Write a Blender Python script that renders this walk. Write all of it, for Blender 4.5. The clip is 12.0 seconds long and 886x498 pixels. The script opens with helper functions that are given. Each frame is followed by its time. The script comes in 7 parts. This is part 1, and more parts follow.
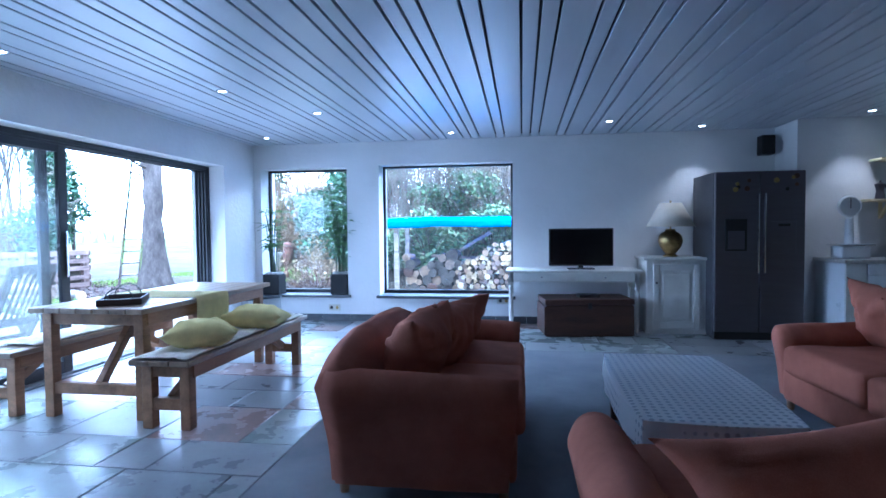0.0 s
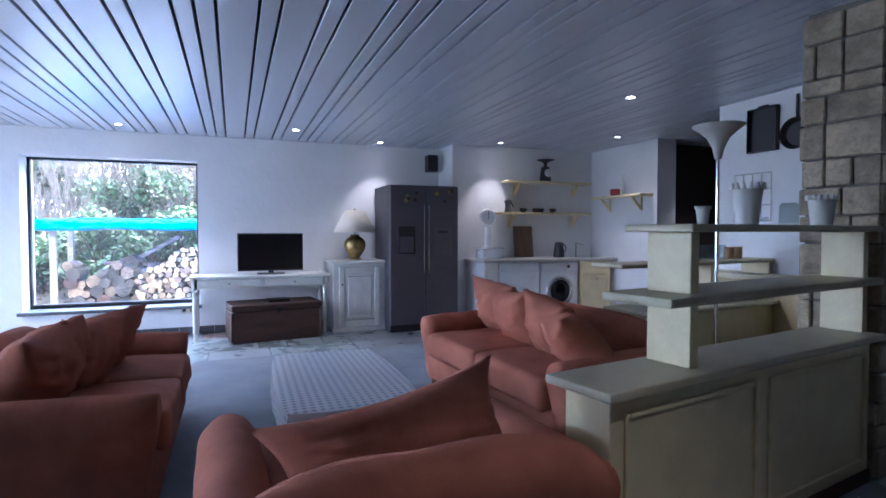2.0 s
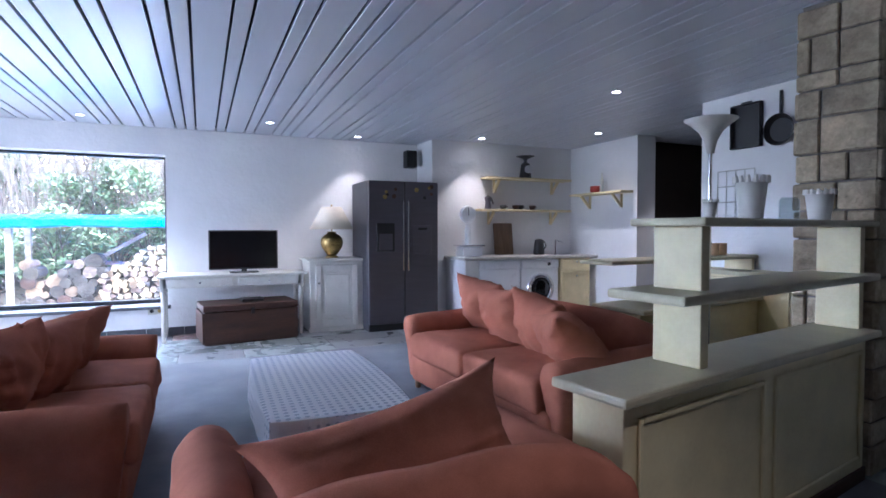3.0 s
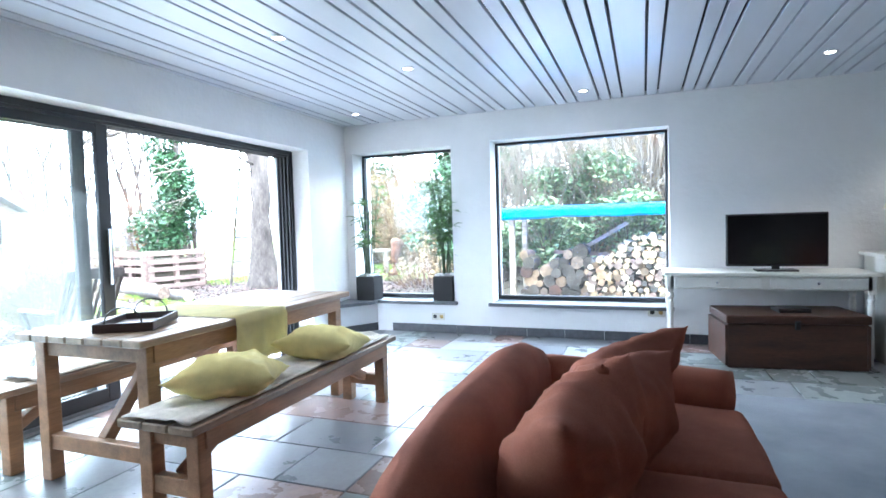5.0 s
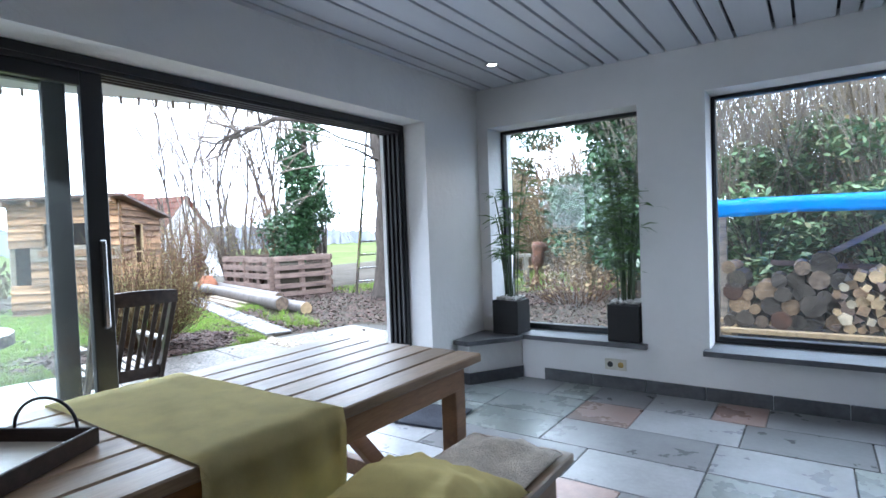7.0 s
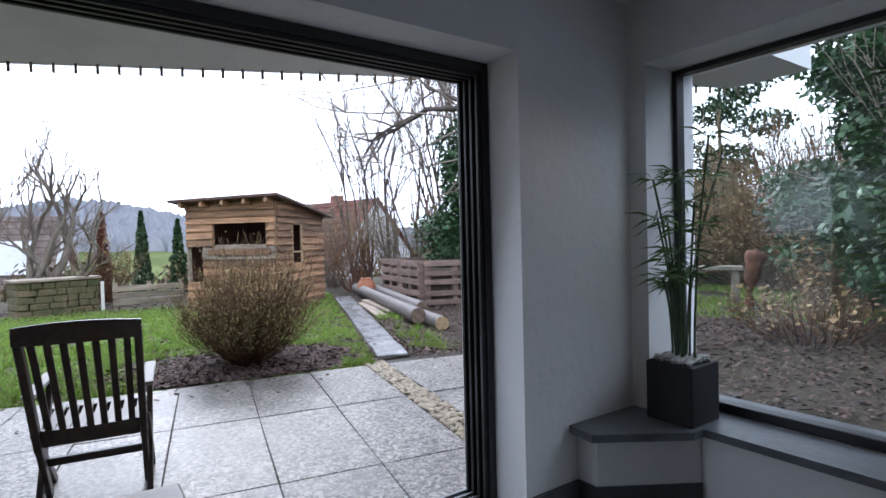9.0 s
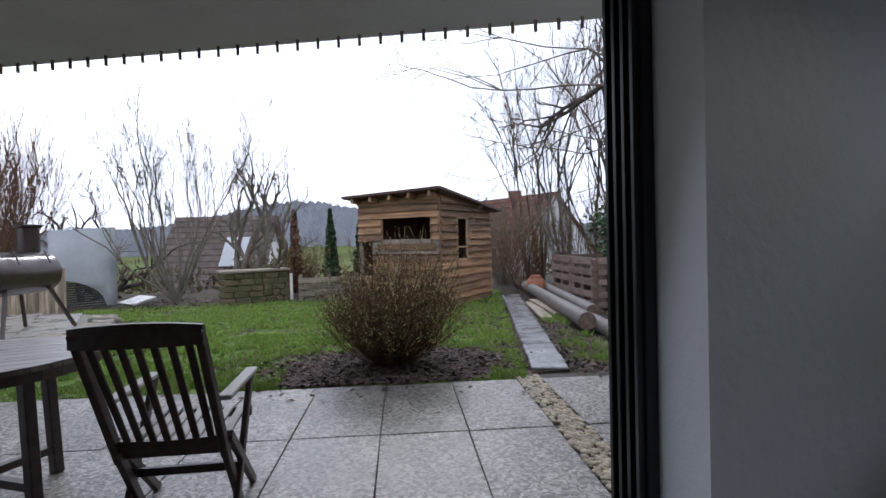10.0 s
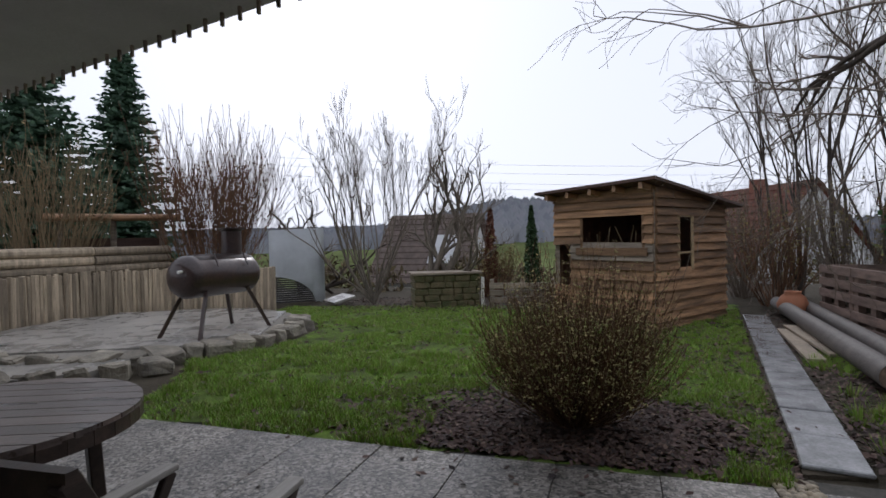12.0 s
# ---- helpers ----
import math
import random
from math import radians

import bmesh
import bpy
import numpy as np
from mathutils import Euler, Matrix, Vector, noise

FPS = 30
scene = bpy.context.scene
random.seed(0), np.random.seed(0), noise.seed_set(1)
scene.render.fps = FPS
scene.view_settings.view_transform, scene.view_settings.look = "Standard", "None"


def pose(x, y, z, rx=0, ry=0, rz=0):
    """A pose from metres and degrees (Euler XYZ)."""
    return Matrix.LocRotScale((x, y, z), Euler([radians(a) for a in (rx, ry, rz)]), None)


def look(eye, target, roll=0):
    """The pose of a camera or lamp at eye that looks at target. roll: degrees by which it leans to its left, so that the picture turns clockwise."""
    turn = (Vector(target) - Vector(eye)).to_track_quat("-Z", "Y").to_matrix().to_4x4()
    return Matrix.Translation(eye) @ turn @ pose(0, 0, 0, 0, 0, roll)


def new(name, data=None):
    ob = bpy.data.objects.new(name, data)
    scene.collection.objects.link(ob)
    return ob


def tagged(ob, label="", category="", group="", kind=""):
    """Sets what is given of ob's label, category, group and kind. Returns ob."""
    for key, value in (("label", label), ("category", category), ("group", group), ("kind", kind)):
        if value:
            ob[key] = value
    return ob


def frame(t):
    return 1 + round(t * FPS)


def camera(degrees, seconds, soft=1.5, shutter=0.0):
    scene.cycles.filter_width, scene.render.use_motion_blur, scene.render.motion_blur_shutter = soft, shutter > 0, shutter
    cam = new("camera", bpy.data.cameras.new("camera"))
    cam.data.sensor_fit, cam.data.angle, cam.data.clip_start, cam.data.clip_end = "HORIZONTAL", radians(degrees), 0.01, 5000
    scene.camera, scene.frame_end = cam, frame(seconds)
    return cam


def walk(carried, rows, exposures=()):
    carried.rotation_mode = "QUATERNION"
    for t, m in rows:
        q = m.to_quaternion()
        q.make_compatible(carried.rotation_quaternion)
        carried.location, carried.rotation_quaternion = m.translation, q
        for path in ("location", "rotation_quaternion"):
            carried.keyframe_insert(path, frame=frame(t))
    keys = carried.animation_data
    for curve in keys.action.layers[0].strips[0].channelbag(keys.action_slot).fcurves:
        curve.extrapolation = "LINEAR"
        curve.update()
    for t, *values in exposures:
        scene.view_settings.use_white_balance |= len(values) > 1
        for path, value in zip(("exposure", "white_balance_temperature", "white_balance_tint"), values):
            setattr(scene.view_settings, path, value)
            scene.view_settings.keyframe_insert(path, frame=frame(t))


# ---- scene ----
# ---------------------------------------------------------------- camera and walk
cam = camera(79.0, 12.0, soft=1.6)
# seconds, x, y, z, pitch, roll, yaw
ROWS = [
    (0.0, -0.052, 0.085, 1.240, -2.02, 0.55, 8.36),
    (0.5, -0.002, 0.054, 1.245, -1.96, 0.49, -0.31),
    (1.0, 0.070, 0.034, 1.247, -1.87, 0.37, -7.45),
    (1.5, 0.178, -0.014, 1.246, -1.80, 0.21, -14.43),
    (2.0, 0.236, -0.084, 1.257, -1.81, 0.07, -21.28),
    (2.5, 0.254, -0.074, 1.253, -1.87, -0.01, -25.58),
    (2.7, 0.239, -0.032, 1.249, -1.92, 0.02, -25.78),
    (4.3, -0.119, 0.908, 1.225, -2.70, 0.97, 3.99),
    (4.5, -0.214, 1.076, 1.224, -2.53, 1.06, 8.93),
    (5.0, -0.410, 1.487, 1.212, -2.40, 1.64, 20.44),
    (5.5, -0.679, 1.879, 1.246, -2.34, 1.73, 29.08),
    (6.0, -0.963, 2.259, 1.238, -2.09, 2.00, 33.03),
    (6.5, -1.195, 2.684, 1.231, -2.04, 2.23, 34.27),
    (6.7, -1.264, 2.862, 1.234, -1.96, 2.23, 34.37),
    (8.3, -1.785, 4.314, 1.252, -1.23, 1.44, 44.48),
    (8.5, -1.864, 4.462, 1.252, -1.20, 1.50, 47.56),
    (9.0, -2.026, 4.794, 1.257, -1.09, 1.36, 55.28),
    (9.5, -2.248, 5.142, 1.254, -1.19, 1.60, 64.91),
    (10.0, -2.621, 5.401, 1.224, -1.04, 1.41, 74.58),
    (10.5, -2.985, 5.580, 1.227, -0.99, 1.44, 82.96),
    (11.0, -3.334, 5.721, 1.253, -0.96, 1.21, 90.86),
    (11.5, -3.642, 5.808, 1.293, -1.01, 1.11, 96.48),
    (12.0, -3.964, 5.870, 1.339, -1.03, 1.09, 97.10),
]
EXPOSURES = [
    (0.0, 2.15, 4150, 11), (1.5, 2.5, 4600, 20), (2.7, 3.2, 4950, 21), (4.4, 3.3, 5150, 10), (5.5, 2.35, 5250, 6),
    (6.5, 1.45, 5350, 8), (8.4, 0.35, 5550, 13), (9.5, -0.7, 5700, 15), (12.0, -1.9, 6100, 15),
]
walk(cam, [(t, pose(x, y, z, 90 + pitch, roll, yaw)) for t, x, y, z, pitch, roll, yaw in ROWS], EXPOSURES)

# ---------------------------------------------------------------- world, sun, large lights
world = bpy.data.worlds.new("sky")
scene.world = world
world.use_nodes = True
wn, wl = world.node_tree.nodes, world.node_tree.links
sky = wn.new("ShaderNodeTexSky")
sky.sky_type, sky.sun_disc = "NISHITA", False
sky.sun_elevation, sky.sun_rotation = radians(32), radians(250)
sky.air_density, sky.dust_density, sky.ozone_density = 1.0, 4.0, 1.0
sky_grey = wn.new("ShaderNodeHueSaturation")
sky_grey.inputs["Saturation"].default_value = 0.22
wl.new(sky.outputs["Color"], sky_grey.inputs["Color"])
# thin overcast: the cloud layer evens out the sky's brightness
cloud = wn.new("ShaderNodeMix")
cloud.data_type = "RGBA"
cloud.inputs["Factor"].default_value = 0.8
cloud.inputs["B"].default_value = (28.0, 29.2, 31.0, 1)
wl.new(sky_grey.outputs["Color"], cloud.inputs["A"])
wl.new(cloud.outputs["Result"], wn["Background"].inputs["Color"])
wn["Background"].inputs["Strength"].default_value = 0.14

sun = new("sun", bpy.data.lights.new("sun", "SUN"))
sun.data.energy, sun.data.angle, sun.data.color = 2.3, radians(14), (1.0, 0.96, 0.9)
sun.matrix_world = look((-30, 10, 22), (0, 4, 0))


def window_light(name, place, target, width, height, watts):
    """Sky light gathered in a window's opening."""
    lamp = new(name, bpy.data.lights.new(name, "AREA"))
    lamp.data.shape, lamp.data.size, lamp.data.size_y, lamp.data.energy = "RECTANGLE", width, height, watts
    lamp.data.color = (0.9, 0.95, 1.0)
    lamp.matrix_world = look(place, target)
    return lamp


window_light("door_daylight", (-4.14, 4.2, 1.1), (-0.6, 3.9, 0.0), 4.2, 1.5, 12)
window_light("window_daylight", (-3.05, 7.5, 1.25), (-3.05, 5.0, 0.0), 1.15, 1.5, 1.0)
window_light("window_daylight", (-1.07, 7.5, 1.25), (-1.07, 5.0, 0.0), 1.7, 1.5, 4.0)

# ---------------------------------------------------------------- materials


def mat(name, base, rough=0.6, metal=0.0, var=0.18, scale=6.0, bump=0.15, grain=90.0, stretch=(1, 1, 1), tint=None, vary=0.0,
        coat=0.0, spec=0.5, depth=0.004):
    """A surface with colour drift at two scales, fine relief, and by-piece change (vary)."""
    m = bpy.data.materials.new(name)
    m.use_nodes = True
    n, l = m.node_tree.nodes, m.node_tree.links
    b = n["Principled BSDF"]
    co = n.new("ShaderNodeTexCoord")
    mp = n.new("ShaderNodeMapping")
    mp.inputs["Scale"].default_value = stretch
    l.new(co.outputs["Object"], mp.inputs["Vector"])
    info = n.new("ShaderNodeObjectInfo")
    off = n.new("ShaderNodeMath")
    off.operation = "MULTIPLY"
    off.inputs[1].default_value = 40.0
    l.new(info.outputs["Random"], off.inputs[0])

    def noise_at(s, detail, r=0.6):
        t = n.new("ShaderNodeTexNoise")
        t.noise_dimensions = "4D"
        t.inputs["Scale"].default_value, t.inputs["Detail"].default_value, t.inputs["Roughness"].default_value = s, detail, r
        l.new(mp.outputs["Vector"], t.inputs["Vector"])
        l.new(off.outputs["Value"], t.inputs["W"])
        return t
    big, fine = noise_at(scale, 4), noise_at(grain, 3)
    ramp = n.new("ShaderNodeValToRGB")
    dark = tint or tuple(c * (1 - 1.6 * var) for c in base)
    ramp.color_ramp.elements[0].position, ramp.color_ramp.elements[1].position = 0.3, 0.72
    ramp.color_ramp.elements[0].color = (*[max(0.0, c) for c in dark], 1)
    ramp.color_ramp.elements[1].color = (*[min(1.0, c * (1 + var)) for c in base], 1)
    l.new(big.outputs["Fac"], ramp.inputs["Fac"])
    mix = n.new("ShaderNodeMix")
    mix.data_type, mix.blend_type = "RGBA", "OVERLAY"
    mix.inputs["Factor"].default_value = min(1.0, 1.6 * var)
    l.new(ramp.outputs["Color"], mix.inputs["A"])
    l.new(fine.outputs["Fac"], mix.inputs["B"])
    out = mix.outputs["Result"]
    if vary:
        hs = n.new("ShaderNodeHueSaturation")
        rng = n.new("ShaderNodeMapRange")
        rng.inputs["To Min"].default_value, rng.inputs["To Max"].default_value = 1 - vary, 1 + vary
        l.new(info.outputs["Random"], rng.inputs["Value"])
        l.new(rng.outputs["Result"], hs.inputs["Value"])
        l.new(out, hs.inputs["Color"])
        out = hs.outputs["Color"]
    l.new(out, b.inputs["Base Color"])
    rr = n.new("ShaderNodeMapRange")
    rr.inputs["To Min"].default_value, rr.inputs["To Max"].default_value = max(0.03, rough - 0.12), min(1, rough + 0.12)
    l.new(big.outputs["Fac"], rr.inputs["Value"])
    l.new(rr.outputs["Result"], b.inputs["Roughness"])
    b.inputs["Metallic"].default_value = metal
    b.inputs["Specular IOR Level"].default_value = spec
    if coat:
        b.inputs["Coat Weight"].default_value, b.inputs["Coat Roughness"].default_value = coat, 0.15
    if bump:
        add = n.new("ShaderNodeMath")
        l.new(big.outputs["Fac"], add.inputs[0])
        l.new(fine.outputs["Fac"], add.inputs[1])
        bp = n.new("ShaderNodeBump")
        bp.inputs["Strength"].default_value, bp.inputs["Distance"].default_value = bump, depth
        l.new(add.outputs["Value"], bp.inputs["Height"])
        l.new(bp.outputs["Normal"], b.inputs["Normal"])
    return m


def island_mat(name, colours, rough=0.7, spec=0.4):
    """Leaves, chips and twigs: a colour for each loose piece of the mesh."""
    m = bpy.data.materials.new(name)
    m.use_nodes = True
    n, l = m.node_tree.nodes, m.node_tree.links
    b = n["Principled BSDF"]
    g = n.new("ShaderNodeNewGeometry")
    r = n.new("ShaderNodeValToRGB")
    while len(r.color_ramp.elements) < len(colours):
        r.color_ramp.elements.new(0.5)
    for i, c in enumerate(colours):
        e = r.color_ramp.elements[i]
        e.position, e.color = i / max(1, len(colours) - 1), (*c, 1)
    l.new(g.outputs["Random Per Island"], r.inputs["Fac"])
    l.new(r.outputs["Color"], b.inputs["Base Color"])
    b.inputs["Roughness"].default_value, b.inputs["Specular IOR Level"].default_value = rough, spec
    return m


def glow(name, colour, strength):
    m = bpy.data.materials.new(name)
    m.use_nodes = True
    b = m.node_tree.nodes["Principled BSDF"]
    b.inputs["Base Color"].default_value = (*colour, 1)
    b.inputs["Emission Color"].default_value, b.inputs["Emission Strength"].default_value = (*colour, 1), strength
    return m


def glass_mat(name, colour=(0.97, 0.99, 0.98), rough=0.0):
    m = bpy.data.materials.new(name)
    m.use_nodes = True
    n, l = m.node_tree.nodes, m.node_tree.links
    n.remove(n["Principled BSDF"])
    t, g, f, x = (n.new("ShaderNode" + k) for k in ("BsdfTransparent", "BsdfGlossy", "LayerWeight", "MixShader"))
    pw, ad = n.new("ShaderNodeMath"), n.new("ShaderNodeMath")
    pw.operation, ad.operation = "POWER", "MULTIPLY_ADD"
    pw.inputs[1].default_value, ad.inputs[1].default_value, ad.inputs[2].default_value = 5.0, 0.9, 0.02
    t.inputs["Color"].default_value = (*colour, 1)
    g.inputs["Roughness"].default_value = rough
    f.inputs["Blend"].default_value = 0.5
    l.new(f.outputs["Facing"], pw.inputs[0])
    l.new(pw.outputs["Value"], ad.inputs[0])
    l.new(ad.outputs["Value"], x.inputs["Fac"])
    l.new(t.outputs["BSDF"], x.inputs[1])
    l.new(g.outputs["BSDF"], x.inputs[2])
    l.new(x.outputs["Shader"], n["Material Output"].inputs["Surface"])
    return m


def veiled_glass(name, veil):
    """Glass with an uneven film that scatters the daylight behind it as a pale haze."""
    m = glass_mat(name)
    n, l = m.node_tree.nodes, m.node_tree.links
    clear = n["Material Output"].inputs["Surface"].links[0].from_socket
    film, mixed = n.new("ShaderNodeBsdfTranslucent"), n.new("ShaderNodeMixShader")
    film.inputs["Color"].default_value = (0.8, 0.84, 0.8, 1)
    film_noise, span, co = n.new("ShaderNodeTexNoise"), n.new("ShaderNodeMapRange"), n.new("ShaderNodeTexCoord")
    film_noise.inputs["Scale"].default_value, film_noise.inputs["Detail"].default_value = 1.6, 5.0
    span.inputs["From Min"].default_value, span.inputs["From Max"].default_value = 0.25, 0.75
    span.inputs["To Min"].default_value, span.inputs["To Max"].default_value = veil * 0.6, veil * 1.4
    l.new(co.outputs["Object"], film_noise.inputs["Vector"])
    l.new(film_noise.outputs["Fac"], span.inputs["Value"])
    l.new(span.outputs["Result"], mixed.inputs["Fac"])
    l.new(clear, mixed.inputs[1])
    l.new(film.outputs["BSDF"], mixed.inputs[2])
    l.new(mixed.outputs["Shader"], n["Material Output"].inputs["Surface"])
    return m


PLASTER = mat("white_rough_plaster", (0.78, 0.78, 0.78), 0.85, var=0.04, scale=1.4, bump=0.5, grain=17, depth=0.012, spec=0.2)
PLASTER_OUT = mat("white_render", (0.62, 0.62, 0.60), 0.9, var=0.06, scale=2, bump=0.6, grain=40, depth=0.008, spec=0.2)
CEIL = mat("white_lacquered_panel", (0.52, 0.54, 0.59), 0.34, var=0.03, scale=3, bump=0.05, grain=30, stretch=(1, 0.1, 1))
CEIL_GAP = mat("dark_groove", (0.035, 0.04, 0.05), 0.7, var=0.1)
SLATE = mat("slate_tile", (0.24, 0.25, 0.265), 0.3, var=0.13, scale=5, bump=0.12, grain=34, vary=0.35, depth=0.003)
SLATE_RUST = mat("rusty_slate_tile", (0.31, 0.21, 0.18), 0.28, var=0.13, scale=4, bump=0.12, grain=30, vary=0.3, tint=(0.23, 0.18, 0.165))
SLATE_GREEN = mat("green_slate_tile", (0.25, 0.28, 0.275), 0.28, var=0.13, scale=4, bump=0.12, grain=30, vary=0.3)
GROUT = mat("grey_grout", (0.17, 0.165, 0.16), 0.9, var=0.2, scale=20)
SLATE_TRIM = mat("slate_skirting", (0.09, 0.095, 0.105), 0.45, var=0.25, scale=6, bump=0.3, grain=40, vary=0.2)
CARPET = mat("grey_carpet", (0.27, 0.285, 0.31), 1.0, var=0.14, scale=2.5, bump=0.9, grain=320, spec=0.1, depth=0.006)
ANTHRACITE = mat("anthracite_aluminium", (0.018, 0.019, 0.022), 0.42, var=0.1, scale=9, bump=0.03)
# the window film imitates bloom from the bright garden
GLASS = veiled_glass("window_glass", 0.006)
# the door film is part dirt, part stand-in for reflections on the panes
DOOR_GLASS = veiled_glass("dusty_hazed_door_glass", 0.027)
WALL_DARK = mat("dark_bounce_cutter", (0.07, 0.05, 0.038), 0.6, var=0.25, scale=3, bump=0.2, stretch=(3, 3, 0.4))
# brown hall walls, with the passage's gloom put into a near-black colour
DARK = mat("hall_gloom_brown", (0.03, 0.022, 0.018), 0.8, var=0.2)
RUST_FABRIC = mat("terracotta_velour", (0.40, 0.15, 0.092), 0.92, var=0.16, scale=4.5, bump=0.3, grain=320, spec=0.12, depth=0.006)
CREAM = mat("cream_painted_wood", (0.72, 0.62, 0.36), 0.45, var=0.08, scale=5, bump=0.08, grain=60)
CREAM_TOP = mat("greyed_cream_board", (0.52, 0.47, 0.31), 0.48, var=0.08, scale=4, bump=0.05)
WHITE_WOOD = mat("white_painted_wood", (0.70, 0.69, 0.64), 0.45, var=0.06, scale=7, bump=0.08, grain=50)
WHITE_PLASTIC = mat("white_enamel", (0.74, 0.75, 0.76), 0.3, var=0.03, scale=5, bump=0.02)
STEEL = mat("dark_brushed_steel", (0.135, 0.125, 0.14), 0.36, metal=0.7, var=0.06, scale=3, bump=0.03, grain=120, stretch=(1, 1, 8))
CHROME = mat("polished_metal", (0.75, 0.76, 0.78), 0.16, metal=1.0, var=0.04, bump=0.0)
BLACK = mat("black_plastic", (0.012, 0.012, 0.013), 0.4, var=0.1, bump=0.02)
SCREEN = mat("dark_screen", (0.006, 0.006, 0.007), 0.12, var=0.05, bump=0.0)
OLD_WOOD = mat("old_dark_chest_wood", (0.075, 0.034, 0.02), 0.5, var=0.35, scale=5, bump=0.25, grain=70, stretch=(0.3, 2, 2))
PINE = mat("honey_pine", (0.36, 0.20, 0.10), 0.45, var=0.25, scale=5, bump=0.12, grain=60, stretch=(3, 0.35, 3), vary=0.12)
PINE_TOP = mat("worn_pine_boards", (0.34, 0.25, 0.17), 0.36, var=0.25, scale=6, bump=0.15, grain=60, stretch=(3, 0.3, 3), vary=0.12)
YELLOW = mat("yellow_cotton", (0.82, 0.73, 0.33), 0.9, var=0.1, scale=8, bump=0.3, grain=300, spec=0.15, depth=0.002)
SHEEP = mat("pale_fleece", (0.84, 0.80, 0.74), 1.0, var=0.15, scale=14, bump=0.9, grain=120, spec=0.1, depth=0.012)
PLANTER = mat("matt_black_planter", (0.010, 0.010, 0.011), 0.7, var=0.12, scale=9, bump=0.05)
GRAVEL_WHITE = mat("white_gravel", (0.6, 0.59, 0.56), 0.8, var=0.25, scale=40, bump=1.0, grain=90, depth=0.01)
BRASS = mat("hammered_brass", (0.42, 0.30, 0.11), 0.33, metal=0.9, var=0.25, scale=22, bump=0.5, grain=60, depth=0.003)
SHADE = mat("ivory_lampshade", (0.74, 0.68, 0.56), 0.85, var=0.05, scale=10, bump=0.1, grain=200)
STONE = mat("warm_sandstone_block", (0.42, 0.345, 0.235), 0.85, var=0.28, scale=7, bump=0.8, grain=45, vary=0.2, depth=0.012)
MORTAR = mat("pale_mortar", (0.22, 0.20, 0.17), 0.95, var=0.2, scale=20, bump=0.5)
SPOT_GLOW = glow("halogen_bulb", (1.0, 0.9, 0.75), 7.0)
SPOT_WATTS = 5.4

# ---------------------------------------------------------------- mesh tools


def part(name, bm, material, parent=None, label="", smooth=False):
    """Links a bmesh as one mesh object, under a thing or a part where one is given."""
    me = bpy.data.meshes.new(name)
    if smooth:
        for fc in bm.faces:
            fc.smooth = True
    bm.to_mesh(me)
    bm.free()
    me.materials.append(material)
    ob = new(name, me)
    ob.parent = parent
    if label:
        ob["label"] = label
    return ob


def thing(name, place, label, category, group="", rz=0.0):
    ob = new(name)
    ob.empty_display_size = 0.1
    ob.matrix_world = pose(*place, 0, 0, rz)
    return tagged(ob, label, category, group)


def setting(name, bm, material, label, smooth=False):
    return tagged(part(name, bm, material, None, label, smooth), label, kind="structure")


def box(bm, x0, x1, y0, y1, z0, z1, bev=0.0, seg=1, m=None):
    t = Matrix.LocRotScale(((x0 + x1) / 2, (y0 + y1) / 2, (z0 + z1) / 2), None, (abs(x1 - x0), abs(y1 - y0), abs(z1 - z0)))
    v = bmesh.ops.create_cube(bm, size=1.0, matrix=(m @ t) if m else t)["verts"]
    if bev:
        es = list({e for q in v for e in q.link_edges})
        bmesh.ops.bevel(bm, geom=es, offset=bev, segments=seg, profile=0.6, affect="EDGES", clamp_overlap=True)
    return bm


def boxes(*rows, bev=0.0, seg=1, m=None):
    bm = bmesh.new()
    for r in rows:
        box(bm, *r, bev=bev, seg=seg, m=m)
    return bm


def tube(bm, p0, p1, r0, r1=None, n=12, caps=True):
    p0, p1 = Vector(p0), Vector(p1)
    d = p1 - p0
    q = d.to_track_quat("Z", "Y").to_matrix().to_4x4()
    bmesh.ops.create_cone(bm, cap_ends=caps, segments=n, radius1=r0, radius2=r0 if r1 is None else r1, depth=d.length,
                          matrix=Matrix.Translation((p0 + p1) / 2) @ q)
    return bm


def bar(bm, p0, p1, w, h, bev=0.0):
    """A squared timber or rail from p0 to p1."""
    p0, p1 = Vector(p0), Vector(p1)
    d = p1 - p0
    up = "Y" if abs(d.normalized().z) < 0.95 else "X"
    q = d.to_track_quat("Z", up).to_matrix().to_4x4()
    box(bm, -w / 2, w / 2, -h / 2, h / 2, -d.length / 2, d.length / 2, bev, 1, Matrix.Translation((p0 + p1) / 2) @ q)
    return bm


def lathe(bm, rows, n=28, at=(0, 0, 0)):
    """A body of revolution from (radius, height) pairs."""
    rings = []
    for r, z in rows:
        rings.append([bm.verts.new((at[0] + r * math.cos(a), at[1] + r * math.sin(a), at[2] + z)) for a in (2 * math.pi * i / n for i in range(n))])
    for a, b in zip(rings, rings[1:]):
        for i in range(n):
            bm.faces.new((a[i], a[(i + 1) % n], b[(i + 1) % n], b[i]))
    if rows[0][0] > 1e-4:
        bm.faces.new(rings[0][::-1])
    if rows[-1][0] > 1e-4:
        bm.faces.new(rings[-1])
    return bm


def prism(bm, pts, z0, z1):
    lo = [bm.verts.new((x, y, z0)) for x, y in pts]
    hi = [bm.verts.new((x, y, z1)) for x, y in pts]
    k = len(pts)
    bm.faces.new(lo[::-1])
    bm.faces.new(hi)
    for i in range(k):
        bm.faces.new((lo[i], lo[(i + 1) % k], hi[(i + 1) % k], hi[i]))
    bmesh.ops.recalc_face_normals(bm, faces=bm.faces)
    return bm


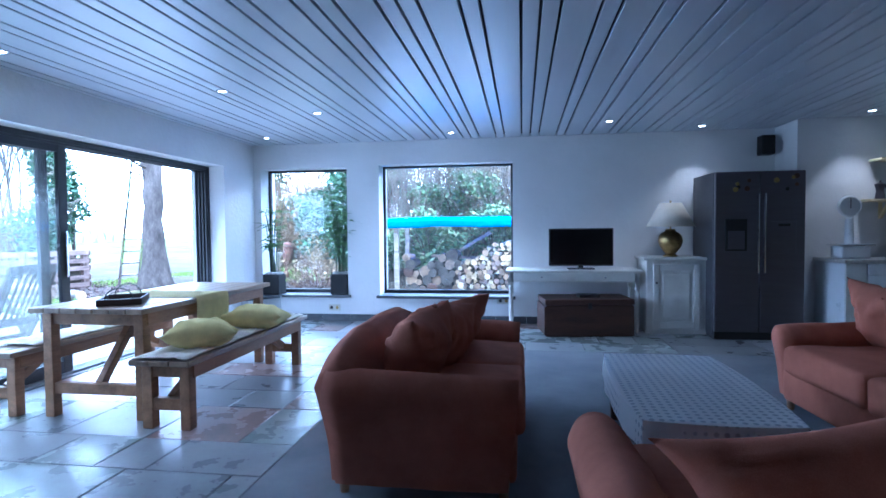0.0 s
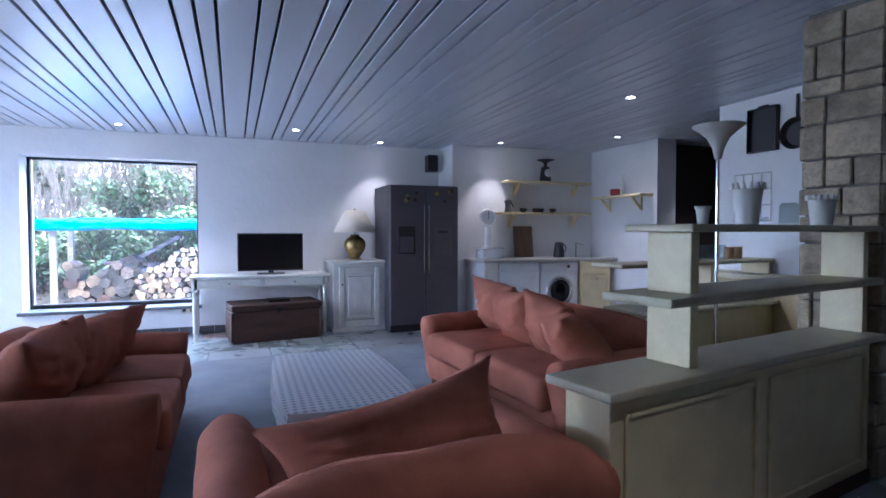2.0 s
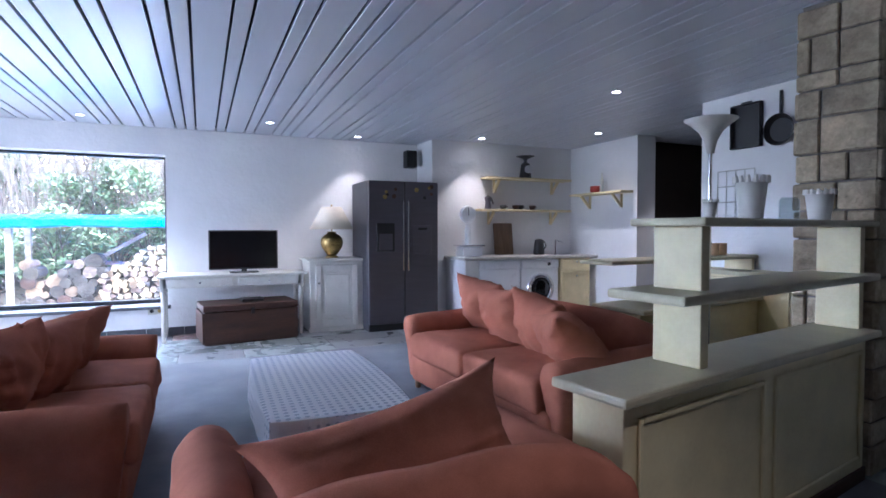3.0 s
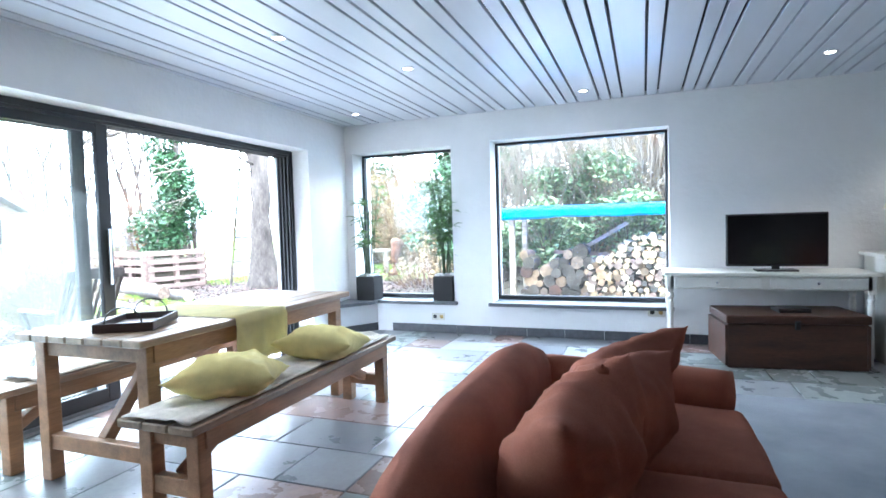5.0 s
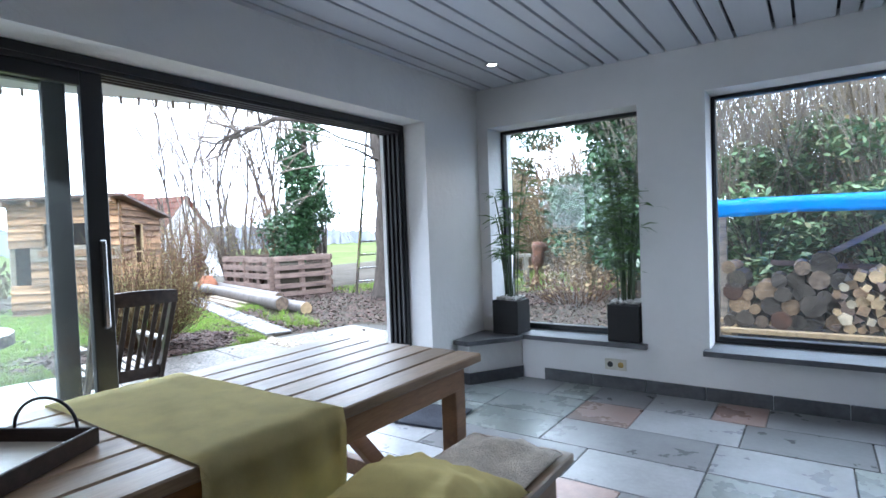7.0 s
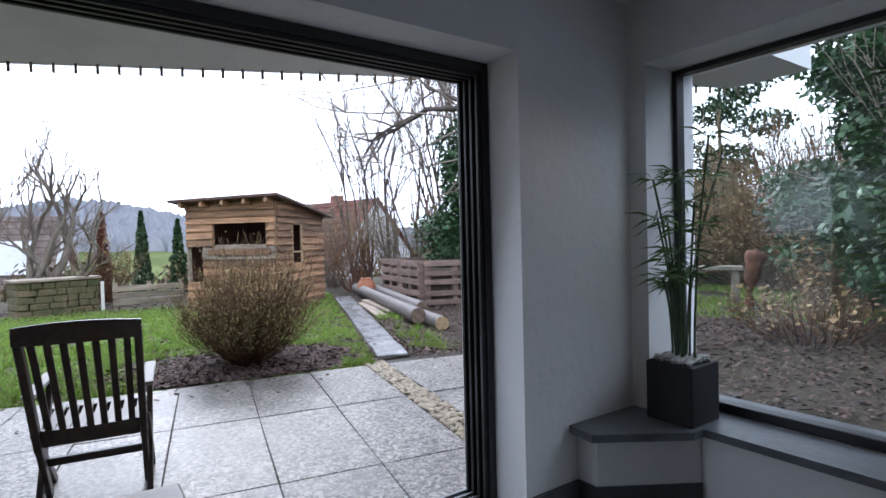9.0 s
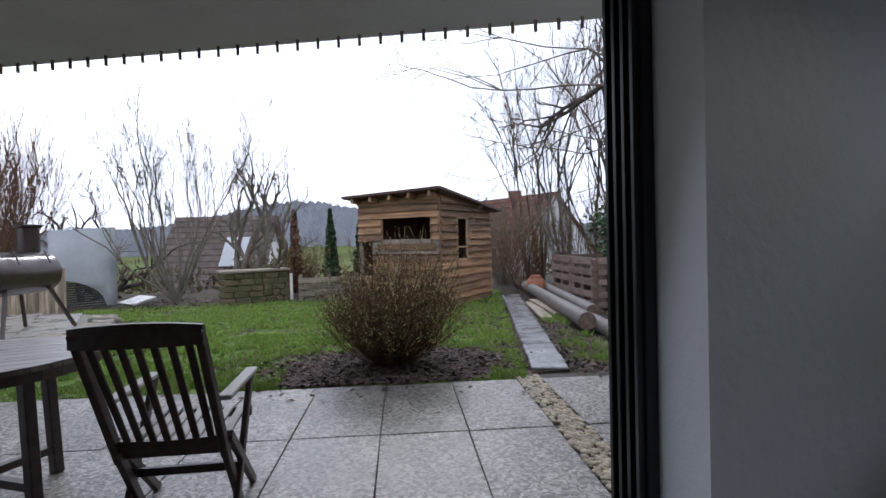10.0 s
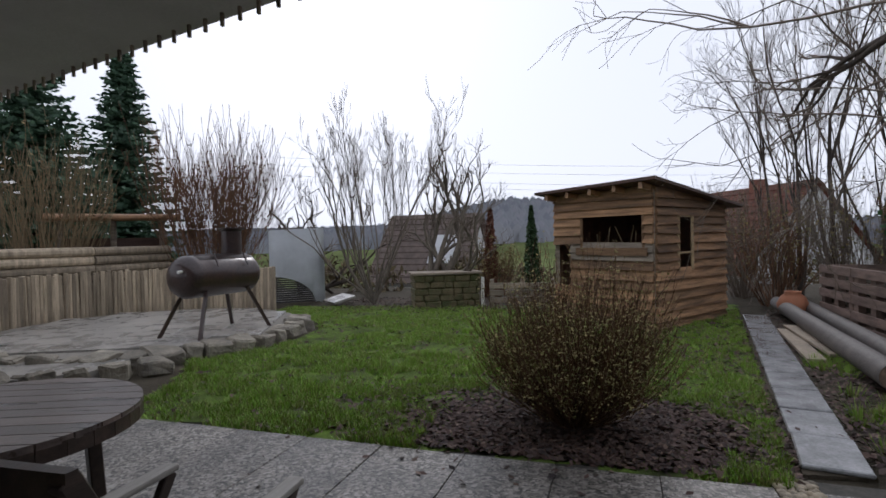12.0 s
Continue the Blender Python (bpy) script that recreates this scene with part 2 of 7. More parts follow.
def soften(bm, amount, size, seed=0.0):
    """Uneven, used, stuffed look."""
    for v in bm.verts:
        v.co += noise.noise_vector((v.co + Vector((seed, seed, seed))) * size) * amount
    return bm


def cushion(w, h, t, seed=0.0, n=26, pinch=0.2, slump=0.0):
    """A stuffed cushion in its own x-z plane, thickness along y: drawn-out corners, creases running in from the seams."""
    bm = bmesh.new()
    for side in (1, -1):
        g = []
        for i in range(n + 1):
            row = []
            for j in range(n + 1):
                a, b = 2 * i / n - 1, 2 * j / n - 1
                fill = max(0.0, (1 - a * a) * (1 - b * b))
                edge = fill ** 0.5
                x = a * w / 2 * (1 - pinch * (1 - b * b) * abs(a))
                z = b * h / 2 * (1 - pinch * (1 - a * a) * abs(b))
                crease = noise.noise(Vector((a * 6.5 + seed, b * 1.5, side * 2.0 + seed))) * abs(b) + noise.noise(Vector((a * 1.5, b * 6.5 + seed, side * 3.0))) * abs(a)
                dent = noise.noise(Vector((a * 1.6 + seed, b * 1.6 - seed, side * 5.0)))
                y = side * t / 2 * edge * (1 + 0.15 * dent + 0.34 * crease)
                y += slump * (1 - b) * 0.5 * a * a + 0.012 * noise.noise(Vector((a * 2 + seed, b * 2, 9.0)))
                row.append(bm.verts.new((x, y, z)))
            g.append(row)
        for i in range(n):
            for j in range(n):
                q = (g[i][j], g[i + 1][j], g[i + 1][j + 1], g[i][j + 1])
                bm.faces.new(q if side < 0 else q[::-1])
    bmesh.ops.remove_doubles(bm, verts=bm.verts, dist=0.0008)
    return bm


def moved(bm, m):
    bmesh.ops.transform(bm, matrix=m, verts=bm.verts)
    return bm


# ---------------------------------------------------------------- the shell of the room
LX, FY, CZ = -3.77, 7.19, 2.44          # garden-door wall, far wall, ceiling
OX, OY = -4.22, 7.62                    # their outer faces
D0, D1, DT = 1.9, 6.42, 2.07            # garden door: from, to, head
W1, W2 = (-3.67, -2.42, 0.36, 2.11), (-1.97, -0.17, 0.36, 2.13)
RX, KX, KY, BY = 4.55, 5.25, 6.65, -2.2  # right wall, kitchen side wall, kitchen back wall, wall behind

setting("wall_west", boxes((OX, LX, BY - 0.3, D0, -0.3, 2.75), (OX, LX, D1, OY, -0.3, 2.75), (OX, LX, D0, D1, DT, 2.75)), PLASTER,
        "white rough-plastered wall with a wide garden door opening")
setting("wall_north", boxes((LX, W1[0], FY, OY, -0.3, 2.75), (W1[0], W1[1], FY, OY, -0.3, W1[2]), (W1[0], W1[1], FY, OY, W1[3], 2.75),
                            (W1[1], W2[0], FY, OY, -0.3, 2.75), (W2[0], W2[1], FY, OY, -0.3, W2[2]), (W2[0], W2[1], FY, OY, W2[3], 2.75),
                            (W2[1], 3.0, FY, OY, -0.3, 2.75)), PLASTER, "white rough-plastered wall with two deep window openings")
setting("wall_kitchen", boxes((3.0, KX, KY, OY, -0.3, 2.75), (KX, KX + 0.3, 5.3, OY, -0.3, 2.75)), PLASTER, "white plastered kitchen corner wall")
setting("wall_east", boxes((RX, RX + 0.3, BY - 0.3, 3.75, -0.3, 2.75)), PLASTER, "white plastered wall on the kitchen side")
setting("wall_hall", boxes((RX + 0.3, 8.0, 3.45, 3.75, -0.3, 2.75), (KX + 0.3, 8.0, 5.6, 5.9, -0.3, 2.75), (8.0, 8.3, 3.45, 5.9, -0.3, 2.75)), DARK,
        "plain dark brown hallway walls with the gloom painted in")
# closes the room out of view; dark brown is chosen to reduce bounce light
setting("wall_south", boxes((OX, RX + 0.3, BY - 0.3, BY, -0.3, 2.75)), WALL_DARK, "unseen plain back wall, made dark to cut bounced light")
setting("floor", boxes((OX + 0.25, 8.0, BY, OY - 0.2, -0.3, -0.012)), GROUT, "floor bed under dark natural slate tiles with grey grout")
rug = setting("carpet", boxes((-1.36, 3.2, BY, 5.6, -0.011, 0.006), bev=0.004), CARPET, "dark blue-grey carpet laid into the slate floor")

# ceiling: lacquered panels along the room's length, dark grooves between them
bm = boxes((OX, 8.3, BY - 0.3, OY, CZ + 0.045, CZ + 0.3))
x, k = LX - 0.055, 0
while x < 8.0:
    w = 0.1078 * int("1121212112121121211211212"[k % 25])
    box(bm, x + 0.009, x + w - 0.009, BY, FY if x < 3.0 else KY, CZ, CZ + 0.03, 0.003)
    x, k = x + w, k + 1
ceil = setting("ceiling", bm, CEIL, "pale lacquered ceiling panels with dark grooves")
ceil.data.materials.append(CEIL_GAP)
for p in ceil.data.polygons:
    if p.normal.z < -0.9 and p.center.z > CZ + 0.04:
        p.material_index = 1

# slate skirting
for i, r in enumerate(((-3.2, 3.0, FY - 0.014, FY - 0.001, 0, 0.095), (3.0, KX, KY - 0.014, KY - 0.001, 0, 0.095),
                       (LX + 0.001, LX + 0.014, D1 + 0.03, 6.76, 0, 0.095), (LX + 0.001, LX + 0.014, BY, D0 - 0.05, 0, 0.095))):
    bm = bmesh.new()
    if r[1] - r[0] > 0.5:
        x = r[0]
        while x < r[1] - 0.02:
            box(bm, x + 0.002, min(x + 0.4, r[1]) - 0.002, *r[2:], 0.002)
            x += 0.4
    else:
        y = r[2]
        while y < r[3] - 0.02:
            box(bm, r[0], r[1], y + 0.002, min(y + 0.4, r[3]) - 0.002, r[4], r[5], 0.002)
            y += 0.4
    setting("baseboard", bm, SLATE_TRIM, "low dark slate tile skirting")

# corner ledge: a low plastered corner bench under a slate slab
bm = prism(bmesh.new(), [(LX, 6.76), (-3.66, 6.76), (-3.40, 7.17), (-3.40, FY), (LX, FY)], 0, 0.325)
setting("corner_ledge", bm, PLASTER, "low white plastered ledge built into the room corner")
setting("baseboard", prism(bmesh.new(), [(LX + 0.014, 6.747), (-3.652, 6.747), (-3.388, 7.165), (-3.388, FY - 0.015), (-3.41, FY - 0.015), (-3.665, 6.765), (LX + 0.014, 6.765)], 0.002, 0.094),
        SLATE_TRIM, "low dark slate tile skirting")
setting("sill_1", prism(bmesh.new(), [(LX + 0.002, 6.70), (-3.62, 6.68), (-3.36, 7.06), (-3.36, 7.13), (W1[1] + 0.04, 7.13), (W1[1] + 0.04, FY - 0.003), (W1[1] - 0.004, FY - 0.003), (W1[1] - 0.004, 7.40),
                                      (W1[0] + 0.004, 7.40), (W1[0] + 0.004, FY - 0.003), (LX + 0.002, FY - 0.003)], 0.328, 0.364), SLATE_TRIM, "dark slate window sill slab")
setting("sill_2", boxes((W2[0] - 0.03, W2[1] + 0.03, 7.10, FY - 0.003, 0.328, 0.364), (W2[0] + 0.004, W2[1] - 0.004, FY - 0.003, 7.40, 0.328, 0.364)), SLATE_TRIM, "dark slate window sill slab")


def window(name, x0, x1, z0, z1, label):
    w = tagged(new(name), label, kind="structure")
    f, y0, y1 = 0.026, 7.42, 7.49
    part("window_frame", boxes((x0, x0 + f, y0, y1, z0, z1), (x1 - f, x1, y0, y1, z0, z1), (x0 + f, x1 - f, y0, y1, z1 - f, z1), (x0 + f, x1 - f, y0, y1, z0, z0 + f + 0.02), bev=0.004), ANTHRACITE, w)
    p = part("pane", boxes((x0 + f, x1 - f, 7.452, 7.458, z0 + f + 0.02, z1 - f)), GLASS, w, "window glass with a faint film for bloom")
    p.visible_shadow = False
    part("window_sill", boxes((x0, x1, 7.5, OY + 0.05, z0 - 0.035, z0 + 0.01), bev=0.004), SLATE_TRIM, w)
    return w


window("window_1", W1[0] + 0.002, W1[1] - 0.002, W1[2] + 0.006, W1[3] - 0.002, "fixed anthracite-framed window beside the room corner")
window("window_2", W2[0] + 0.002, W2[1] - 0.002, W2[2] + 0.006, W2[3] - 0.002, "large fixed anthracite-framed window to the woodpile")

door = tagged(new("door_1"), "wide anthracite aluminium sliding garden door, slid open", kind="structure")
rows = []
for k in range(4):                       # stepped tracks of the jamb, head and sill
    xa = -4.135 + k * 0.045
    rows += [(xa, xa + 0.018, D1 - 0.062, D1 - 0.003, 0.0, DT - 0.004), (xa, xa + 0.018, D0 + 0.003, D1 - 0.062, DT - 0.066, DT - 0.004)]
rows += [(-4.14, -3.97, D1 - 0.04, D1 - 0.002, 0, DT - 0.003), (-4.14, -3.97, D0 + 0.002, D1 - 0.04, DT - 0.045, DT - 0.003), (-4.14, -3.97, D0 + 0.002, D0 + 0.06, 0, DT - 0.045)]
part("frame", boxes(*rows, bev=0.002), ANTHRACITE, door)
rows = [(-4.16, -3.93, D0 + 0.002, D1 - 0.002, -0.05, 0.006)]
for k in range(4):
    xa = -4.135 + k * 0.045
    rows.append((xa, xa + 0.014, D0 + 0.06, D1 - 0.06, 0.006, 0.028))
part("threshold", boxes(*rows), mat("grey_aluminium_track", (0.25, 0.26, 0.27), 0.4, metal=0.7, var=0.1), door, "grooved aluminium floor track")


def leaf(name, xa, y0, y1, label):
    lf = part(name, boxes((xa, xa + 0.04, y0, y0 + 0.08, 0.02, DT - 0.05), (xa, xa + 0.04, y1 - 0.09, y1, 0.02, DT - 0.05), (xa, xa + 0.04, y0 + 0.08, y1 - 0.09, 0.02, 0.13),
                          (xa, xa + 0.04, y0 + 0.08, y1 - 0.09, DT - 0.13, DT - 0.05), bev=0.004), ANTHRACITE, door, label)
    g = part("pane", boxes((xa + 0.017, xa + 0.023, y0 + 0.08, y1 - 0.09, 0.13, DT - 0.13)), DOOR_GLASS, lf, "dusty door glass with a veil of reflections")
    g.visible_shadow = False
    return lf


leaf("fixed_leaf", -4.115, D0 + 0.06, 4.17, "fixed glazed leaf")
lf = leaf("sliding_leaf", -4.04, D0 + 0.12, 4.29, "sliding glazed leaf, pushed open")
part("handle", boxes((-3.999, -3.975, 4.235, 4.262, 0.86, 1.26), bev=0.006), CHROME, lf, "upright bar handle")

# ---------------------------------------------------------------- living room things


def sofa(name, place, rz, width, deep, label, back=0.72, seat_cut=2):
    """Upholstered sofa. Local: the back lies along x at y=0, the seat faces +y."""
    s = thing(name, place, label, "sofa", "rust velour seating", rz)
    a, arm_h, seat_h = 0.2, 0.60, 0.42
    bm = boxes((-width / 2 + a * 0.6, width / 2 - a * 0.6, 0.05, deep - 0.03, 0.08, 0.30), bev=0.03, seg=2)
    part("base", bm, RUST_FABRIC, s, smooth=True)
    for sx in (-1, 1):                   # rolled arms that flare outwards and drop to the front
        bm = bmesh.new()
        n, prof = 14, []
        for i in range(17):
            t = i / 16
            ang = math.pi * (1.12 - 1.24 * t)
            prof.append((0.105 * math.cos(ang) + 0.02, arm_h - 0.105 + 0.105 * math.sin(ang)))
        prof = [(-0.055, 0.09)] + [(-0.05, 0.3)] + prof + [(0.085, 0.3), (0.085, 0.09)]
        rings = []
        for j in range(n + 1):
            y = 0.02 + (deep - 0.04) * j / n
            drop = 0.05 * (j / n) ** 2
            end = 1.0 - 0.12 * max(0.0, abs(2 * j / n - 1) - 0.85) / 0.15
            rings.append([bm.verts.new((sx * (width / 2 - a / 2 + px * end), y + (deep / 2 - y) * 0.13 * max(0.0, 1 - pz / 0.5), 0.09 + (pz - 0.09) * (1 - drop * (pz > 0.35)) * (0.97 + 0.03 * end))) for px, pz in prof])
        for r0, r1 in zip(rings, rings[1:]):
            for i in range(len(prof) - 1):
                bm.faces.new((r0[i], r0[i + 1], r1[i + 1], r1[i]))
        bm.faces.new(rings[0])
        bm.faces.new(rings[-1][::-1])
        bmesh.ops.recalc_face_normals(bm, faces=bm.faces)
        soften(bm, 0.006, 6, sx)
        part("arm", bm, RUST_FABRIC, s, smooth=True)
    bm = bmesh.new()                     # back with a curved crest
    n, k = 24, 10
    grid = []
    for i in range(n + 1):
        u = 2 * i / n - 1
        crest = arm_h + (back - arm_h) * (1 - abs(u) ** 4)
        row = []
        for j in range(2 * k + 1):
            t = j / (2 * k)
            if t < 0.4:
                y, z = 0.045 - 0.085 * (t / 0.4) ** 1.6, 0.09 + (crest - 0.17) * t / 0.4
            elif t < 0.6:
                ang = math.pi * (1 - (t - 0.4) / 0.2)
                y, z = 0.06 + 0.10 * math.cos(ang), crest - 0.08 + 0.085 * math.sin(ang)
            else:
                y, z = 0.16 + 0.06 * (t - 0.6) / 0.4, 0.09 + (crest - 0.17) * (1 - (t - 0.6) / 0.4)
            row.append(bm.verts.new((u * (width / 2 - 0.05), y, z)))
        grid.append(row)
    for i in range(n):
        for j in range(2 * k):
            bm.faces.new((grid[i][j], grid[i + 1][j], grid[i + 1][j + 1], grid[i][j + 1]))
    bm.faces.new(grid[0])
    bm.faces.new(grid[-1][::-1])
    bmesh.ops.recalc_face_normals(bm, faces=bm.faces)
    part("backrest", soften(bm, 0.008, 5, width), RUST_FABRIC, s, smooth=True)
    w = (width - 2 * a + 0.03) / seat_cut
    for i in range(seat_cut):
        x0 = -width / 2 + a - 0.015 + i * w
        bm = boxes((x0 + 0.004, x0 + w - 0.004, 0.17, deep + 0.01, 0.27, seat_h + 0.03), bev=0.05, seg=4)
        bmesh.ops.subdivide_edges(bm, edges=[e for e in bm.edges if e.calc_length() > 0.15], cuts=6, use_grid_fill=True)
        for v in bm.verts:
            if v.co.z > 0.38:
                c = math.cos((v.co.x - x0 - w / 2) / w * 2.6) * math.cos((v.co.y - deep / 2 - 0.05) / deep * 2.4)
                v.co.z += 0.035 * c
        part("seat_cushion", soften(bm, 0.009, 7, i + width), RUST_FABRIC, s, smooth=True)
    for fx, fy in ((-1, 0.08), (1, 0.08), (-1, deep - 0.09), (1, deep - 0.09)):
        part("foot", tube(bmesh.new(), (fx * (width / 2 - 0.12), fy, 0), (fx * (width / 2 - 0.12), fy, 0.1), 0.02, 0.03, 10), PINE, s, "turned wooden foot")
    return s


def pillow(place, turn, w, h, t, seed, label="plump terracotta velour scatter cushion on the sofa", material=None, category="cushion", group="rust scatter cushions", slump=0.0):
    p = part("cushion", cushion(w, h, t, seed, slump=slump), material or RUST_FABRIC, None, smooth=True)
    p.matrix_world = pose(*place, *turn)
    return tagged(p, label, category, group)


sofa("sofa", (-0.97, 3.22, 0), -90, 1.68, 0.92, "terracotta velour two-seat sofa with rolled arms on the carpet")
pillow((-0.58, 2.80, 0.63), (-22, 6, -104), 0.48, 0.46, 0.30, 1.3)
pillow((-0.52, 3.12, 0.625), (-26, -6, -112), 0.50, 0.46, 0.30, 4.1)
pillow((-0.50, 3.50, 0.61), (-32, 5, -124), 0.52, 0.46, 0.26, 7.7)
sofa("armchair", (0.72, 1.14, 0), 2, 1.12, 0.98, "wide terracotta velour armchair with rolled arms beside the counter", back=0.70, seat_cut=1)
pillow((0.70, 1.44, 0.60), (-30, -9, 6), 0.82, 0.40, 0.26, 2.2)
sofa("sofa", (2.66, 3.22, 0), 94, 1.9, 0.95, "terracotta velour two-seat sofa with cushions beside the counter", back=0.72)
pillow((2.26, 3.84, 0.64), (-22, -6, 100), 0.56, 0.50, 0.30, 3.3)
pillow((2.20, 3.36, 0.62), (-26, 7, 92), 0.54, 0.50, 0.30, 5.9)
pillow((2.18, 2.90, 0.62), (-27, -7, 86), 0.56, 0.50, 0.30, 8.4)
pillow((2.08, 2.52, 0.61), (-46, 6, 70), 0.56, 0.46, 0.26, 6.6)

# cloth-covered coffee table with bowed sides
LACE = mat("white_patterned_cloth", (0.52, 0.54, 0.58), 0.9, var=0.1, scale=20, bump=0.3, grain=200, spec=0.15)
n_, l_ = LACE.node_tree.nodes, LACE.node_tree.links
vor = n_.new("ShaderNodeTexVoronoi")
vor.inputs["Scale"].default_value, vor.inputs["Randomness"].default_value = 24.0, 0.0
tc = n_.new("ShaderNodeTexCoord")
l_.new(tc.outputs["Object"], vor.inputs["Vector"])
rp = n_.new("ShaderNodeValToRGB")
rp.color_ramp.elements[0].position, rp.color_ramp.elements[1].position = 0.22, 0.34
rp.color_ramp.elements[0].color, rp.color_ramp.elements[1].color = (0.46, 0.49, 0.56, 1), (0.84, 0.85, 0.87, 1)
l_.new(vor.outputs["Distance"], rp.inputs["Fac"])
l_.new(rp.outputs["Color"], n_["Principled BSDF"].inputs["Base Color"])


def bowed(w, d, n=12, bow=0.06):
    pts = []
    for sx, sy, along in ((1, -1, 0), (1, 1, 1), (-1, 1, 0), (-1, -1, 1)):
        for i in range(n):
            t = 2 * i / n - 1
            b = bow * (1 - t * t)
            pts.append({(1, -1): (w / 2 + b * 0.6, t * d / 2), (1, 1): (-t * w / 2, d / 2 + b * 0.5), (-1, 1): (-w / 2 - b * 0.6, -t * d / 2), (-1, -1): (t * w / 2, -d / 2 - b * 0.5)}[(sx, sy)])
    return pts


ct = thing("coffee_table", (0.80, 3.10, 0), "low dark wooden coffee table under a patterned white cloth", "coffee table", "", -1)
part("tabletop", prism(bmesh.new(), bowed(0.62, 1.22), 0.37, 0.40), OLD_WOOD, ct)
for fx in (-0.27, 0.27):
    for fy in (-0.55, 0.55):
        part("leg", boxes((fx - 0.03, fx + 0.03, fy - 0.03, fy + 0.03, 0, 0.37), bev=0.005), OLD_WOOD, ct)
bm = bmesh.new()
pts = bowed(0.66, 1.26)
top = [bm.verts.new((x, y, 0.412)) for x, y in pts]
inner = [bm.verts.new((x * 0.93, y * 0.965, 0.416)) for x, y in pts]
hem = [bm.verts.new((x * (1.02 + 0.012 * math.sin(i * 1.9)), y * (1.015 + 0.01 * math.sin(i * 2.3)), 0.27 + 0.012 * math.sin(i * 1.1))) for i, (x, y) in enumerate(pts)]
k = len(pts)
bm.faces.new(inner)
for i in range(k):
    j = (i + 1) % k
    bm.faces.new((top[i], top[j], inner[j], inner[i]))
    bm.faces.new((hem[i], hem[j], top[j], top[i]))
cloth = part("tablecloth", bm, LACE, None)
cloth.matrix_world = pose(0.80, 3.10, 0, 0, 0, -1)
tagged(cloth, "white cloth with a blue-grey dotted lattice over the coffee table", "tablecloth")

# writing desk under the window wall
ds = thing("desk", (0.55, 6.9, 0), "long narrow white-painted desk with turned legs and two drawers", "desk")
part("desktop", boxes((-0.80, 0.80, -0.27, 0.27, 0.715, 0.745), bev=0.008, seg=2), WHITE_WOOD, ds)
part("apron", boxes((-0.74, 0.74, -0.24, -0.222, 0.60, 0.715), (-0.74, 0.74, 0.2, 0.22, 0.6, 0.715), (-0.75, -0.735, -0.23, 0.22, 0.6, 0.715), (0.735, 0.75, -0.23, 0.22, 0.6, 0.715)), WHITE_WOOD, ds)
for dx in (-0.37, 0.37):
    dr = part("drawer", boxes((dx - 0.34, dx + 0.34, -0.252, -0.241, 0.615, 0.705), bev=0.004), WHITE_WOOD, ds)
    part("knob", lathe(bmesh.new(), [(0.006, 0), (0.006, 0.01), (0.012, 0.016), (0.011, 0.024), (0.001, 0.027)], 12), CHROME, dr).matrix_local = pose(dx, -0.252, 0.66, 90, 0, 0)
for fx in (-0.74, 0.74):
    for fy in (-0.21, 0.2):
        bm = lathe(bmesh.new(), [(0.022, 0), (0.018, 0.04), (0.026, 0.1), (0.02, 0.3), (0.027, 0.46), (0.018, 0.5), (0.03, 0.53), (0.022, 0.57)], 14)
        box(bm, -0.03, 0.03, -0.03, 0.03, 0.57, 0.715)
        part("leg", bm, WHITE_WOOD, ds, smooth=False).matrix_local = Matrix.Translation((fx, fy, 0))

# television
tv = thing("television", (0.66, 6.86, 0.745), "black flat television on a pedestal on the white desk", "television")
part("bezel", boxes((-0.385, 0.385, -0.02, 0.02, 0.04, 0.50), bev=0.006), BLACK, tv)
part("screen", boxes((-0.37, 0.37, -0.0235, -0.0205, 0.06, 0.485)), SCREEN, tv, "unlit glossy dark screen")
part("stand", boxes((-0.03, 0.03, -0.015, 0.015, 0.012, 0.05), (-0.16, 0.16, -0.09, 0.08, 0.0, 0.014), bev=0.004), BLACK, tv)

# chest under the desk
ch = thing("wooden_chest", (0.68, 6.66, 0), "old dark brown wooden chest on the slate floor below the desk", "chest", "", 7)
part("body", boxes((-0.5, 0.5, -0.27, 0.27, 0.0, 0.36), bev=0.008), OLD_WOOD, ch)
part("lid", boxes((-0.51, 0.51, -0.28, 0.28, 0.363, 0.43), bev=0.012, seg=2), OLD_WOOD, ch)
part("latch", boxes((-0.02, 0.02, -0.29, -0.281, 0.32, 0.39), bev=0.003), BLACK, ch, "worn metal latch")
for sx in (-1, 1):
    part("corner_band", boxes((sx * 0.5 - 0.02, sx * 0.5 + 0.005, -0.276, 0.276, 0.02, 0.35), bev=0.002), OLD_WOOD, ch)
bx = part("set_top_box", boxes((-0.12, 0.12, -0.09, 0.09, 0, 0.035), bev=0.004), BLACK)
bx.matrix_world = pose(0.72, 6.62, 0.431, 0, 0, 8)
tagged(bx, "flat black set-top box on the chest", "receiver")

# panelled cupboard beside the desk
cb = thing("cupboard", (1.72, 6.9, 0), "white-painted panelled cupboard with a single door", "cupboard")
part("body", boxes((-0.33, 0.33, -0.25, 0.26, 0.0, 0.86), bev=0.004), WHITE_WOOD, cb)
part("top", boxes((-0.37, 0.37, -0.29, 0.27, 0.862, 0.895), bev=0.01, seg=2), WHITE_WOOD, cb)
bm = boxes((-0.26, -0.19, -0.272, -0.252, 0.06, 0.82), (0.19, 0.26, -0.272, -0.252, 0.06, 0.82), (-0.19, 0.19, -0.272, -0.252, 0.74, 0.82), (-0.19, 0.19, -0.272, -0.252, 0.06, 0.15), bev=0.004)
dr = part("door", bm, WHITE_WOOD, cb)
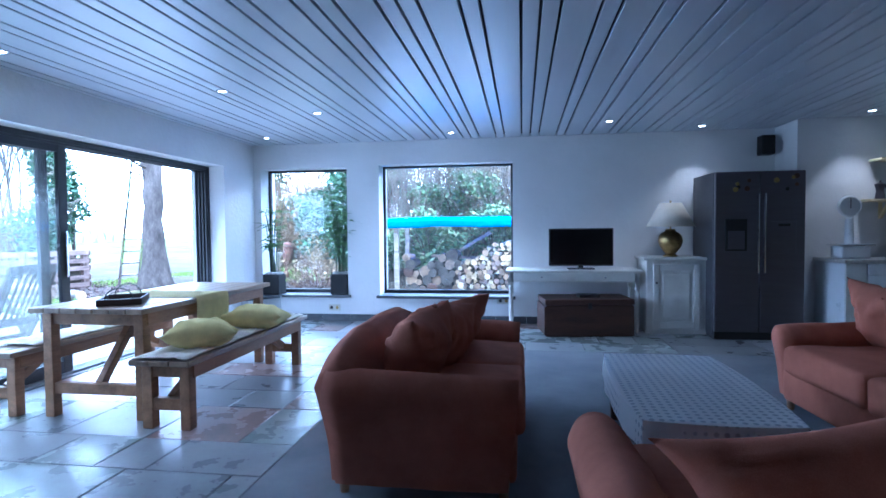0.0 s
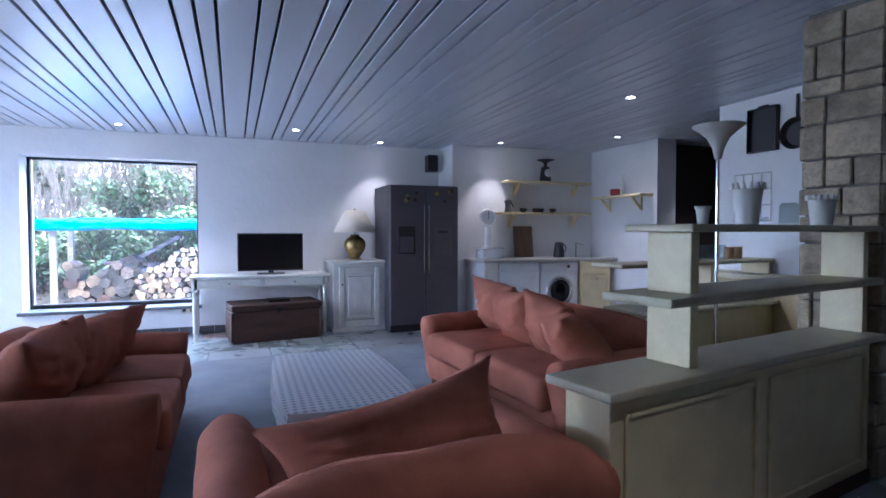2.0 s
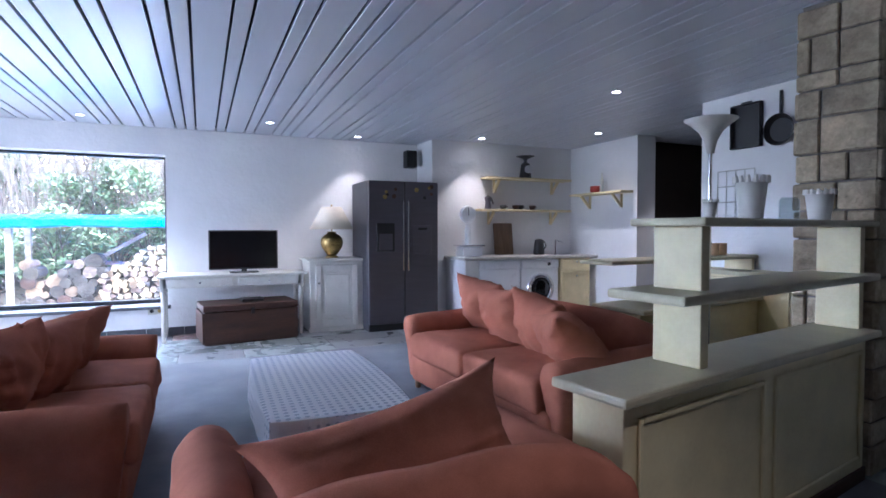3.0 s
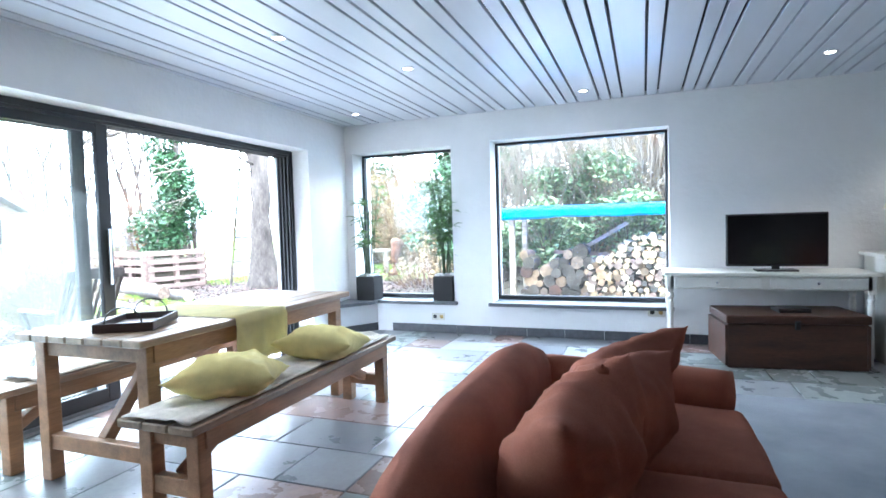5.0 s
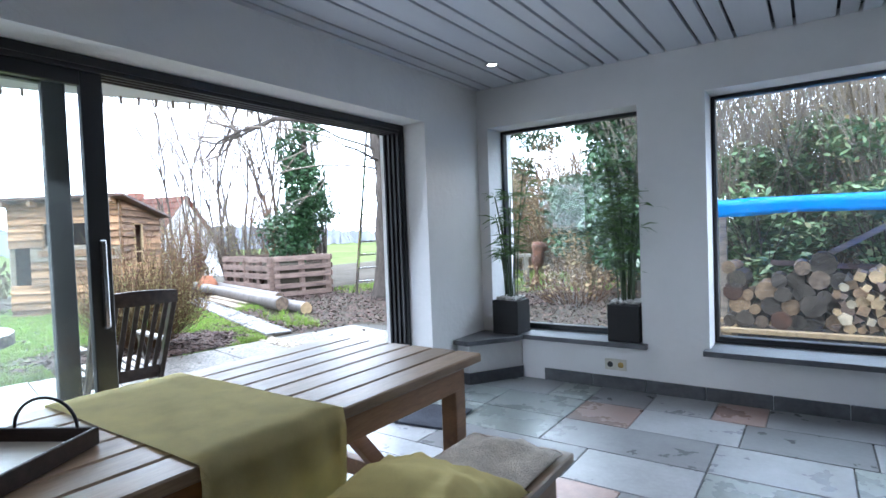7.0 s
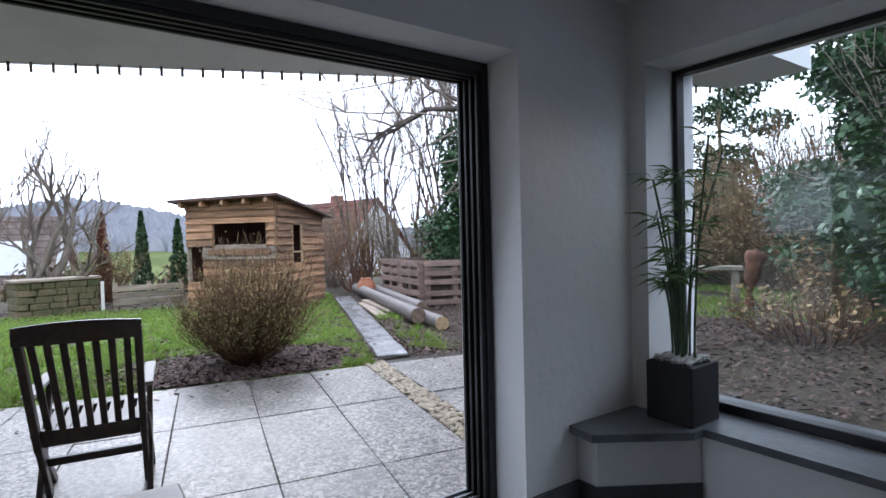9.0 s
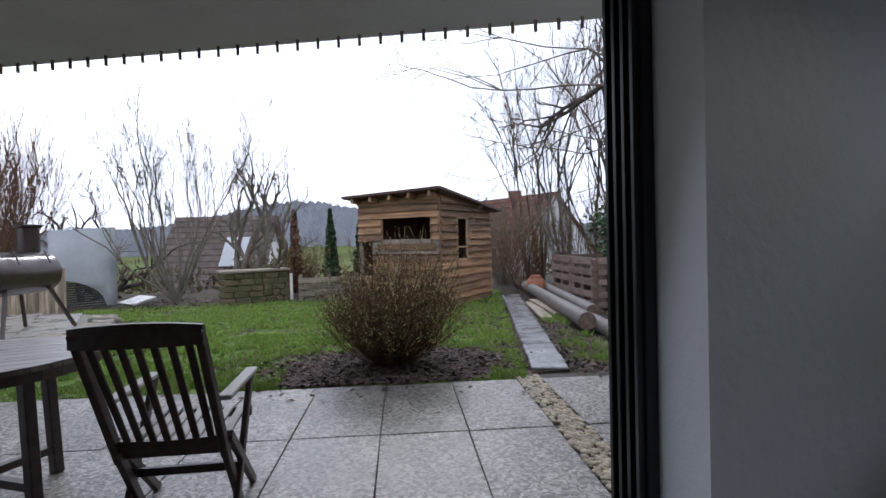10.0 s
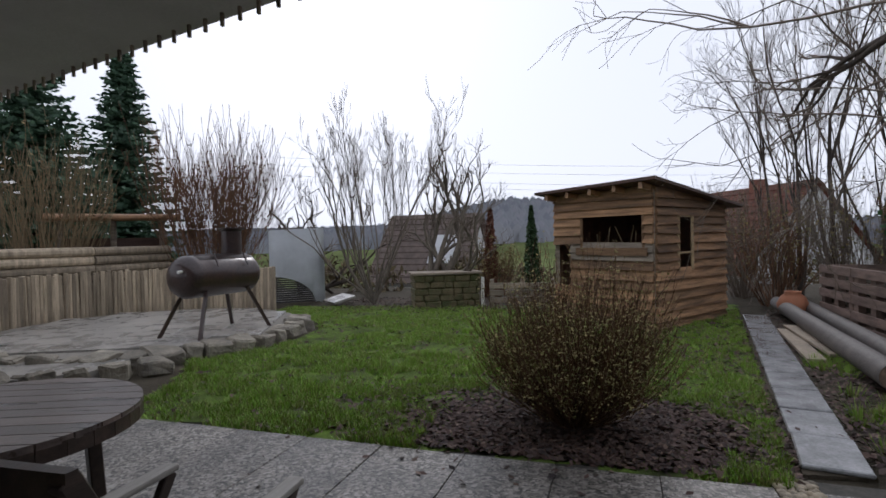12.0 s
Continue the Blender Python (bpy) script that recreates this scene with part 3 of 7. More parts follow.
part("door_panel", boxes((-0.188, 0.188, -0.262, -0.2525, 0.152, 0.738)), WHITE_WOOD, dr)
part("raised_field", boxes((-0.15, 0.15, -0.271, -0.2625, 0.19, 0.70), bev=0.006), WHITE_WOOD, dr)
part("knob", lathe(bmesh.new(), [(0.006, 0), (0.006, 0.01), (0.013, 0.018), (0.011, 0.026), (0.001, 0.029)], 12), BLACK, dr).matrix_local = pose(-0.225, -0.272, 0.6, 90, 0, 0)
part("plinth", boxes((-0.345, 0.345, -0.262, -0.252, 0, 0.055), bev=0.003), WHITE_WOOD, cb)

# brass lamp
lp = thing("table_lamp", (1.71, 6.87, 0.896), "round hammered brass table lamp with an ivory shade on the cupboard", "lamp")
part("foot", lathe(bmesh.new(), [(0.08, 0), (0.085, 0.012), (0.07, 0.02), (0.055, 0.03)], 24), BRASS, lp, smooth=True)
part("body", lathe(bmesh.new(), [(0.055, 0.03), (0.085, 0.07), (0.125, 0.13), (0.14, 0.19), (0.13, 0.245), (0.095, 0.285), (0.06, 0.30), (0.055, 0.325), (0.05, 0.33)], 32), BRASS, lp, smooth=True)
part("stem", tube(bmesh.new(), (0, 0, 0.33), (0, 0, 0.66), 0.008), BRASS, lp)
bm = lathe(bmesh.new(), [(0.275, 0.36), (0.19, 0.52), (0.125, 0.64), (0.123, 0.64), (0.188, 0.52), (0.272, 0.36), (0.275, 0.36)], 40)
part("shade", bm, SHADE, lp, "ivory fabric shade", smooth=True)
part("finial", lathe(bmesh.new(), [(0.008, 0.64), (0.014, 0.655), (0.006, 0.67), (0.001, 0.675)], 12), BRASS, lp)

# fridge
fr = thing("fridge", (2.50, 6.35, 0), "dark brushed-steel double-door fridge freezer with magnets", "fridge")
part("body", boxes((-0.455, 0.455, 0.07, 0.78, 0.03, 1.85), bev=0.006), mat("dark_grey_side_panel", (0.045, 0.045, 0.055), 0.45, var=0.1, bump=0.05), fr)
for x0, x1, nm in ((-0.455, 0.0, "freezer_door"), (0.004, 0.455, "fridge_door")):
    d = part(nm, boxes((x0, x1 - 0.003, 0.0, 0.066, 0.09, 1.845), bev=0.012, seg=2), STEEL, fr)
    hx = -0.03 if x0 < 0 else 0.034
    bm = boxes((hx - 0.012, hx + 0.012, -0.058, -0.035, 0.74, 1.6), bev=0.008, seg=2)
    for z in (0.78, 1.56):
        box(bm, hx - 0.009, hx + 0.009, -0.036, 0.0, z - 0.015, z + 0.015)
    part("handle", bm, CHROME, d, "long upright bar handle")
    for i in range(5):
        mx, mz = (x0 + x1) / 2 + random.uniform(-0.16, 0.16), random.uniform(1.6, 1.79)
        part("magnet", tube(bmesh.new(), (mx, -0.006, mz), (mx, 0.001, mz), 0.02 + 0.008 * (i % 2), n=14), (OLD_WOOD, BRASS, BLACK)[i % 3], d, "small round fridge magnet")
bm = boxes((-0.36, -0.13, -0.008, 0.001, 0.98, 1.33), bev=0.004)
part("dispenser_panel", bm, BLACK, fr, "ice and water dispenser")
part("dispenser_niche", boxes((-0.33, -0.16, -0.0125, -0.0085, 1.0, 1.2), bev=0.001), STEEL, fr)
part("bar_flap", boxes((0.10, 0.36, -0.006, 0.001, 0.95, 1.30), bev=0.004), STEEL, fr, "steel mini-bar flap")
part("bar_grip", boxes((0.18, 0.30, -0.011, -0.0065, 1.245, 1.275), bev=0.002), BLACK, fr)
part("plinth", boxes((-0.45, 0.45, 0.03, 0.7, 0.0, 0.085)), BLACK, fr)

# corner loudspeaker near the ceiling
sp = thing("loudspeaker", (2.84, 7.06, 2.10), "small black loudspeaker on a wall bracket under the ceiling", "loudspeaker")
part("cabinet", boxes((-0.075, 0.075, -0.09, 0.06, 0, 0.23), bev=0.01, seg=2), BLACK, sp)
part("grille", boxes((-0.065, 0.065, -0.097, -0.091, 0.01, 0.22), bev=0.003), mat("speaker_cloth", (0.02, 0.02, 0.02), 0.9, bump=0.5, grain=300), sp)
part("bracket", boxes((-0.02, 0.02, 0.06, 0.129, 0.1, 0.14)), BLACK, sp)

# ---------------------------------------------------------------- dining corner


def trestle(name, place, length, wide, high, label, category, boards, top_mat):
    """Farmhouse table or bench: boards lengthwise, square legs, apron, diagonal braces. Local origin at the middle."""
    t = thing(name, place, label, category, "pine dining set")
    w = wide / boards
    for i in range(boards):
        x0 = -wide / 2 + i * w
        part("board", boxes((x0 + 0.004, x0 + w - 0.004, -length / 2, length / 2, high - 0.035, high), bev=0.005), top_mat, t)
    leg = 0.07
    ix, iy = wide / 2 - 0.05, length / 2 - 0.10
    for sx in (-1, 1):
        part("apron", boxes((sx * ix - 0.015, sx * ix + 0.015, -iy, iy, high - 0.125, high - 0.036), bev=0.003), PINE, t)
        for sy in (-1, 1):
            part("leg", boxes((sx * (ix - 0.03) - leg / 2, sx * (ix - 0.03) + leg / 2, sy * iy - leg / 2, sy * iy + leg / 2, 0, high - 0.036), bev=0.004), PINE, t)
    for sy in (-1, 1):
        part("end_rail", boxes((-ix + 0.05, ix - 0.05, sy * iy - 0.02, sy * iy + 0.02, high - 0.12, high - 0.036), bev=0.003), PINE, t)
        zc = 0.16 if high > 0.6 else 0.12
        part("stretcher", boxes((-ix + 0.03, ix - 0.03, sy * iy - 0.025, sy * iy + 0.025, zc, zc + 0.075), bev=0.003), PINE, t)
        part("brace", bar(bmesh.new(), (0, sy * (iy - 0.03), zc + 0.06), (0, sy * (iy - 0.42), high - 0.06), 0.05, 0.06, 0.003), PINE, t)
    return t


trestle("dining_table", (-2.88, 4.08, 0), 1.78, 0.84, 0.75, "honey pine farmhouse table with a slatted plank top", "table", 7, PINE_TOP)
trestle("bench", (-2.27, 3.99, 0), 1.84, 0.42, 0.45, "honey pine bench with a fleece on its seat", "bench", 3, PINE_TOP)
trestle("bench", (-3.58, 4.06, 0), 1.80, 0.36, 0.45, "honey pine bench along the garden door", "bench", 3, PINE_TOP)


def drape(name, x0, x1, y0, y1, z, hang0, hang1, material, label, category, n=18, fringe=0.0):
    """A cloth strip across a top along x, with ends that may hang."""
    bm = bmesh.new()
    path = []
    if hang0:
        path += [(x0 - 0.006, z - hang0 * (1 - i / 6)) for i in range(6)]
    path += [(x0 + (x1 - x0) * i / 10, z + 0.004) for i in range(11)]
    if hang1:
        path += [(x1 + 0.006, z - hang1 * (i + 1) / 6) for i in range(6)]
    rows = []
    for k, (x, zz) in enumerate(path):
        rows.append([bm.verts.new((x + (0.006 * math.sin(j * 1.1 + zz * 9) if zz < z - 0.03 else 0), y0 + (y1 - y0) * j / n, zz + 0.0015 * math.sin(j * 2 + k))) for j in range(n + 1)])
    for a, b in zip(rows, rows[1:]):
        for j in range(n):
            bm.faces.new((a[j], b[j], b[j + 1], a[j + 1]))
    bmesh.ops.solidify(bm, geom=bm.faces[:], thickness=0.003)
    bmesh.ops.recalc_face_normals(bm, faces=bm.faces)
    ob = part(name, bm, material, None, smooth=True)
    return tagged(ob, label, category)


RUNNER = mat("pale_yellow_linen", (0.83, 0.76, 0.40), 0.9, var=0.08, scale=9, bump=0.3, grain=260, spec=0.15, depth=0.002)
drape("table_runner", -3.30, -2.46, 3.77, 4.20, 0.751, 0.20, 0.26, RUNNER, "pale yellow linen runner hanging over the pine table", "table runner")

for name, cx, cy, w, l, seed in (("fleece", -2.27, 3.96, 0.36, 1.78, 1.0), ("fleece", -3.58, 3.80, 0.32, 0.9, 5.0)):
    bm = bmesh.new()
    bmesh.ops.create_grid(bm, x_segments=10, y_segments=44, size=0.5)
    for v in bm.verts:
        edge = 1 + 0.07 * noise.noise(Vector((v.co.y * 9, seed, v.co.x * 3)))
        v.co = Vector((v.co.x * w * edge, v.co.y * l, 0.008 + 0.022 * (0.5 + noise.noise(Vector((v.co.x * 5, v.co.y * 14, seed)))) * (1 - abs(2 * v.co.x) ** 4)))
    bmesh.ops.solidify(bm, geom=bm.faces[:], thickness=-0.006)
    o = part(name, bm, SHEEP, None, smooth=True)
    o.matrix_world = pose(cx, cy, 0.452)
    tagged(o, "pale cream fleece throw laid along the pine bench", "throw")

pillow((-2.23, 3.47, 0.545), (82, 0, 28), 0.48, 0.46, 0.21, 11.0, "faded yellow cotton cushion lying on the bench", YELLOW, "cushion", "yellow bench cushions")
pillow((-2.2, 4.2, 0.545), (82, 0, 12), 0.48, 0.44, 0.21, 15.0, "faded yellow cotton cushion lying on the bench", YELLOW, "cushion", "yellow bench cushions")
pillow((-3.58, 4.35, 0.53), (84, 0, 80), 0.42, 0.34, 0.16, 21.0, "faded yellow cotton cushion lying on the bench", YELLOW, "cushion", "yellow bench cushions")

TRAYWOOD = mat("dark_stained_tray_wood", (0.05, 0.032, 0.028), 0.45, var=0.3, scale=9, bump=0.15, stretch=(0.4, 3, 3))
tr = thing("serving_tray", (-2.83, 3.49, 0.752), "dark wooden serving tray with metal hoop handles", "tray", "", 30)
tr.scale = (0.87, 0.87, 0.87)
part("base", boxes((-0.143, 0.143, -0.201, 0.201, 0.0, 0.012)), mat("pale_tray_bottom", (0.45, 0.42, 0.38), 0.35, var=0.12, stretch=(0.4, 3, 3)), tr, "pale scuffed tray bottom")
for r in ((-0.155, -0.142, -0.215, 0.215, 0, 0.05), (0.142, 0.155, -0.215, 0.215, 0, 0.05), (-0.142, 0.142, -0.215, -0.20, 0, 0.05), (-0.142, 0.142, 0.20, 0.215, 0, 0.05)):
    part("rim", boxes(r, bev=0.003), TRAYWOOD, tr)
for sy in (-1, 1):
    bm, prev = bmesh.new(), None
    for i in range(17):
        a = math.pi * i / 16
        ring = [bm.verts.new(((0.095 + 0.0045 * math.cos(b)) * math.cos(a), sy * 0.207 + 0.0045 * math.sin(b), 0.05 + (0.085 + 0.0045 * math.cos(b)) * math.sin(a))) for b in (2 * math.pi * j / 8 for j in range(8))]
        if prev:
            for j in range(8):
                bm.faces.new((prev[j], prev[(j + 1) % 8], ring[(j + 1) % 8], ring[j]))
        prev = ring
    bmesh.ops.recalc_face_normals(bm, faces=bm.faces)
    part("handle", bm, BLACK, tr, "thin bent metal handle", smooth=True)

bm = boxes((-0.24, 0.24, -0.2, 0.2, 0.0, 0.014), bev=0.004)
m_ = part("doormat", bm, mat("dark_coir_mat", (0.045, 0.05, 0.065), 1.0, var=0.2, bump=1.0, grain=260, spec=0.1), None)
m_.matrix_world = pose(-3.52, 6.0, 0.004, 0, 0, 8)
tagged(m_, "dark blue-grey doormat inside the garden door", "doormat")

# wall sockets
for px, py, pz, ax in ((-2.62, FY, 0.185, 0), (-0.30, FY, 0.30, 0)):
    so = thing("wall_socket", (px, py, pz), "white double wall socket in the plaster wall", "socket", "wall sockets", 90 if ax else 0)
    part("plate", boxes((-0.08, 0.08, -0.011, -0.001, -0.042, 0.042), bev=0.003), mat("aged_white_plastic", (0.62, 0.60, 0.52), 0.4, var=0.05), so)
    for sx in (-0.04, 0.04):
        part("insert", tube(bmesh.new(), (sx, -0.0115, 0), (sx, -0.012, 0), 0.022, n=18), BLACK if sx < 0 else BRASS, so)


def reed_plant(place, seed, stems, tall, lean, label, leafy=False):
    """Umbrella palm in a black cube planter with white gravel."""
    rnd = random.Random(seed)
    pl = thing("potted_plant", place, label, "plant", "umbrella palms in planters")
    s = 0.118
    bm = boxes((-s, s, -s, s, 0, 0.28), bev=0.006)
    part("planter", bm, PLANTER, pl, "matt black cube planter")
    bm = bmesh.new()
    for _ in range(190):
        c = Vector((rnd.uniform(-s + 0.02, s - 0.02), rnd.uniform(-s + 0.02, s - 0.02), 0.286 + rnd.uniform(0, 0.014)))
        bmesh.ops.create_icosphere(bm, subdivisions=1, radius=rnd.uniform(0.008, 0.015), matrix=Matrix.Translation(c))
    part("gravel", bm, GRAVEL_WHITE, pl, "white gravel topping")
    for i in range(stems):
        a, r = rnd.uniform(0, 6.28), rnd.uniform(0.01, 0.075)
        h = tall * rnd.choice((0.4, 0.55, 0.7, 0.8, 0.9, 1.0)) * rnd.uniform(0.9, 1.05)
        foot = Vector((r * math.cos(a), r * math.sin(a), 0.28))
        out = Vector((math.cos(a), math.sin(a), 0)) * rnd.uniform(0.04, 0.15 if leafy else 0.26) * h + Vector(lean)
        pts = [foot + out * (k / 6) ** 1.8 + Vector((0, 0, h * k / 6)) for k in range(7)]
        bm = bmesh.new()
        for p, q in zip(pts, pts[1:]):
            tube(bm, p, q, 0.006, 0.005, 6, False)
        st = part("stem", bm, REED_STEM, pl)
        tiers = [pts[-1]]
        if leafy:                        # side shoots all along the upper stem
            tiers += [pts[k].lerp(pts[k + 1], rnd.random()) + Vector((rnd.uniform(-0.1, 0.1), rnd.uniform(-0.12, 0.02), 0)) for k in (3, 4, 5, 5)]
        elif h > 0.6 * tall:
            tiers += [pts[3].lerp(pts[5], rnd.random())]
        for top in tiers:
            bm = bmesh.new()
            for k in range(rnd.randint(9, 13) if leafy else rnd.randint(12, 17)):
                b = rnd.uniform(0, 6.28)
                ln, rise = rnd.uniform(0.08, 0.16) if leafy else rnd.uniform(0.10, 0.18), rnd.uniform(-0.4, 0.5)
                d = Vector((math.cos(b), math.sin(b), rise)).normalized()
                side = d.cross(Vector((rnd.gauss(0, 1), rnd.gauss(0, 1), rnd.gauss(0, 1)))).normalized() * (0.0055)
                mid, end = top + d * ln * 0.5 + Vector((0, 0, 0.008)), top + d * ln + Vector((0, 0, -0.015))
                v = [bm.verts.new(c) for c in (top, mid - side, end, mid + side)]
                bm.faces.new(v)
            part("leaf_whorl", bm, REED, st)
    return pl


REED = island_mat("umbrella_palm_leaf", [(0.05, 0.10, 0.025), (0.10, 0.19, 0.045), (0.07, 0.13, 0.035)], 0.5)
REED_STEM = mat("umbrella_palm_stem", (0.05, 0.085, 0.03), 0.5, var=0.3, scale=12)
reed_plant((-3.50, 7.2, 0.365), 3, 15, 1.02, (0, -0.03, 0), "umbrella palm in a black cube planter on the slate ledge")
reed_plant((-2.55, 7.28, 0.365), 8, 19, 1.3, (0, -0.02, 0), "bushy bamboo-like palm in a black cube planter on the window sill", True)

# recessed ceiling spots; the last is an unseen extra that brightens the armchair
SPOTS = [(-2.62, 2.29), (-3.43, 3.19), (-2.57, 4.38), (-2.10, 5.34), (-3.28, 6.61), (-0.92, 6.70), (0.92, 6.35), (2.05, 6.85), (3.55, 6.30), (4.70, 5.40), (3.5, 3.75), (6.0, 4.8), (1.25, 0.1)]
for i, (x, y) in enumerate(SPOTS):
    sl = thing("ceiling_spot", (x, y, CZ), "small round recessed halogen ceiling spot, lit", "ceiling light", "recessed ceiling spots")
    part("ring", lathe(bmesh.new(), [(0.052, 0.0), (0.052, -0.006), (0.04, -0.008), (0.036, 0.002), (0.036, 0.006)], 24), CHROME, sl, smooth=True)
    part("bulb", tube(bmesh.new(), (0, 0, -0.004), (0, 0, 0.004), 0.034, n=20), SPOT_GLOW, sl, "glowing halogen bulb")
    lamp = new("halogen", bpy.data.lights.new("halogen", "SPOT"))
    lamp.data.energy, lamp.data.spot_size, lamp.data.spot_blend, lamp.data.shadow_soft_size = SPOT_WATTS, radians(86), 0.6, 0.03
    lamp.data.color = (1.0, 0.84, 0.66)
    lamp.matrix_world = look((x, y, CZ - 0.02), (x, y, 0))

# ---------------------------------------------------------------- counter with open shelves
UX, UY, UR = 1.35, 1.30, 9.4             # near corner of the counter and its turn
cn = thing("counter", (UX, UY, 0), "cream panelled room-divider counter with open shelves above", "counter", "", UR)
part("body", boxes((0.02, 1.86, 0.02, 0.23, 0.0, 0.72), bev=0.004), CREAM, cn)
part("worktop", boxes((-0.05, 1.88, -0.04, 0.26, 0.722, 0.755), bev=0.01, seg=2), CREAM_TOP, cn, "greyish cream worktop with moulded edge")
for a, b in ((0.08, 0.86), (0.94, 1.80)):
    bm = boxes((a, a + 0.02, 0.006, 0.019, 0.12, 0.66), (b - 0.02, b, 0.006, 0.019, 0.12, 0.66), (a + 0.02, b - 0.02, 0.006, 0.019, 0.64, 0.66), (a + 0.02, b - 0.02, 0.006, 0.019, 0.12, 0.14), bev=0.004)
    part("panel_moulding", bm, CREAM, cn)
part("plinth", boxes((0.03, 1.86, 0.008, 0.24, 0.0, 0.07)), OLD_WOOD, cn)
for u in (0.44, 1.80):
    part("upright", boxes((u, u + 0.05, 0.03, 0.22, 0.756, 1.255), bev=0.003), CREAM, cn)
part("shelf", boxes((0.25, 1.88, -0.03, 0.28, 0.995, 1.03), bev=0.012, seg=2), CREAM_TOP, cn)
part("top_shelf", boxes((0.375, 1.88, -0.02, 0.28, 1.256, 1.285), bev=0.01, seg=2), CREAM_TOP, cn)

U = pose(UX, UY, 0, 0, 0, UR)


def on_counter(u, v, z):
    return tuple(U @ Vector((u, v, z)))


CERAMIC = mat("white_glazed_pot", (0.72, 0.70, 0.64), 0.4, var=0.06, scale=6, bump=0.1)
for nm, u, v, r, h, lab in (("lace_pot", 0.98, 0.14, 0.062, 0.18, "tall white flower pot with a pierced lace rim"), ("lace_pot", 1.62, 0.14, 0.062, 0.15, "white flower pot with a pierced lace rim"),
                            ("small_pot", 0.64, 0.12, 0.027, 0.072, "small white pot with a notched rim")):
    p = thing(nm, on_counter(u, v, 1.286), lab, "flower pot", "white flower pots")
    part("pot_body", lathe(bmesh.new(), [(r * 0.72, 0), (r * 0.74, 0.008), (r * 0.97, h * 0.85), (r * 0.93, h * 0.85), (r * 0.68, 0.02), (0.001, 0.018)], 32), CERAMIC, p, smooth=True)
    bm = bmesh.new()
    for i in range(14):
        a = 2 * math.pi * i / 14
        tube(bm, (r * 0.97 * math.cos(a), r * 0.97 * math.sin(a), h * 0.84), (r * 1.03 * math.cos(a), r * 1.03 * math.sin(a), h), r * 0.17, r * 0.1, 8)
    part("rim_tooth", bm, CERAMIC, p, "scalloped rim")
jr = thing("glass_jar", on_counter(1.36, 0.16, 1.286), "clear glass storage jar on the counter's top shelf", "jar")
part("body", lathe(bmesh.new(), [(0.04, 0), (0.042, 0.01), (0.042, 0.09), (0.03, 0.105), (0.028, 0.105), (0.038, 0.09), (0.038, 0.012), (0.001, 0.01)], 24), glass_mat("jar_glass", (0.85, 0.88, 0.88)), jr, smooth=True)

# stone pillar at the counter's end
pi = setting("pillar", boxes((1.93, 2.40, 0.02, 0.36, 0.0, CZ)), MORTAR, "pillar clad in uneven warm sandstone blocks")
pi.matrix_world = U
rnd = random.Random(5)
z = 0.003
while z < CZ - 0.05:
    h = min(rnd.choice((0.09, 0.12, 0.15, 0.19)), CZ - 0.005 - z)
    for face in range(4):
        a0, a1 = ((1.93, 2.40), (0.02, 0.36), (1.93, 2.40), (0.02, 0.36))[face]
        x = a0 - 0.02
        while x < a1 + 0.01:
            w = min(rnd.choice((0.13, 0.18, 0.26)), a1 + 0.02 - x)
            if a1 + 0.02 - x - w < 0.07:
                w = a1 + 0.02 - x
            d = rnd.uniform(0.018, 0.035)
            r = ((x + 0.005, x + w - 0.005, 0.02 - d, 0.02, z + 0.005, z + h - 0.005), (2.40, 2.40 + d, x + 0.005, x + w - 0.005, z + 0.005, z + h - 0.005),
                 (x + 0.005, x + w - 0.005, 0.36, 0.36 + d, z + 0.005, z + h - 0.005), (1.93 - d, 1.93, x + 0.005, x + w - 0.005, z + 0.005, z + h - 0.005))[face]
            part("stone", soften(boxes(r, bev=0.007), 0.003, 25, z + x), STONE, pi)
            x += w
    z += h
setting("beam", boxes((3.45, 4.6, 1.35, 1.62, 2.14, CZ - 0.002), bev=0.006), CREAM, "cream painted beam between the pillar and the wall")

# uplighter behind the counter
fl = thing("floor_lamp", (3.0, 2.38, 0), "slim silver uplighter floor lamp with a frosted bowl", "floor lamp")
part("foot", lathe(bmesh.new(), [(0.13, 0), (0.13, 0.015), (0.03, 0.03), (0.014, 0.06)], 28), CHROME, fl, smooth=True)
part("pole", tube(bmesh.new(), (0, 0, 0.04), (0, 0, 1.72), 0.012), CHROME, fl)
part("bowl", lathe(bmesh.new(), [(0.02, 1.70), (0.035, 1.77), (0.065, 1.83), (0.11, 1.87), (0.15, 1.90), (0.147, 1.905), (0.105, 1.88), (0.06, 1.84), (0.03, 1.79), (0.001, 1.77)], 32), mat("frosted_bowl", (0.6, 0.58, 0.54), 0.5, var=0.05), fl, smooth=True)

# ---------------------------------------------------------------- kitchen
kb = thing("breakfast_bar", (2.85, 2.72, 0), "cream breakfast bar with a raised shelf", "counter", "", 8)
part("body", boxes((0.0, 1.7, 0.05, 0.4, 0, 0.68), bev=0.004), CREAM, kb)
part("worktop", boxes((-0.03, 1.75, 0.0, 0.45, 0.682, 0.715), bev=0.008), CREAM_TOP, kb)
part("shelf", boxes((-0.1, 1.75, 0.2, 0.5, 1.0, 1.03), bev=0.008), CREAM_TOP, kb)
for u in (0.9, 1.68):
    part("upright", boxes((u, u + 0.04, 0.22, 0.46, 0.716, 0.999)), CREAM, kb)
KBM = pose(2.85, 2.72, 0, 0, 0, 8)
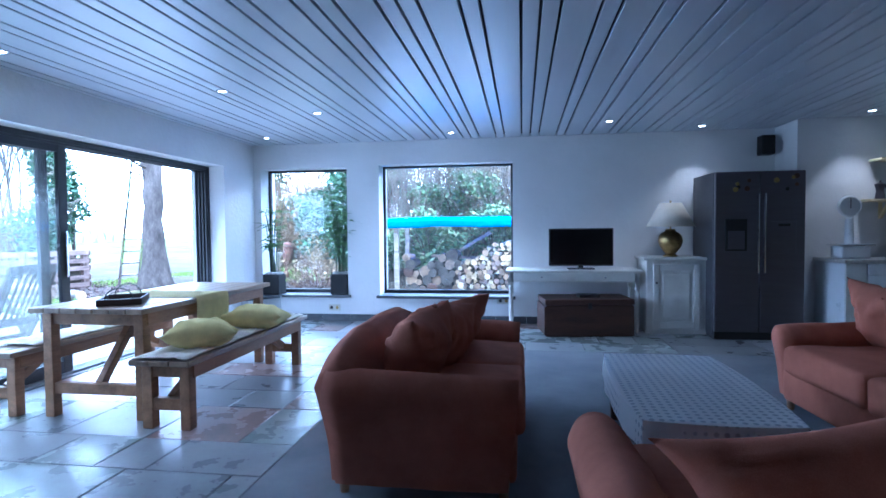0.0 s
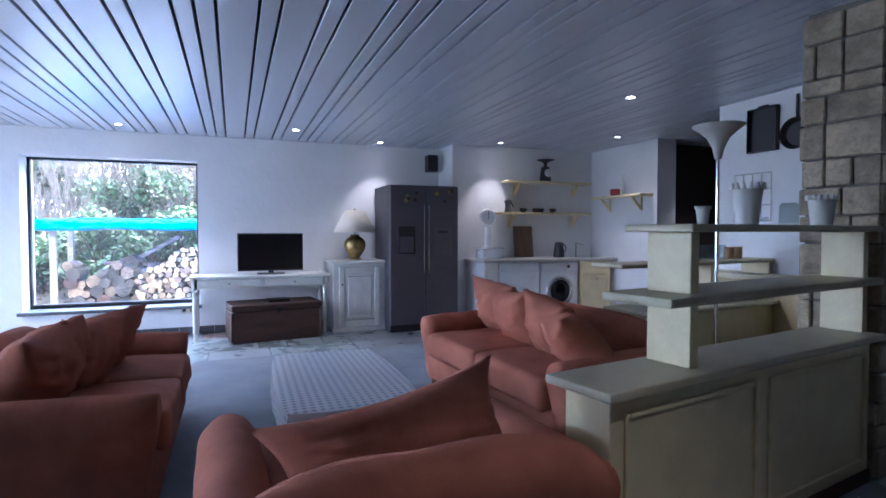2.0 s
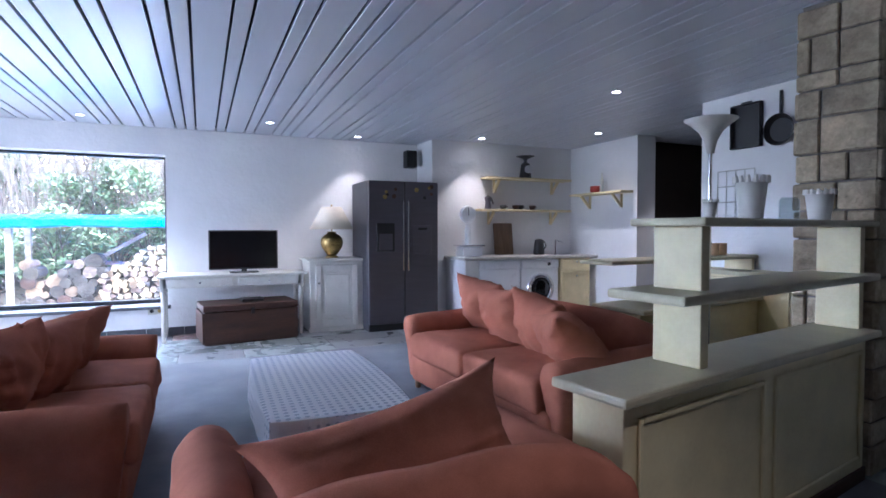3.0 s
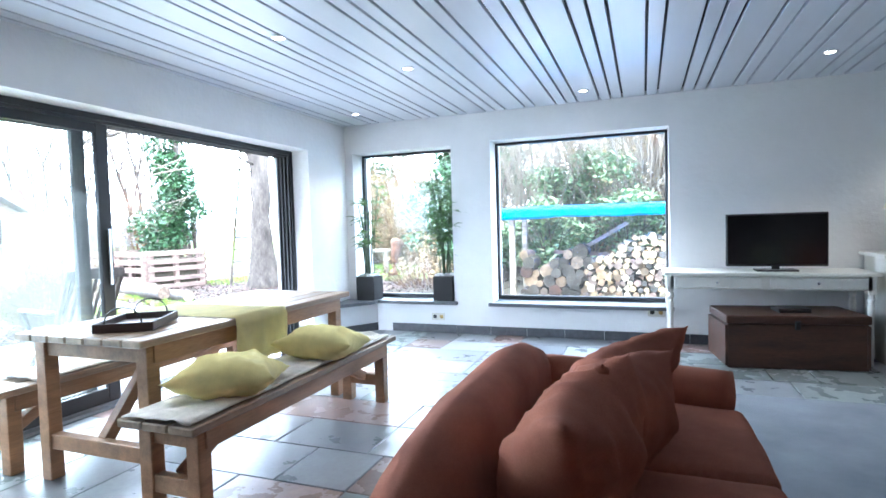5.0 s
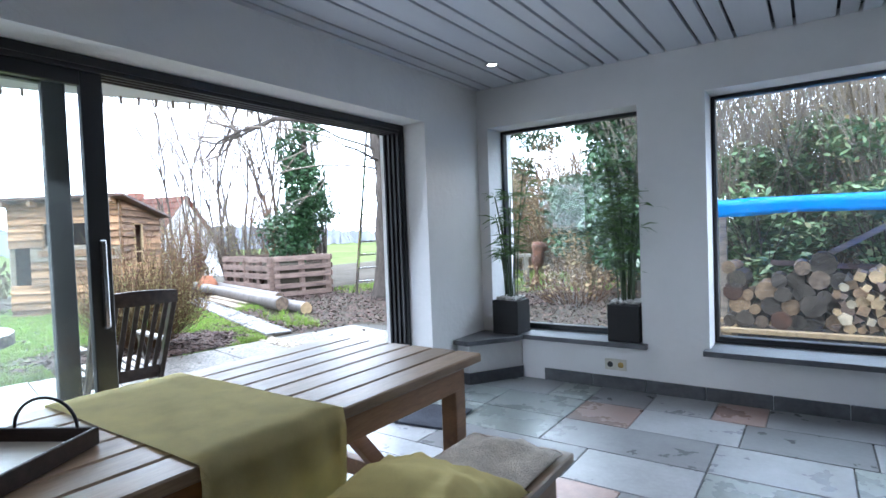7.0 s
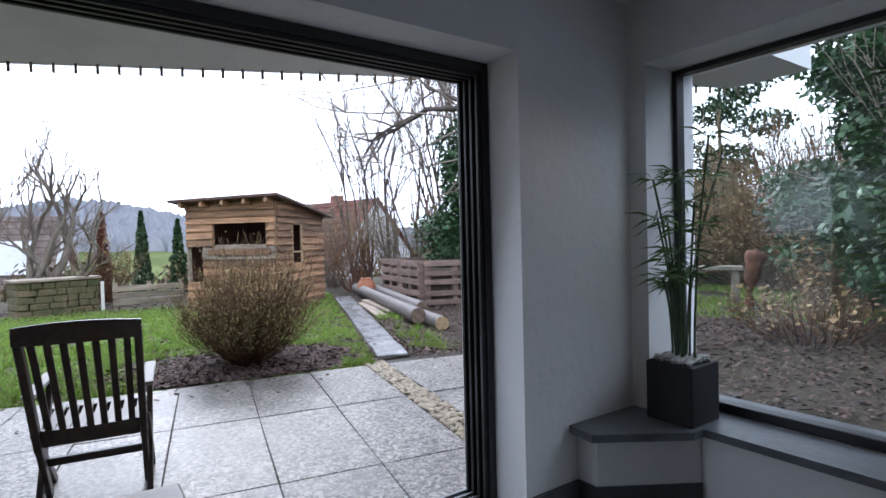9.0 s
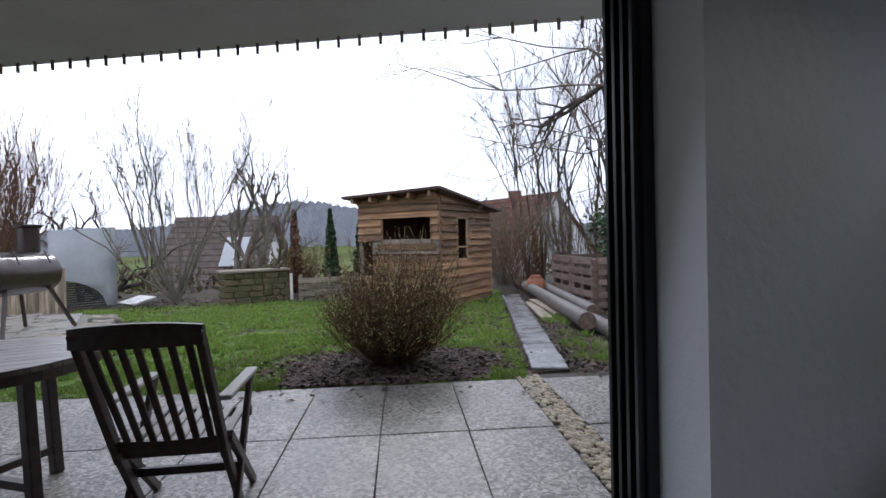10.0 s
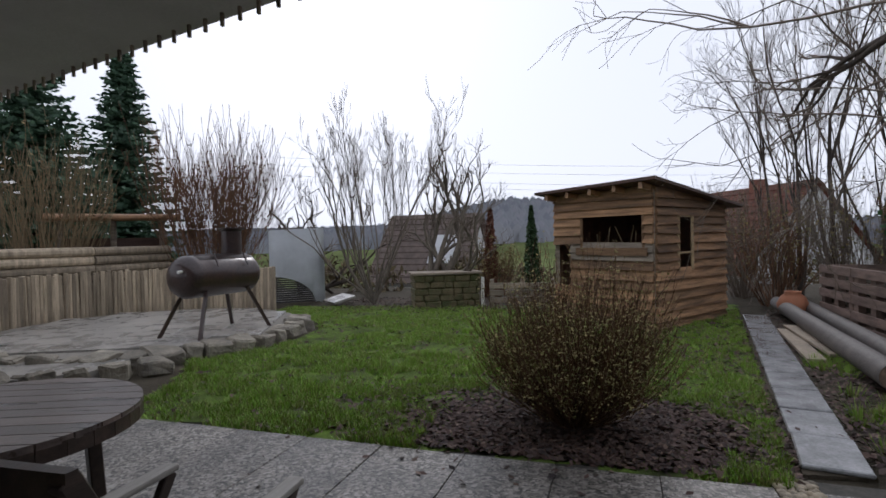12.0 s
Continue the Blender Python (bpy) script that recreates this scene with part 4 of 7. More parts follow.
for i in range(10):
    gl = part("tumbler", lathe(bmesh.new(), [(0.028, 0), (0.034, 0.12), (0.032, 0.12), (0.026, 0.01), (0.001, 0.008)], 16), glass_mat("tumbler_glass", (0.86, 0.9, 0.92), 0.05) if i == 0 else bpy.data.materials["tumbler_glass"], None, smooth=True)
    gl.matrix_world = Matrix.Translation(KBM @ Vector((0.82 + 0.075 * (i % 5), 0.28 + 0.08 * (i // 5), 1.031)))
    tagged(gl, "clear drinking glass in a row on the bar shelf", "glass", "drinking glasses")
for i in range(2):
    g = part("mug", lathe(bmesh.new(), [(0.035, 0), (0.04, 0.01), (0.04, 0.1), (0.036, 0.1), (0.034, 0.012), (0.001, 0.01)], 20), mat("tan_stoneware", (0.42, 0.27, 0.15), 0.5), None, smooth=True)
    g.matrix_world = Matrix.Translation(KBM @ Vector((1.28 + 0.11 * i, 0.32, 1.031)))
    tagged(g, "tan stoneware beaker beside the glasses", "mug", "stoneware beakers")
bw = part("bowl", lathe(bmesh.new(), [(0.06, 0), (0.1, 0.02), (0.15, 0.08), (0.165, 0.12), (0.158, 0.12), (0.14, 0.08), (0.09, 0.03), (0.001, 0.015)], 32), BLACK, None, smooth=True)
bw.matrix_world = Matrix.Translation(KBM @ Vector((1.12, 0.18, 0.716)))
tagged(bw, "dark bowl on the breakfast bar worktop", "bowl")

KF, KB_ = 6.06, KY - 0.003


def unit(name, x0, x1, label, category="kitchen unit"):
    return thing(name, ((x0 + x1) / 2, KF, 0), label, category, "kitchen base units")


dw = unit("dishwasher", 3.2, 4.0, "white built-under dishwasher with its side panel", "dishwasher")
part("body", boxes((-0.40, 0.40, 0.03, KB_ - KF, 0.08, 0.86)), WHITE_PLASTIC, dw)
part("door", boxes((-0.20, 0.395, 0.0, 0.028, 0.1, 0.74), bev=0.006), WHITE_PLASTIC, dw)
part("control_panel", boxes((-0.20, 0.395, 0.0, 0.028, 0.745, 0.855), bev=0.004), WHITE_PLASTIC, dw)
part("side_panel", boxes((-0.40, -0.21, 0.0, 0.028, 0.0, 0.86), bev=0.003), WHITE_WOOD, dw)
wm = unit("washing_machine", 4.02, 4.62, "white front-loading washing machine with a dark round door", "washing machine")
part("body", boxes((-0.297, 0.297, 0.02, KB_ - KF, 0.01, 0.85), bev=0.008), WHITE_PLASTIC, wm)
part("control_panel", boxes((-0.29, 0.29, 0.0, 0.022, 0.73, 0.845), bev=0.005), WHITE_PLASTIC, wm)
dr = part("door_ring", lathe(bmesh.new(), [(0.21, 0), (0.21, 0.02), (0.17, 0.04), (0.15, 0.03), (0.15, 0)], 40), CHROME, wm, "silver door ring", smooth=True)
dr.matrix_local = pose(0, 0.02, 0.46, 90, 0, 0)
gd = part("door_glass", lathe(bmesh.new(), [(0.15, 0.0), (0.145, 0.02), (0.1, 0.035), (0.001, 0.04)], 32), SCREEN, dr, "dark round door glass", smooth=True)
part("knob", tube(bmesh.new(), (0.12, -0.02, 0.79), (0.12, 0.0, 0.79), 0.024, n=18), CHROME, wm)
part("detergent_drawer", boxes((-0.27, -0.1, -0.006, 0.0, 0.75, 0.83), bev=0.003), WHITE_PLASTIC, wm)


def front(parent, x0, x1, z0, z1, name):
    f = 0.045
    bm = boxes((x0, x0 + f, -0.02, 0.0, z0, z1), (x1 - f, x1, -0.02, 0.0, z0, z1), (x0 + f, x1 - f, -0.02, 0, z1 - f, z1), (x0 + f, x1 - f, -0.02, 0, z0, z0 + f), bev=0.003)
    box(bm, x0 + f, x1 - f, -0.01, 0, z0 + f, z1 - f)
    d = part(name, bm, CREAM, parent)
    part("knob", lathe(bmesh.new(), [(0.006, 0), (0.014, 0.018), (0.001, 0.026)], 12), CHROME, d).matrix_local = pose((x0 + x1) / 2, -0.02, z1 - f / 2 - 0.02, 90, 0, 0)
    return d


sk = unit("sink_unit", 4.64, 5.13, "cream panelled sink base unit")
part("body", boxes((-0.245, 0.245, 0.002, KB_ - KF, 0.0, 0.86)), CREAM, sk)
front(sk, -0.235, 0.235, 0.68, 0.85, "drawer")
front(sk, -0.235, 0.235, 0.10, 0.66, "door")
wt = part("worktop", boxes((3.17, KX + 0.09, KF - 0.03, KB_, 0.862, 0.9), bev=0.005), mat("pale_worktop", (0.5, 0.48, 0.44), 0.35, var=0.15, scale=30), None)
tagged(wt, "pale laminate kitchen worktop over the base units", "worktop")
sink = thing("sink", (4.85, 6.32, 0.9), "steel inset sink with a mixer tap", "sink")
part("rim", boxes((-0.22, 0.22, -0.18, 0.2, 0.001, 0.006), bev=0.002), CHROME, sink)
bm = tube(bmesh.new(), (0.05, 0.22, 0.0), (0.05, 0.22, 0.2), 0.013)
tube(bm, (0.05, 0.22, 0.2), (0.05, 0.06, 0.17), 0.01)
part("tap", bm, CHROME, sink, "chrome mixer tap")

kt = thing("kettle", (4.52, 6.40, 0.9), "black electric kettle on the worktop", "kettle")
part("body", lathe(bmesh.new(), [(0.075, 0), (0.08, 0.02), (0.07, 0.12), (0.058, 0.2), (0.04, 0.215), (0.001, 0.22)], 24), BLACK, kt, smooth=True)
bm = bmesh.new()
pts = [Vector((0.06 + 0.055 * math.sin(a), 0, 0.05 + 0.15 * (1 - a / math.pi))) for a in (math.pi * i / 8 for i in range(9))]
for a, b in zip(pts, pts[1:]):
    tube(bm, a, b, 0.009, n=8)
part("handle", bm, BLACK, kt)
cbd = part("chopping_board", moved(boxes((-0.15, 0.15, -0.012, 0.012, 0, 0.44), bev=0.01, seg=2), pose(0, 0, 0, 0, 0, 0)), mat("oiled_board", (0.16, 0.10, 0.06), 0.5, var=0.25, stretch=(3, 3, 0.4)), None)
cbd.matrix_world = pose(4.06, 6.575, 0.901, -7, 0, 0)
tagged(cbd, "brown wooden chopping board leaning against the kitchen wall", "chopping board")

sc = thing("dial_scale", (3.40, 6.36, 0.9), "white shop scale with a round glass dial", "scale")
part("base", boxes((-0.14, 0.14, -0.11, 0.11, 0.0, 0.13), bev=0.015, seg=2), WHITE_PLASTIC, sc)
part("column", tube(bmesh.new(), (0, 0.03, 0.13), (0, 0.03, 0.42), 0.045, 0.035, 18), WHITE_PLASTIC, sc)
part("pan", boxes((-0.17, 0.17, -0.13, 0.13, 0.135, 0.15), bev=0.004), CHROME, sc)
dl = part("dial", lathe(bmesh.new(), [(0.112, 0), (0.118, 0.02), (0.112, 0.05), (0.098, 0.055), (0.096, 0.045), (0.001, 0.045)], 36), WHITE_PLASTIC, sc, smooth=False)
dl.matrix_local = pose(0, 0.055, 0.55, 90, 0, 0)
part("needle", boxes((-0.004, 0.004, -0.002, 0.001, -0.02, 0.085)), BLACK, dl).matrix_local = pose(0, 0, 0.048, -90, 0, 0)


def wall_shelf(x0, x1, y0, y1, z, along, label):
    s = thing("wall_shelf", ((x0 + x1) / 2, (y0 + y1) / 2, z), label, "shelf", "cream wall shelves")
    hx, hy = (x1 - x0) / 2, (y1 - y0) / 2
    part("board", boxes((-hx, hx, -hy, hy, 0, 0.028), bev=0.005), CREAM, s)
    for t in (-0.7, 0.7) if along == "x" else (-0.6, 0.6):
        bm = bmesh.new()
        px, py = (t * hx, hy - 0.01) if along == "x" else (hx - 0.01, t * hy)
        dx, dy = (0, -0.15) if along == "x" else (-0.15, 0)
        bar(bm, (px, py, -0.17), (px + dx, py + dy, -0.01), 0.03, 0.03)
        bar(bm, (px, py, -0.18), (px, py, -0.002), 0.03, 0.02)
        part("bracket", bm, CREAM, s)
    return s


wall_shelf(3.72, 5.1, KY - 0.22, KY - 0.003, 1.94, "x", "cream wooden wall shelf on scrolled brackets")
wall_shelf(3.62, 5.1, KY - 0.22, KY - 0.003, 1.50, "x", "cream wooden wall shelf on scrolled brackets")
wall_shelf(KX - 0.22, KX - 0.003, 5.36, 6.4, 1.72, "y", "cream wooden wall shelf on scrolled brackets")
ks = thing("kitchen_scale", (4.38, KY - 0.11, 1.969), "old black kitchen scale with a weighing pan on the shelf", "scale")
part("body", lathe(bmesh.new(), [(0.085, 0), (0.08, 0.05), (0.06, 0.2), (0.02, 0.23)], 24), BLACK, ks)
part("face", tube(bmesh.new(), (0, -0.083, 0.12), (0, -0.07, 0.12), 0.055, n=24), WHITE_PLASTIC, ks, "white round dial face")
part("pan", lathe(bmesh.new(), [(0.02, 0.23), (0.03, 0.27), (0.13, 0.31), (0.125, 0.31), (0.03, 0.28), (0.001, 0.275)], 28), BLACK, ks)
mk = thing("coffee_pot", (3.78, KY - 0.11, 1.529), "dark aluminium stovetop coffee pot on the shelf", "coffee pot")
part("body", lathe(bmesh.new(), [(0.05, 0), (0.038, 0.08), (0.036, 0.09), (0.052, 0.16), (0.01, 0.185), (0.008, 0.2), (0.001, 0.205)], 8), STEEL, mk)
part("handle", bar(bmesh.new(), (0.05, 0, 0.15), (0.085, 0, 0.07), 0.014, 0.014), BLACK, mk)
for i, x in enumerate((4.02, 4.22, 4.30, 4.5)):
    c = thing("cup", (x, KY - 0.11, 1.529), "small dark cup on the kitchen shelf", "cup", "dark cups")
    part("body", lathe(bmesh.new(), [(0.03, 0), (0.045, 0.03), (0.048, 0.06), (0.044, 0.06), (0.028, 0.01), (0.001, 0.008)], 18), OLD_WOOD if i % 2 else BLACK, c, smooth=True)
    part("handle", bar(bmesh.new(), (0.045, 0, 0.02), (0.068, 0, 0.045), 0.01, 0.01), BLACK, c)
rp_ = thing("red_pot", (KX - 0.12, 5.95, 1.749), "small red enamel pot with a bottle on the side shelf", "pot")
part("body", lathe(bmesh.new(), [(0.06, 0), (0.075, 0.03), (0.07, 0.09), (0.065, 0.09), (0.05, 0.01), (0.001, 0.01)], 20), mat("red_enamel", (0.5, 0.05, 0.03), 0.3), rp_, smooth=True)
part("bottle", lathe(bmesh.new(), [(0.025, 0.0), (0.025, 0.16), (0.01, 0.2), (0.01, 0.26), (0.001, 0.262)], 14), CERAMIC, rp_, "slim white bottle").matrix_local = Matrix.Translation((0.02, -0.1, 0))

# wall with hanging pans, behind the bar
base = thing("base_cabinet", (4.3, 3.25, 0), "cream panelled base cabinets along the pan wall", "cabinet")
part("body", boxes((0.0, 0.245, -0.55, 0.45, 0, 0.86)), CREAM, base)
part("worktop", boxes((-0.05, 0.247, -0.58, 0.46, 0.862, 0.9), bev=0.004), CREAM_TOP, base)
for i in range(2):
    part("door", boxes((-0.018, -0.001, -0.53 + i * 0.5, -0.06 + i * 0.5, 0.1, 0.84), bev=0.006), CREAM, base)
for nm, y, z, w, h, rnd_ in (("roasting_tin", 3.28, 1.95, 0.28, 0.38, 0), ("frying_pan", 2.98, 1.94, 0.26, 0.26, 1)):
    pn = thing(nm, (4.548, y, z), "black %s hanging on the wall" % nm.replace("_", " "), "pan", "hanging pans")
    if rnd_:
        part("body", moved(lathe(bmesh.new(), [(0.10, 0), (0.13, 0.045), (0.125, 0.045), (0.095, 0.006), (0.001, 0.006)], 32), pose(-0.003, 0, 0.12, 0, -90, 0)), BLACK, pn)
        part("handle", boxes((-0.025, -0.01, -0.012, 0.012, 0.24, 0.44), bev=0.004), BLACK, pn)
    else:
        bm = boxes((-0.008, -0.001, -w / 2, w / 2, 0, h), (-0.05, -0.008, -w / 2, -w / 2 + 0.01, 0, h), (-0.05, -0.008, w / 2 - 0.01, w / 2, 0, h), (-0.05, -0.008, -w / 2, w / 2, 0, 0.01), (-0.05, -0.008, -w / 2, w / 2, h - 0.01, h), bev=0.003)
        part("body", bm, BLACK, pn)
        part("handle", boxes((-0.03, -0.015, -0.05, 0.05, h + 0.001, h + 0.02), bev=0.004), BLACK, pn)
rk = thing("wire_rack", (4.545, 3.38, 1.35), "pale wire rack hanging on the kitchen wall", "rack")
bm = bmesh.new()
for i in range(5):
    tube(bm, (-0.012, -0.18 + 0.09 * i, 0), (-0.012, -0.18 + 0.09 * i, 0.42), 0.004, n=6)
for i in range(4):
    tube(bm, (-0.012, -0.18, 0.14 * i), (-0.012, 0.18, 0.14 * i), 0.005, n=6)
part("wire_grid", bm, mat("pale_wire", (0.5, 0.5, 0.46), 0.5), rk)
part("letter_tray", boxes((-0.08, -0.012, -0.16, 0.16, 0.02, 0.03)), WHITE_PLASTIC, rk)
ta = thing("tall_cabinet", (4.3, 2.22, 0), "tall cream panelled kitchen cabinet", "cabinet")
part("body", boxes((0.0, 0.245, -0.22, 0.22, 0, 1.5)), CREAM, ta)
for z0, z1 in ((0.1, 0.62), (0.66, 1.46)):
    part("door", boxes((-0.018, -0.001, -0.2, 0.2, z0, z1), bev=0.01, seg=2), CREAM, ta)
door2 = tagged(new("door_2"), "closed white painted interior door", kind="structure")
part("door_leaf", boxes((4.515, 4.546, 0.95, 1.75, 0.01, 2.03), bev=0.004), WHITE_WOOD, door2)
part("door_frame", boxes((4.5, 4.547, 1.76, 1.83, 0, 2.1), (4.5, 4.547, 0.87, 0.94, 0, 2.1), (4.5, 4.547, 0.94, 1.76, 2.04, 2.1), bev=0.004), WHITE_WOOD, door2)

# ================================================================ garden
BARK = mat("grey_brown_bark", (0.085, 0.07, 0.058), 0.9, var=0.35, scale=7, bump=0.9, grain=40, stretch=(1, 1, 0.35), depth=0.02, spec=0.15)
LIGHTBARK = mat("pale_lichened_bark", (0.17, 0.145, 0.115), 0.9, var=0.3, scale=7, bump=0.8, grain=40, stretch=(1, 1, 0.35), depth=0.015, spec=0.15)
TWIG = island_mat("bare_twigs", [(0.14, 0.112, 0.09), (0.20, 0.165, 0.13), (0.16, 0.125, 0.10)], 0.85, 0.2)
RED_TWIG = island_mat("russet_twigs", [(0.12, 0.066, 0.045), (0.19, 0.10, 0.055), (0.09, 0.056, 0.044), (0.25, 0.13, 0.065)], 0.85, 0.2)
BUSH_TWIG = island_mat("tan_twigs", [(0.10, 0.052, 0.034), (0.15, 0.085, 0.046), (0.065, 0.038, 0.028), (0.20, 0.13, 0.065)], 0.85, 0.15)
BEIGE_TWIG = island_mat("straw_twigs", [(0.22, 0.17, 0.10), (0.16, 0.12, 0.07), (0.28, 0.21, 0.12)], 0.85, 0.2)
IVY = island_mat("ivy_leaves", [(0.018, 0.05, 0.018), (0.035, 0.085, 0.03), (0.055, 0.11, 0.04), (0.025, 0.06, 0.022)], 0.4)
LAUREL = island_mat("laurel_leaves", [(0.05, 0.10, 0.04), (0.10, 0.16, 0.065), (0.17, 0.22, 0.10), (0.07, 0.12, 0.05), (0.22, 0.20, 0.10)], 0.45)
SPRUCE = island_mat("spruce_needles", [(0.025, 0.055, 0.032), (0.04, 0.085, 0.045), (0.06, 0.115, 0.06)], 0.7)
THUJA = island_mat("thuja_foliage", [(0.02, 0.045, 0.014), (0.035, 0.07, 0.02)], 0.7)
OLIVE = island_mat("small_olive_leaves", [(0.17, 0.17, 0.06), (0.26, 0.22, 0.09), (0.34, 0.26, 0.12), (0.12, 0.14, 0.05)], 0.8, 0.1)
GRASSB = island_mat("grass_blades", [(0.11, 0.22, 0.02), (0.19, 0.36, 0.03), (0.26, 0.44, 0.045), (0.12, 0.23, 0.022), (0.30, 0.31, 0.10), (0.17, 0.145, 0.06), (0.29, 0.40, 0.07)], 0.6)
LITTER = island_mat("leaf_litter", [(0.04, 0.024, 0.021), (0.075, 0.042, 0.034), (0.10, 0.06, 0.046), (0.025, 0.018, 0.017), (0.16, 0.105, 0.075)], 0.8)
TAWNY = island_mat("tawny_dry_leaves", [(0.25, 0.16, 0.07), (0.18, 0.11, 0.05), (0.32, 0.22, 0.10), (0.14, 0.12, 0.05)], 0.8)
SOIL = mat("garden_ground", (0.06, 0.05, 0.037), 0.95, var=0.35, scale=1.2, bump=0.8, grain=30, tint=(0.035, 0.03, 0.02), depth=0.02, spec=0.1)
LAWN = mat("lawn_turf", (0.10, 0.16, 0.025), 0.95, var=0.4, scale=4.5, bump=0.9, grain=70, tint=(0.04, 0.045, 0.02), depth=0.02, spec=0.1)
AGG = mat("exposed_aggregate_slab", (0.33, 0.305, 0.275), 0.40, var=0.3, scale=2.3, bump=0.5, grain=120, vary=0.1, depth=0.006)
n_, l_ = AGG.node_tree.nodes, AGG.node_tree.links
chip = n_.new("ShaderNodeTexVoronoi")               # pebbles set in the concrete
chip.inputs["Scale"].default_value = 58.0
l_.new(n_["Texture Coordinate"].outputs["Object"], chip.inputs["Vector"])
chip_ramp = n_.new("ShaderNodeValToRGB")
for e_, (p_, c_) in zip((chip_ramp.color_ramp.elements[0], chip_ramp.color_ramp.elements[1], chip_ramp.color_ramp.elements.new(0.55)), ((0.0, 0.05), (1.0, 4.4), (0.6, 0.55))):
    e_.position, e_.color = p_, (c_, c_ * 0.97, c_ * 0.92, 1)
sep = n_.new("ShaderNodeSeparateColor")
l_.new(chip.outputs["Color"], sep.inputs["Color"])
l_.new(sep.outputs["Red"], chip_ramp.inputs["Fac"])
chip_mix = n_.new("ShaderNodeMix")
chip_mix.data_type, chip_mix.blend_type = "RGBA", "MULTIPLY"
chip_mix.inputs["Factor"].default_value = 1.0
base_in = n_["Principled BSDF"].inputs["Base Color"]
l_.new(base_in.links[0].from_socket, chip_mix.inputs["A"])
l_.new(chip_ramp.outputs["Color"], chip_mix.inputs["B"])
l_.new(chip_mix.outputs["Result"], base_in)
WETSLAB = mat("wet_concrete_slab", (0.27, 0.27, 0.27), 0.17, var=0.3, scale=5, bump=0.2, grain=50, vary=0.12)
WETSTONE = mat("wet_terrace_paving", (0.33, 0.31, 0.28), 0.28, var=0.35, scale=2.2, bump=0.35, grain=40, vary=0.12)
PEBBLE = island_mat("yellow_pebbles", [(0.32, 0.26, 0.17), (0.24, 0.20, 0.15), (0.40, 0.34, 0.24), (0.14, 0.12, 0.09)], 0.7)
KERB = mat("broken_sandstone_kerb", (0.26, 0.23, 0.18), 0.8, var=0.35, scale=5, bump=0.9, grain=30, vary=0.25, depth=0.02)
SHED = mat("rough_larch_boards", (0.31, 0.175, 0.088), 0.75, var=0.42, scale=3.5, bump=0.6, grain=50, stretch=(0.5, 0.5, 6), vary=0.48, depth=0.006)
GREYWOOD = mat("weathered_grey_wood", (0.29, 0.235, 0.175), 0.8, var=0.3, scale=4, bump=0.5, grain=60, stretch=(0.5, 0.5, 4), vary=0.25, depth=0.006)
STAKE = mat("pale_split_stakes", (0.42, 0.34, 0.24), 0.8, var=0.3, scale=4, bump=0.5, grain=60, stretch=(4, 4, 0.5), vary=0.4, depth=0.006)
PALWOOD = mat("pallet_wood", (0.21, 0.145, 0.115), 0.8, var=0.3, scale=4, bump=0.4, grain=60, stretch=(1, 1, 4), vary=0.25, depth=0.006)
LOGBARK = mat("peeled_log", (0.115, 0.10, 0.09), 0.6, var=0.25, scale=3, bump=0.4, grain=40, stretch=(3, 3, 0.6), depth=0.01)
CUT = mat("yellow_cut_wood", (0.44, 0.31, 0.17), 0.7, var=0.2, scale=14, bump=0.2, vary=0.2)
TEAK = mat("dark_wet_teak", (0.05, 0.032, 0.024), 0.38, var=0.35, scale=5, bump=0.25, grain=60, stretch=(4, 0.5, 4), vary=0.2)
TEAK_TOP = mat("wet_greyed_teak_slats", (0.15, 0.115, 0.10), 0.3, var=0.35, scale=5, bump=0.25, grain=60, stretch=(4, 0.5, 4), vary=0.3)
TEAK_PALE = mat("silvered_teak", (0.34, 0.32, 0.29), 0.6, var=0.2, scale=5, bump=0.25, stretch=(4, 0.5, 4))
IRON = mat("rusty_black_iron", (0.022, 0.016, 0.016), 0.5, metal=0.1, spec=0.25, var=0.4, scale=4, bump=0.25, grain=40, tint=(0.05, 0.025, 0.018), coat=0.6)
ZINC = mat("galvanised_sheet", (0.70, 0.72, 0.74), 0.33, metal=0.8, var=0.12, scale=2, bump=0.06)
MOSS = mat("mossy_stone", (0.13, 0.095, 0.055), 0.95, var=0.4, scale=4, bump=0.9, grain=30, tint=(0.05, 0.065, 0.02), depth=0.02)
ROOFTILE = mat("clay_roof_tiles", (0.22, 0.085, 0.055), 0.8, var=0.3, scale=3, bump=0.3)
ROOFGREY = mat("brown_grey_roof_tiles", (0.22, 0.17, 0.145), 0.85, var=0.25, scale=3, bump=0.3)
TERRACOTTA = mat("terracotta_clay", (0.42, 0.17, 0.09), 0.8, var=0.15, scale=6, bump=0.2)
TARP = mat("bright_blue_tarpaulin", (0.012, 0.30, 0.78), 0.3, var=0.12, scale=5, bump=0.5, grain=18, depth=0.02)


def raw(name, verts, faces, material, parent=None, smooth=False):
    me = bpy.data.meshes.new(name)
    me.from_pydata([tuple(v) for v in verts], [], faces)
    me.update()
    if smooth:
        me.polygons.foreach_set("use_smooth", [True] * len(me.polygons))
    me.materials.append(material)
    ob = new(name, me)
    ob.parent = parent
    return ob


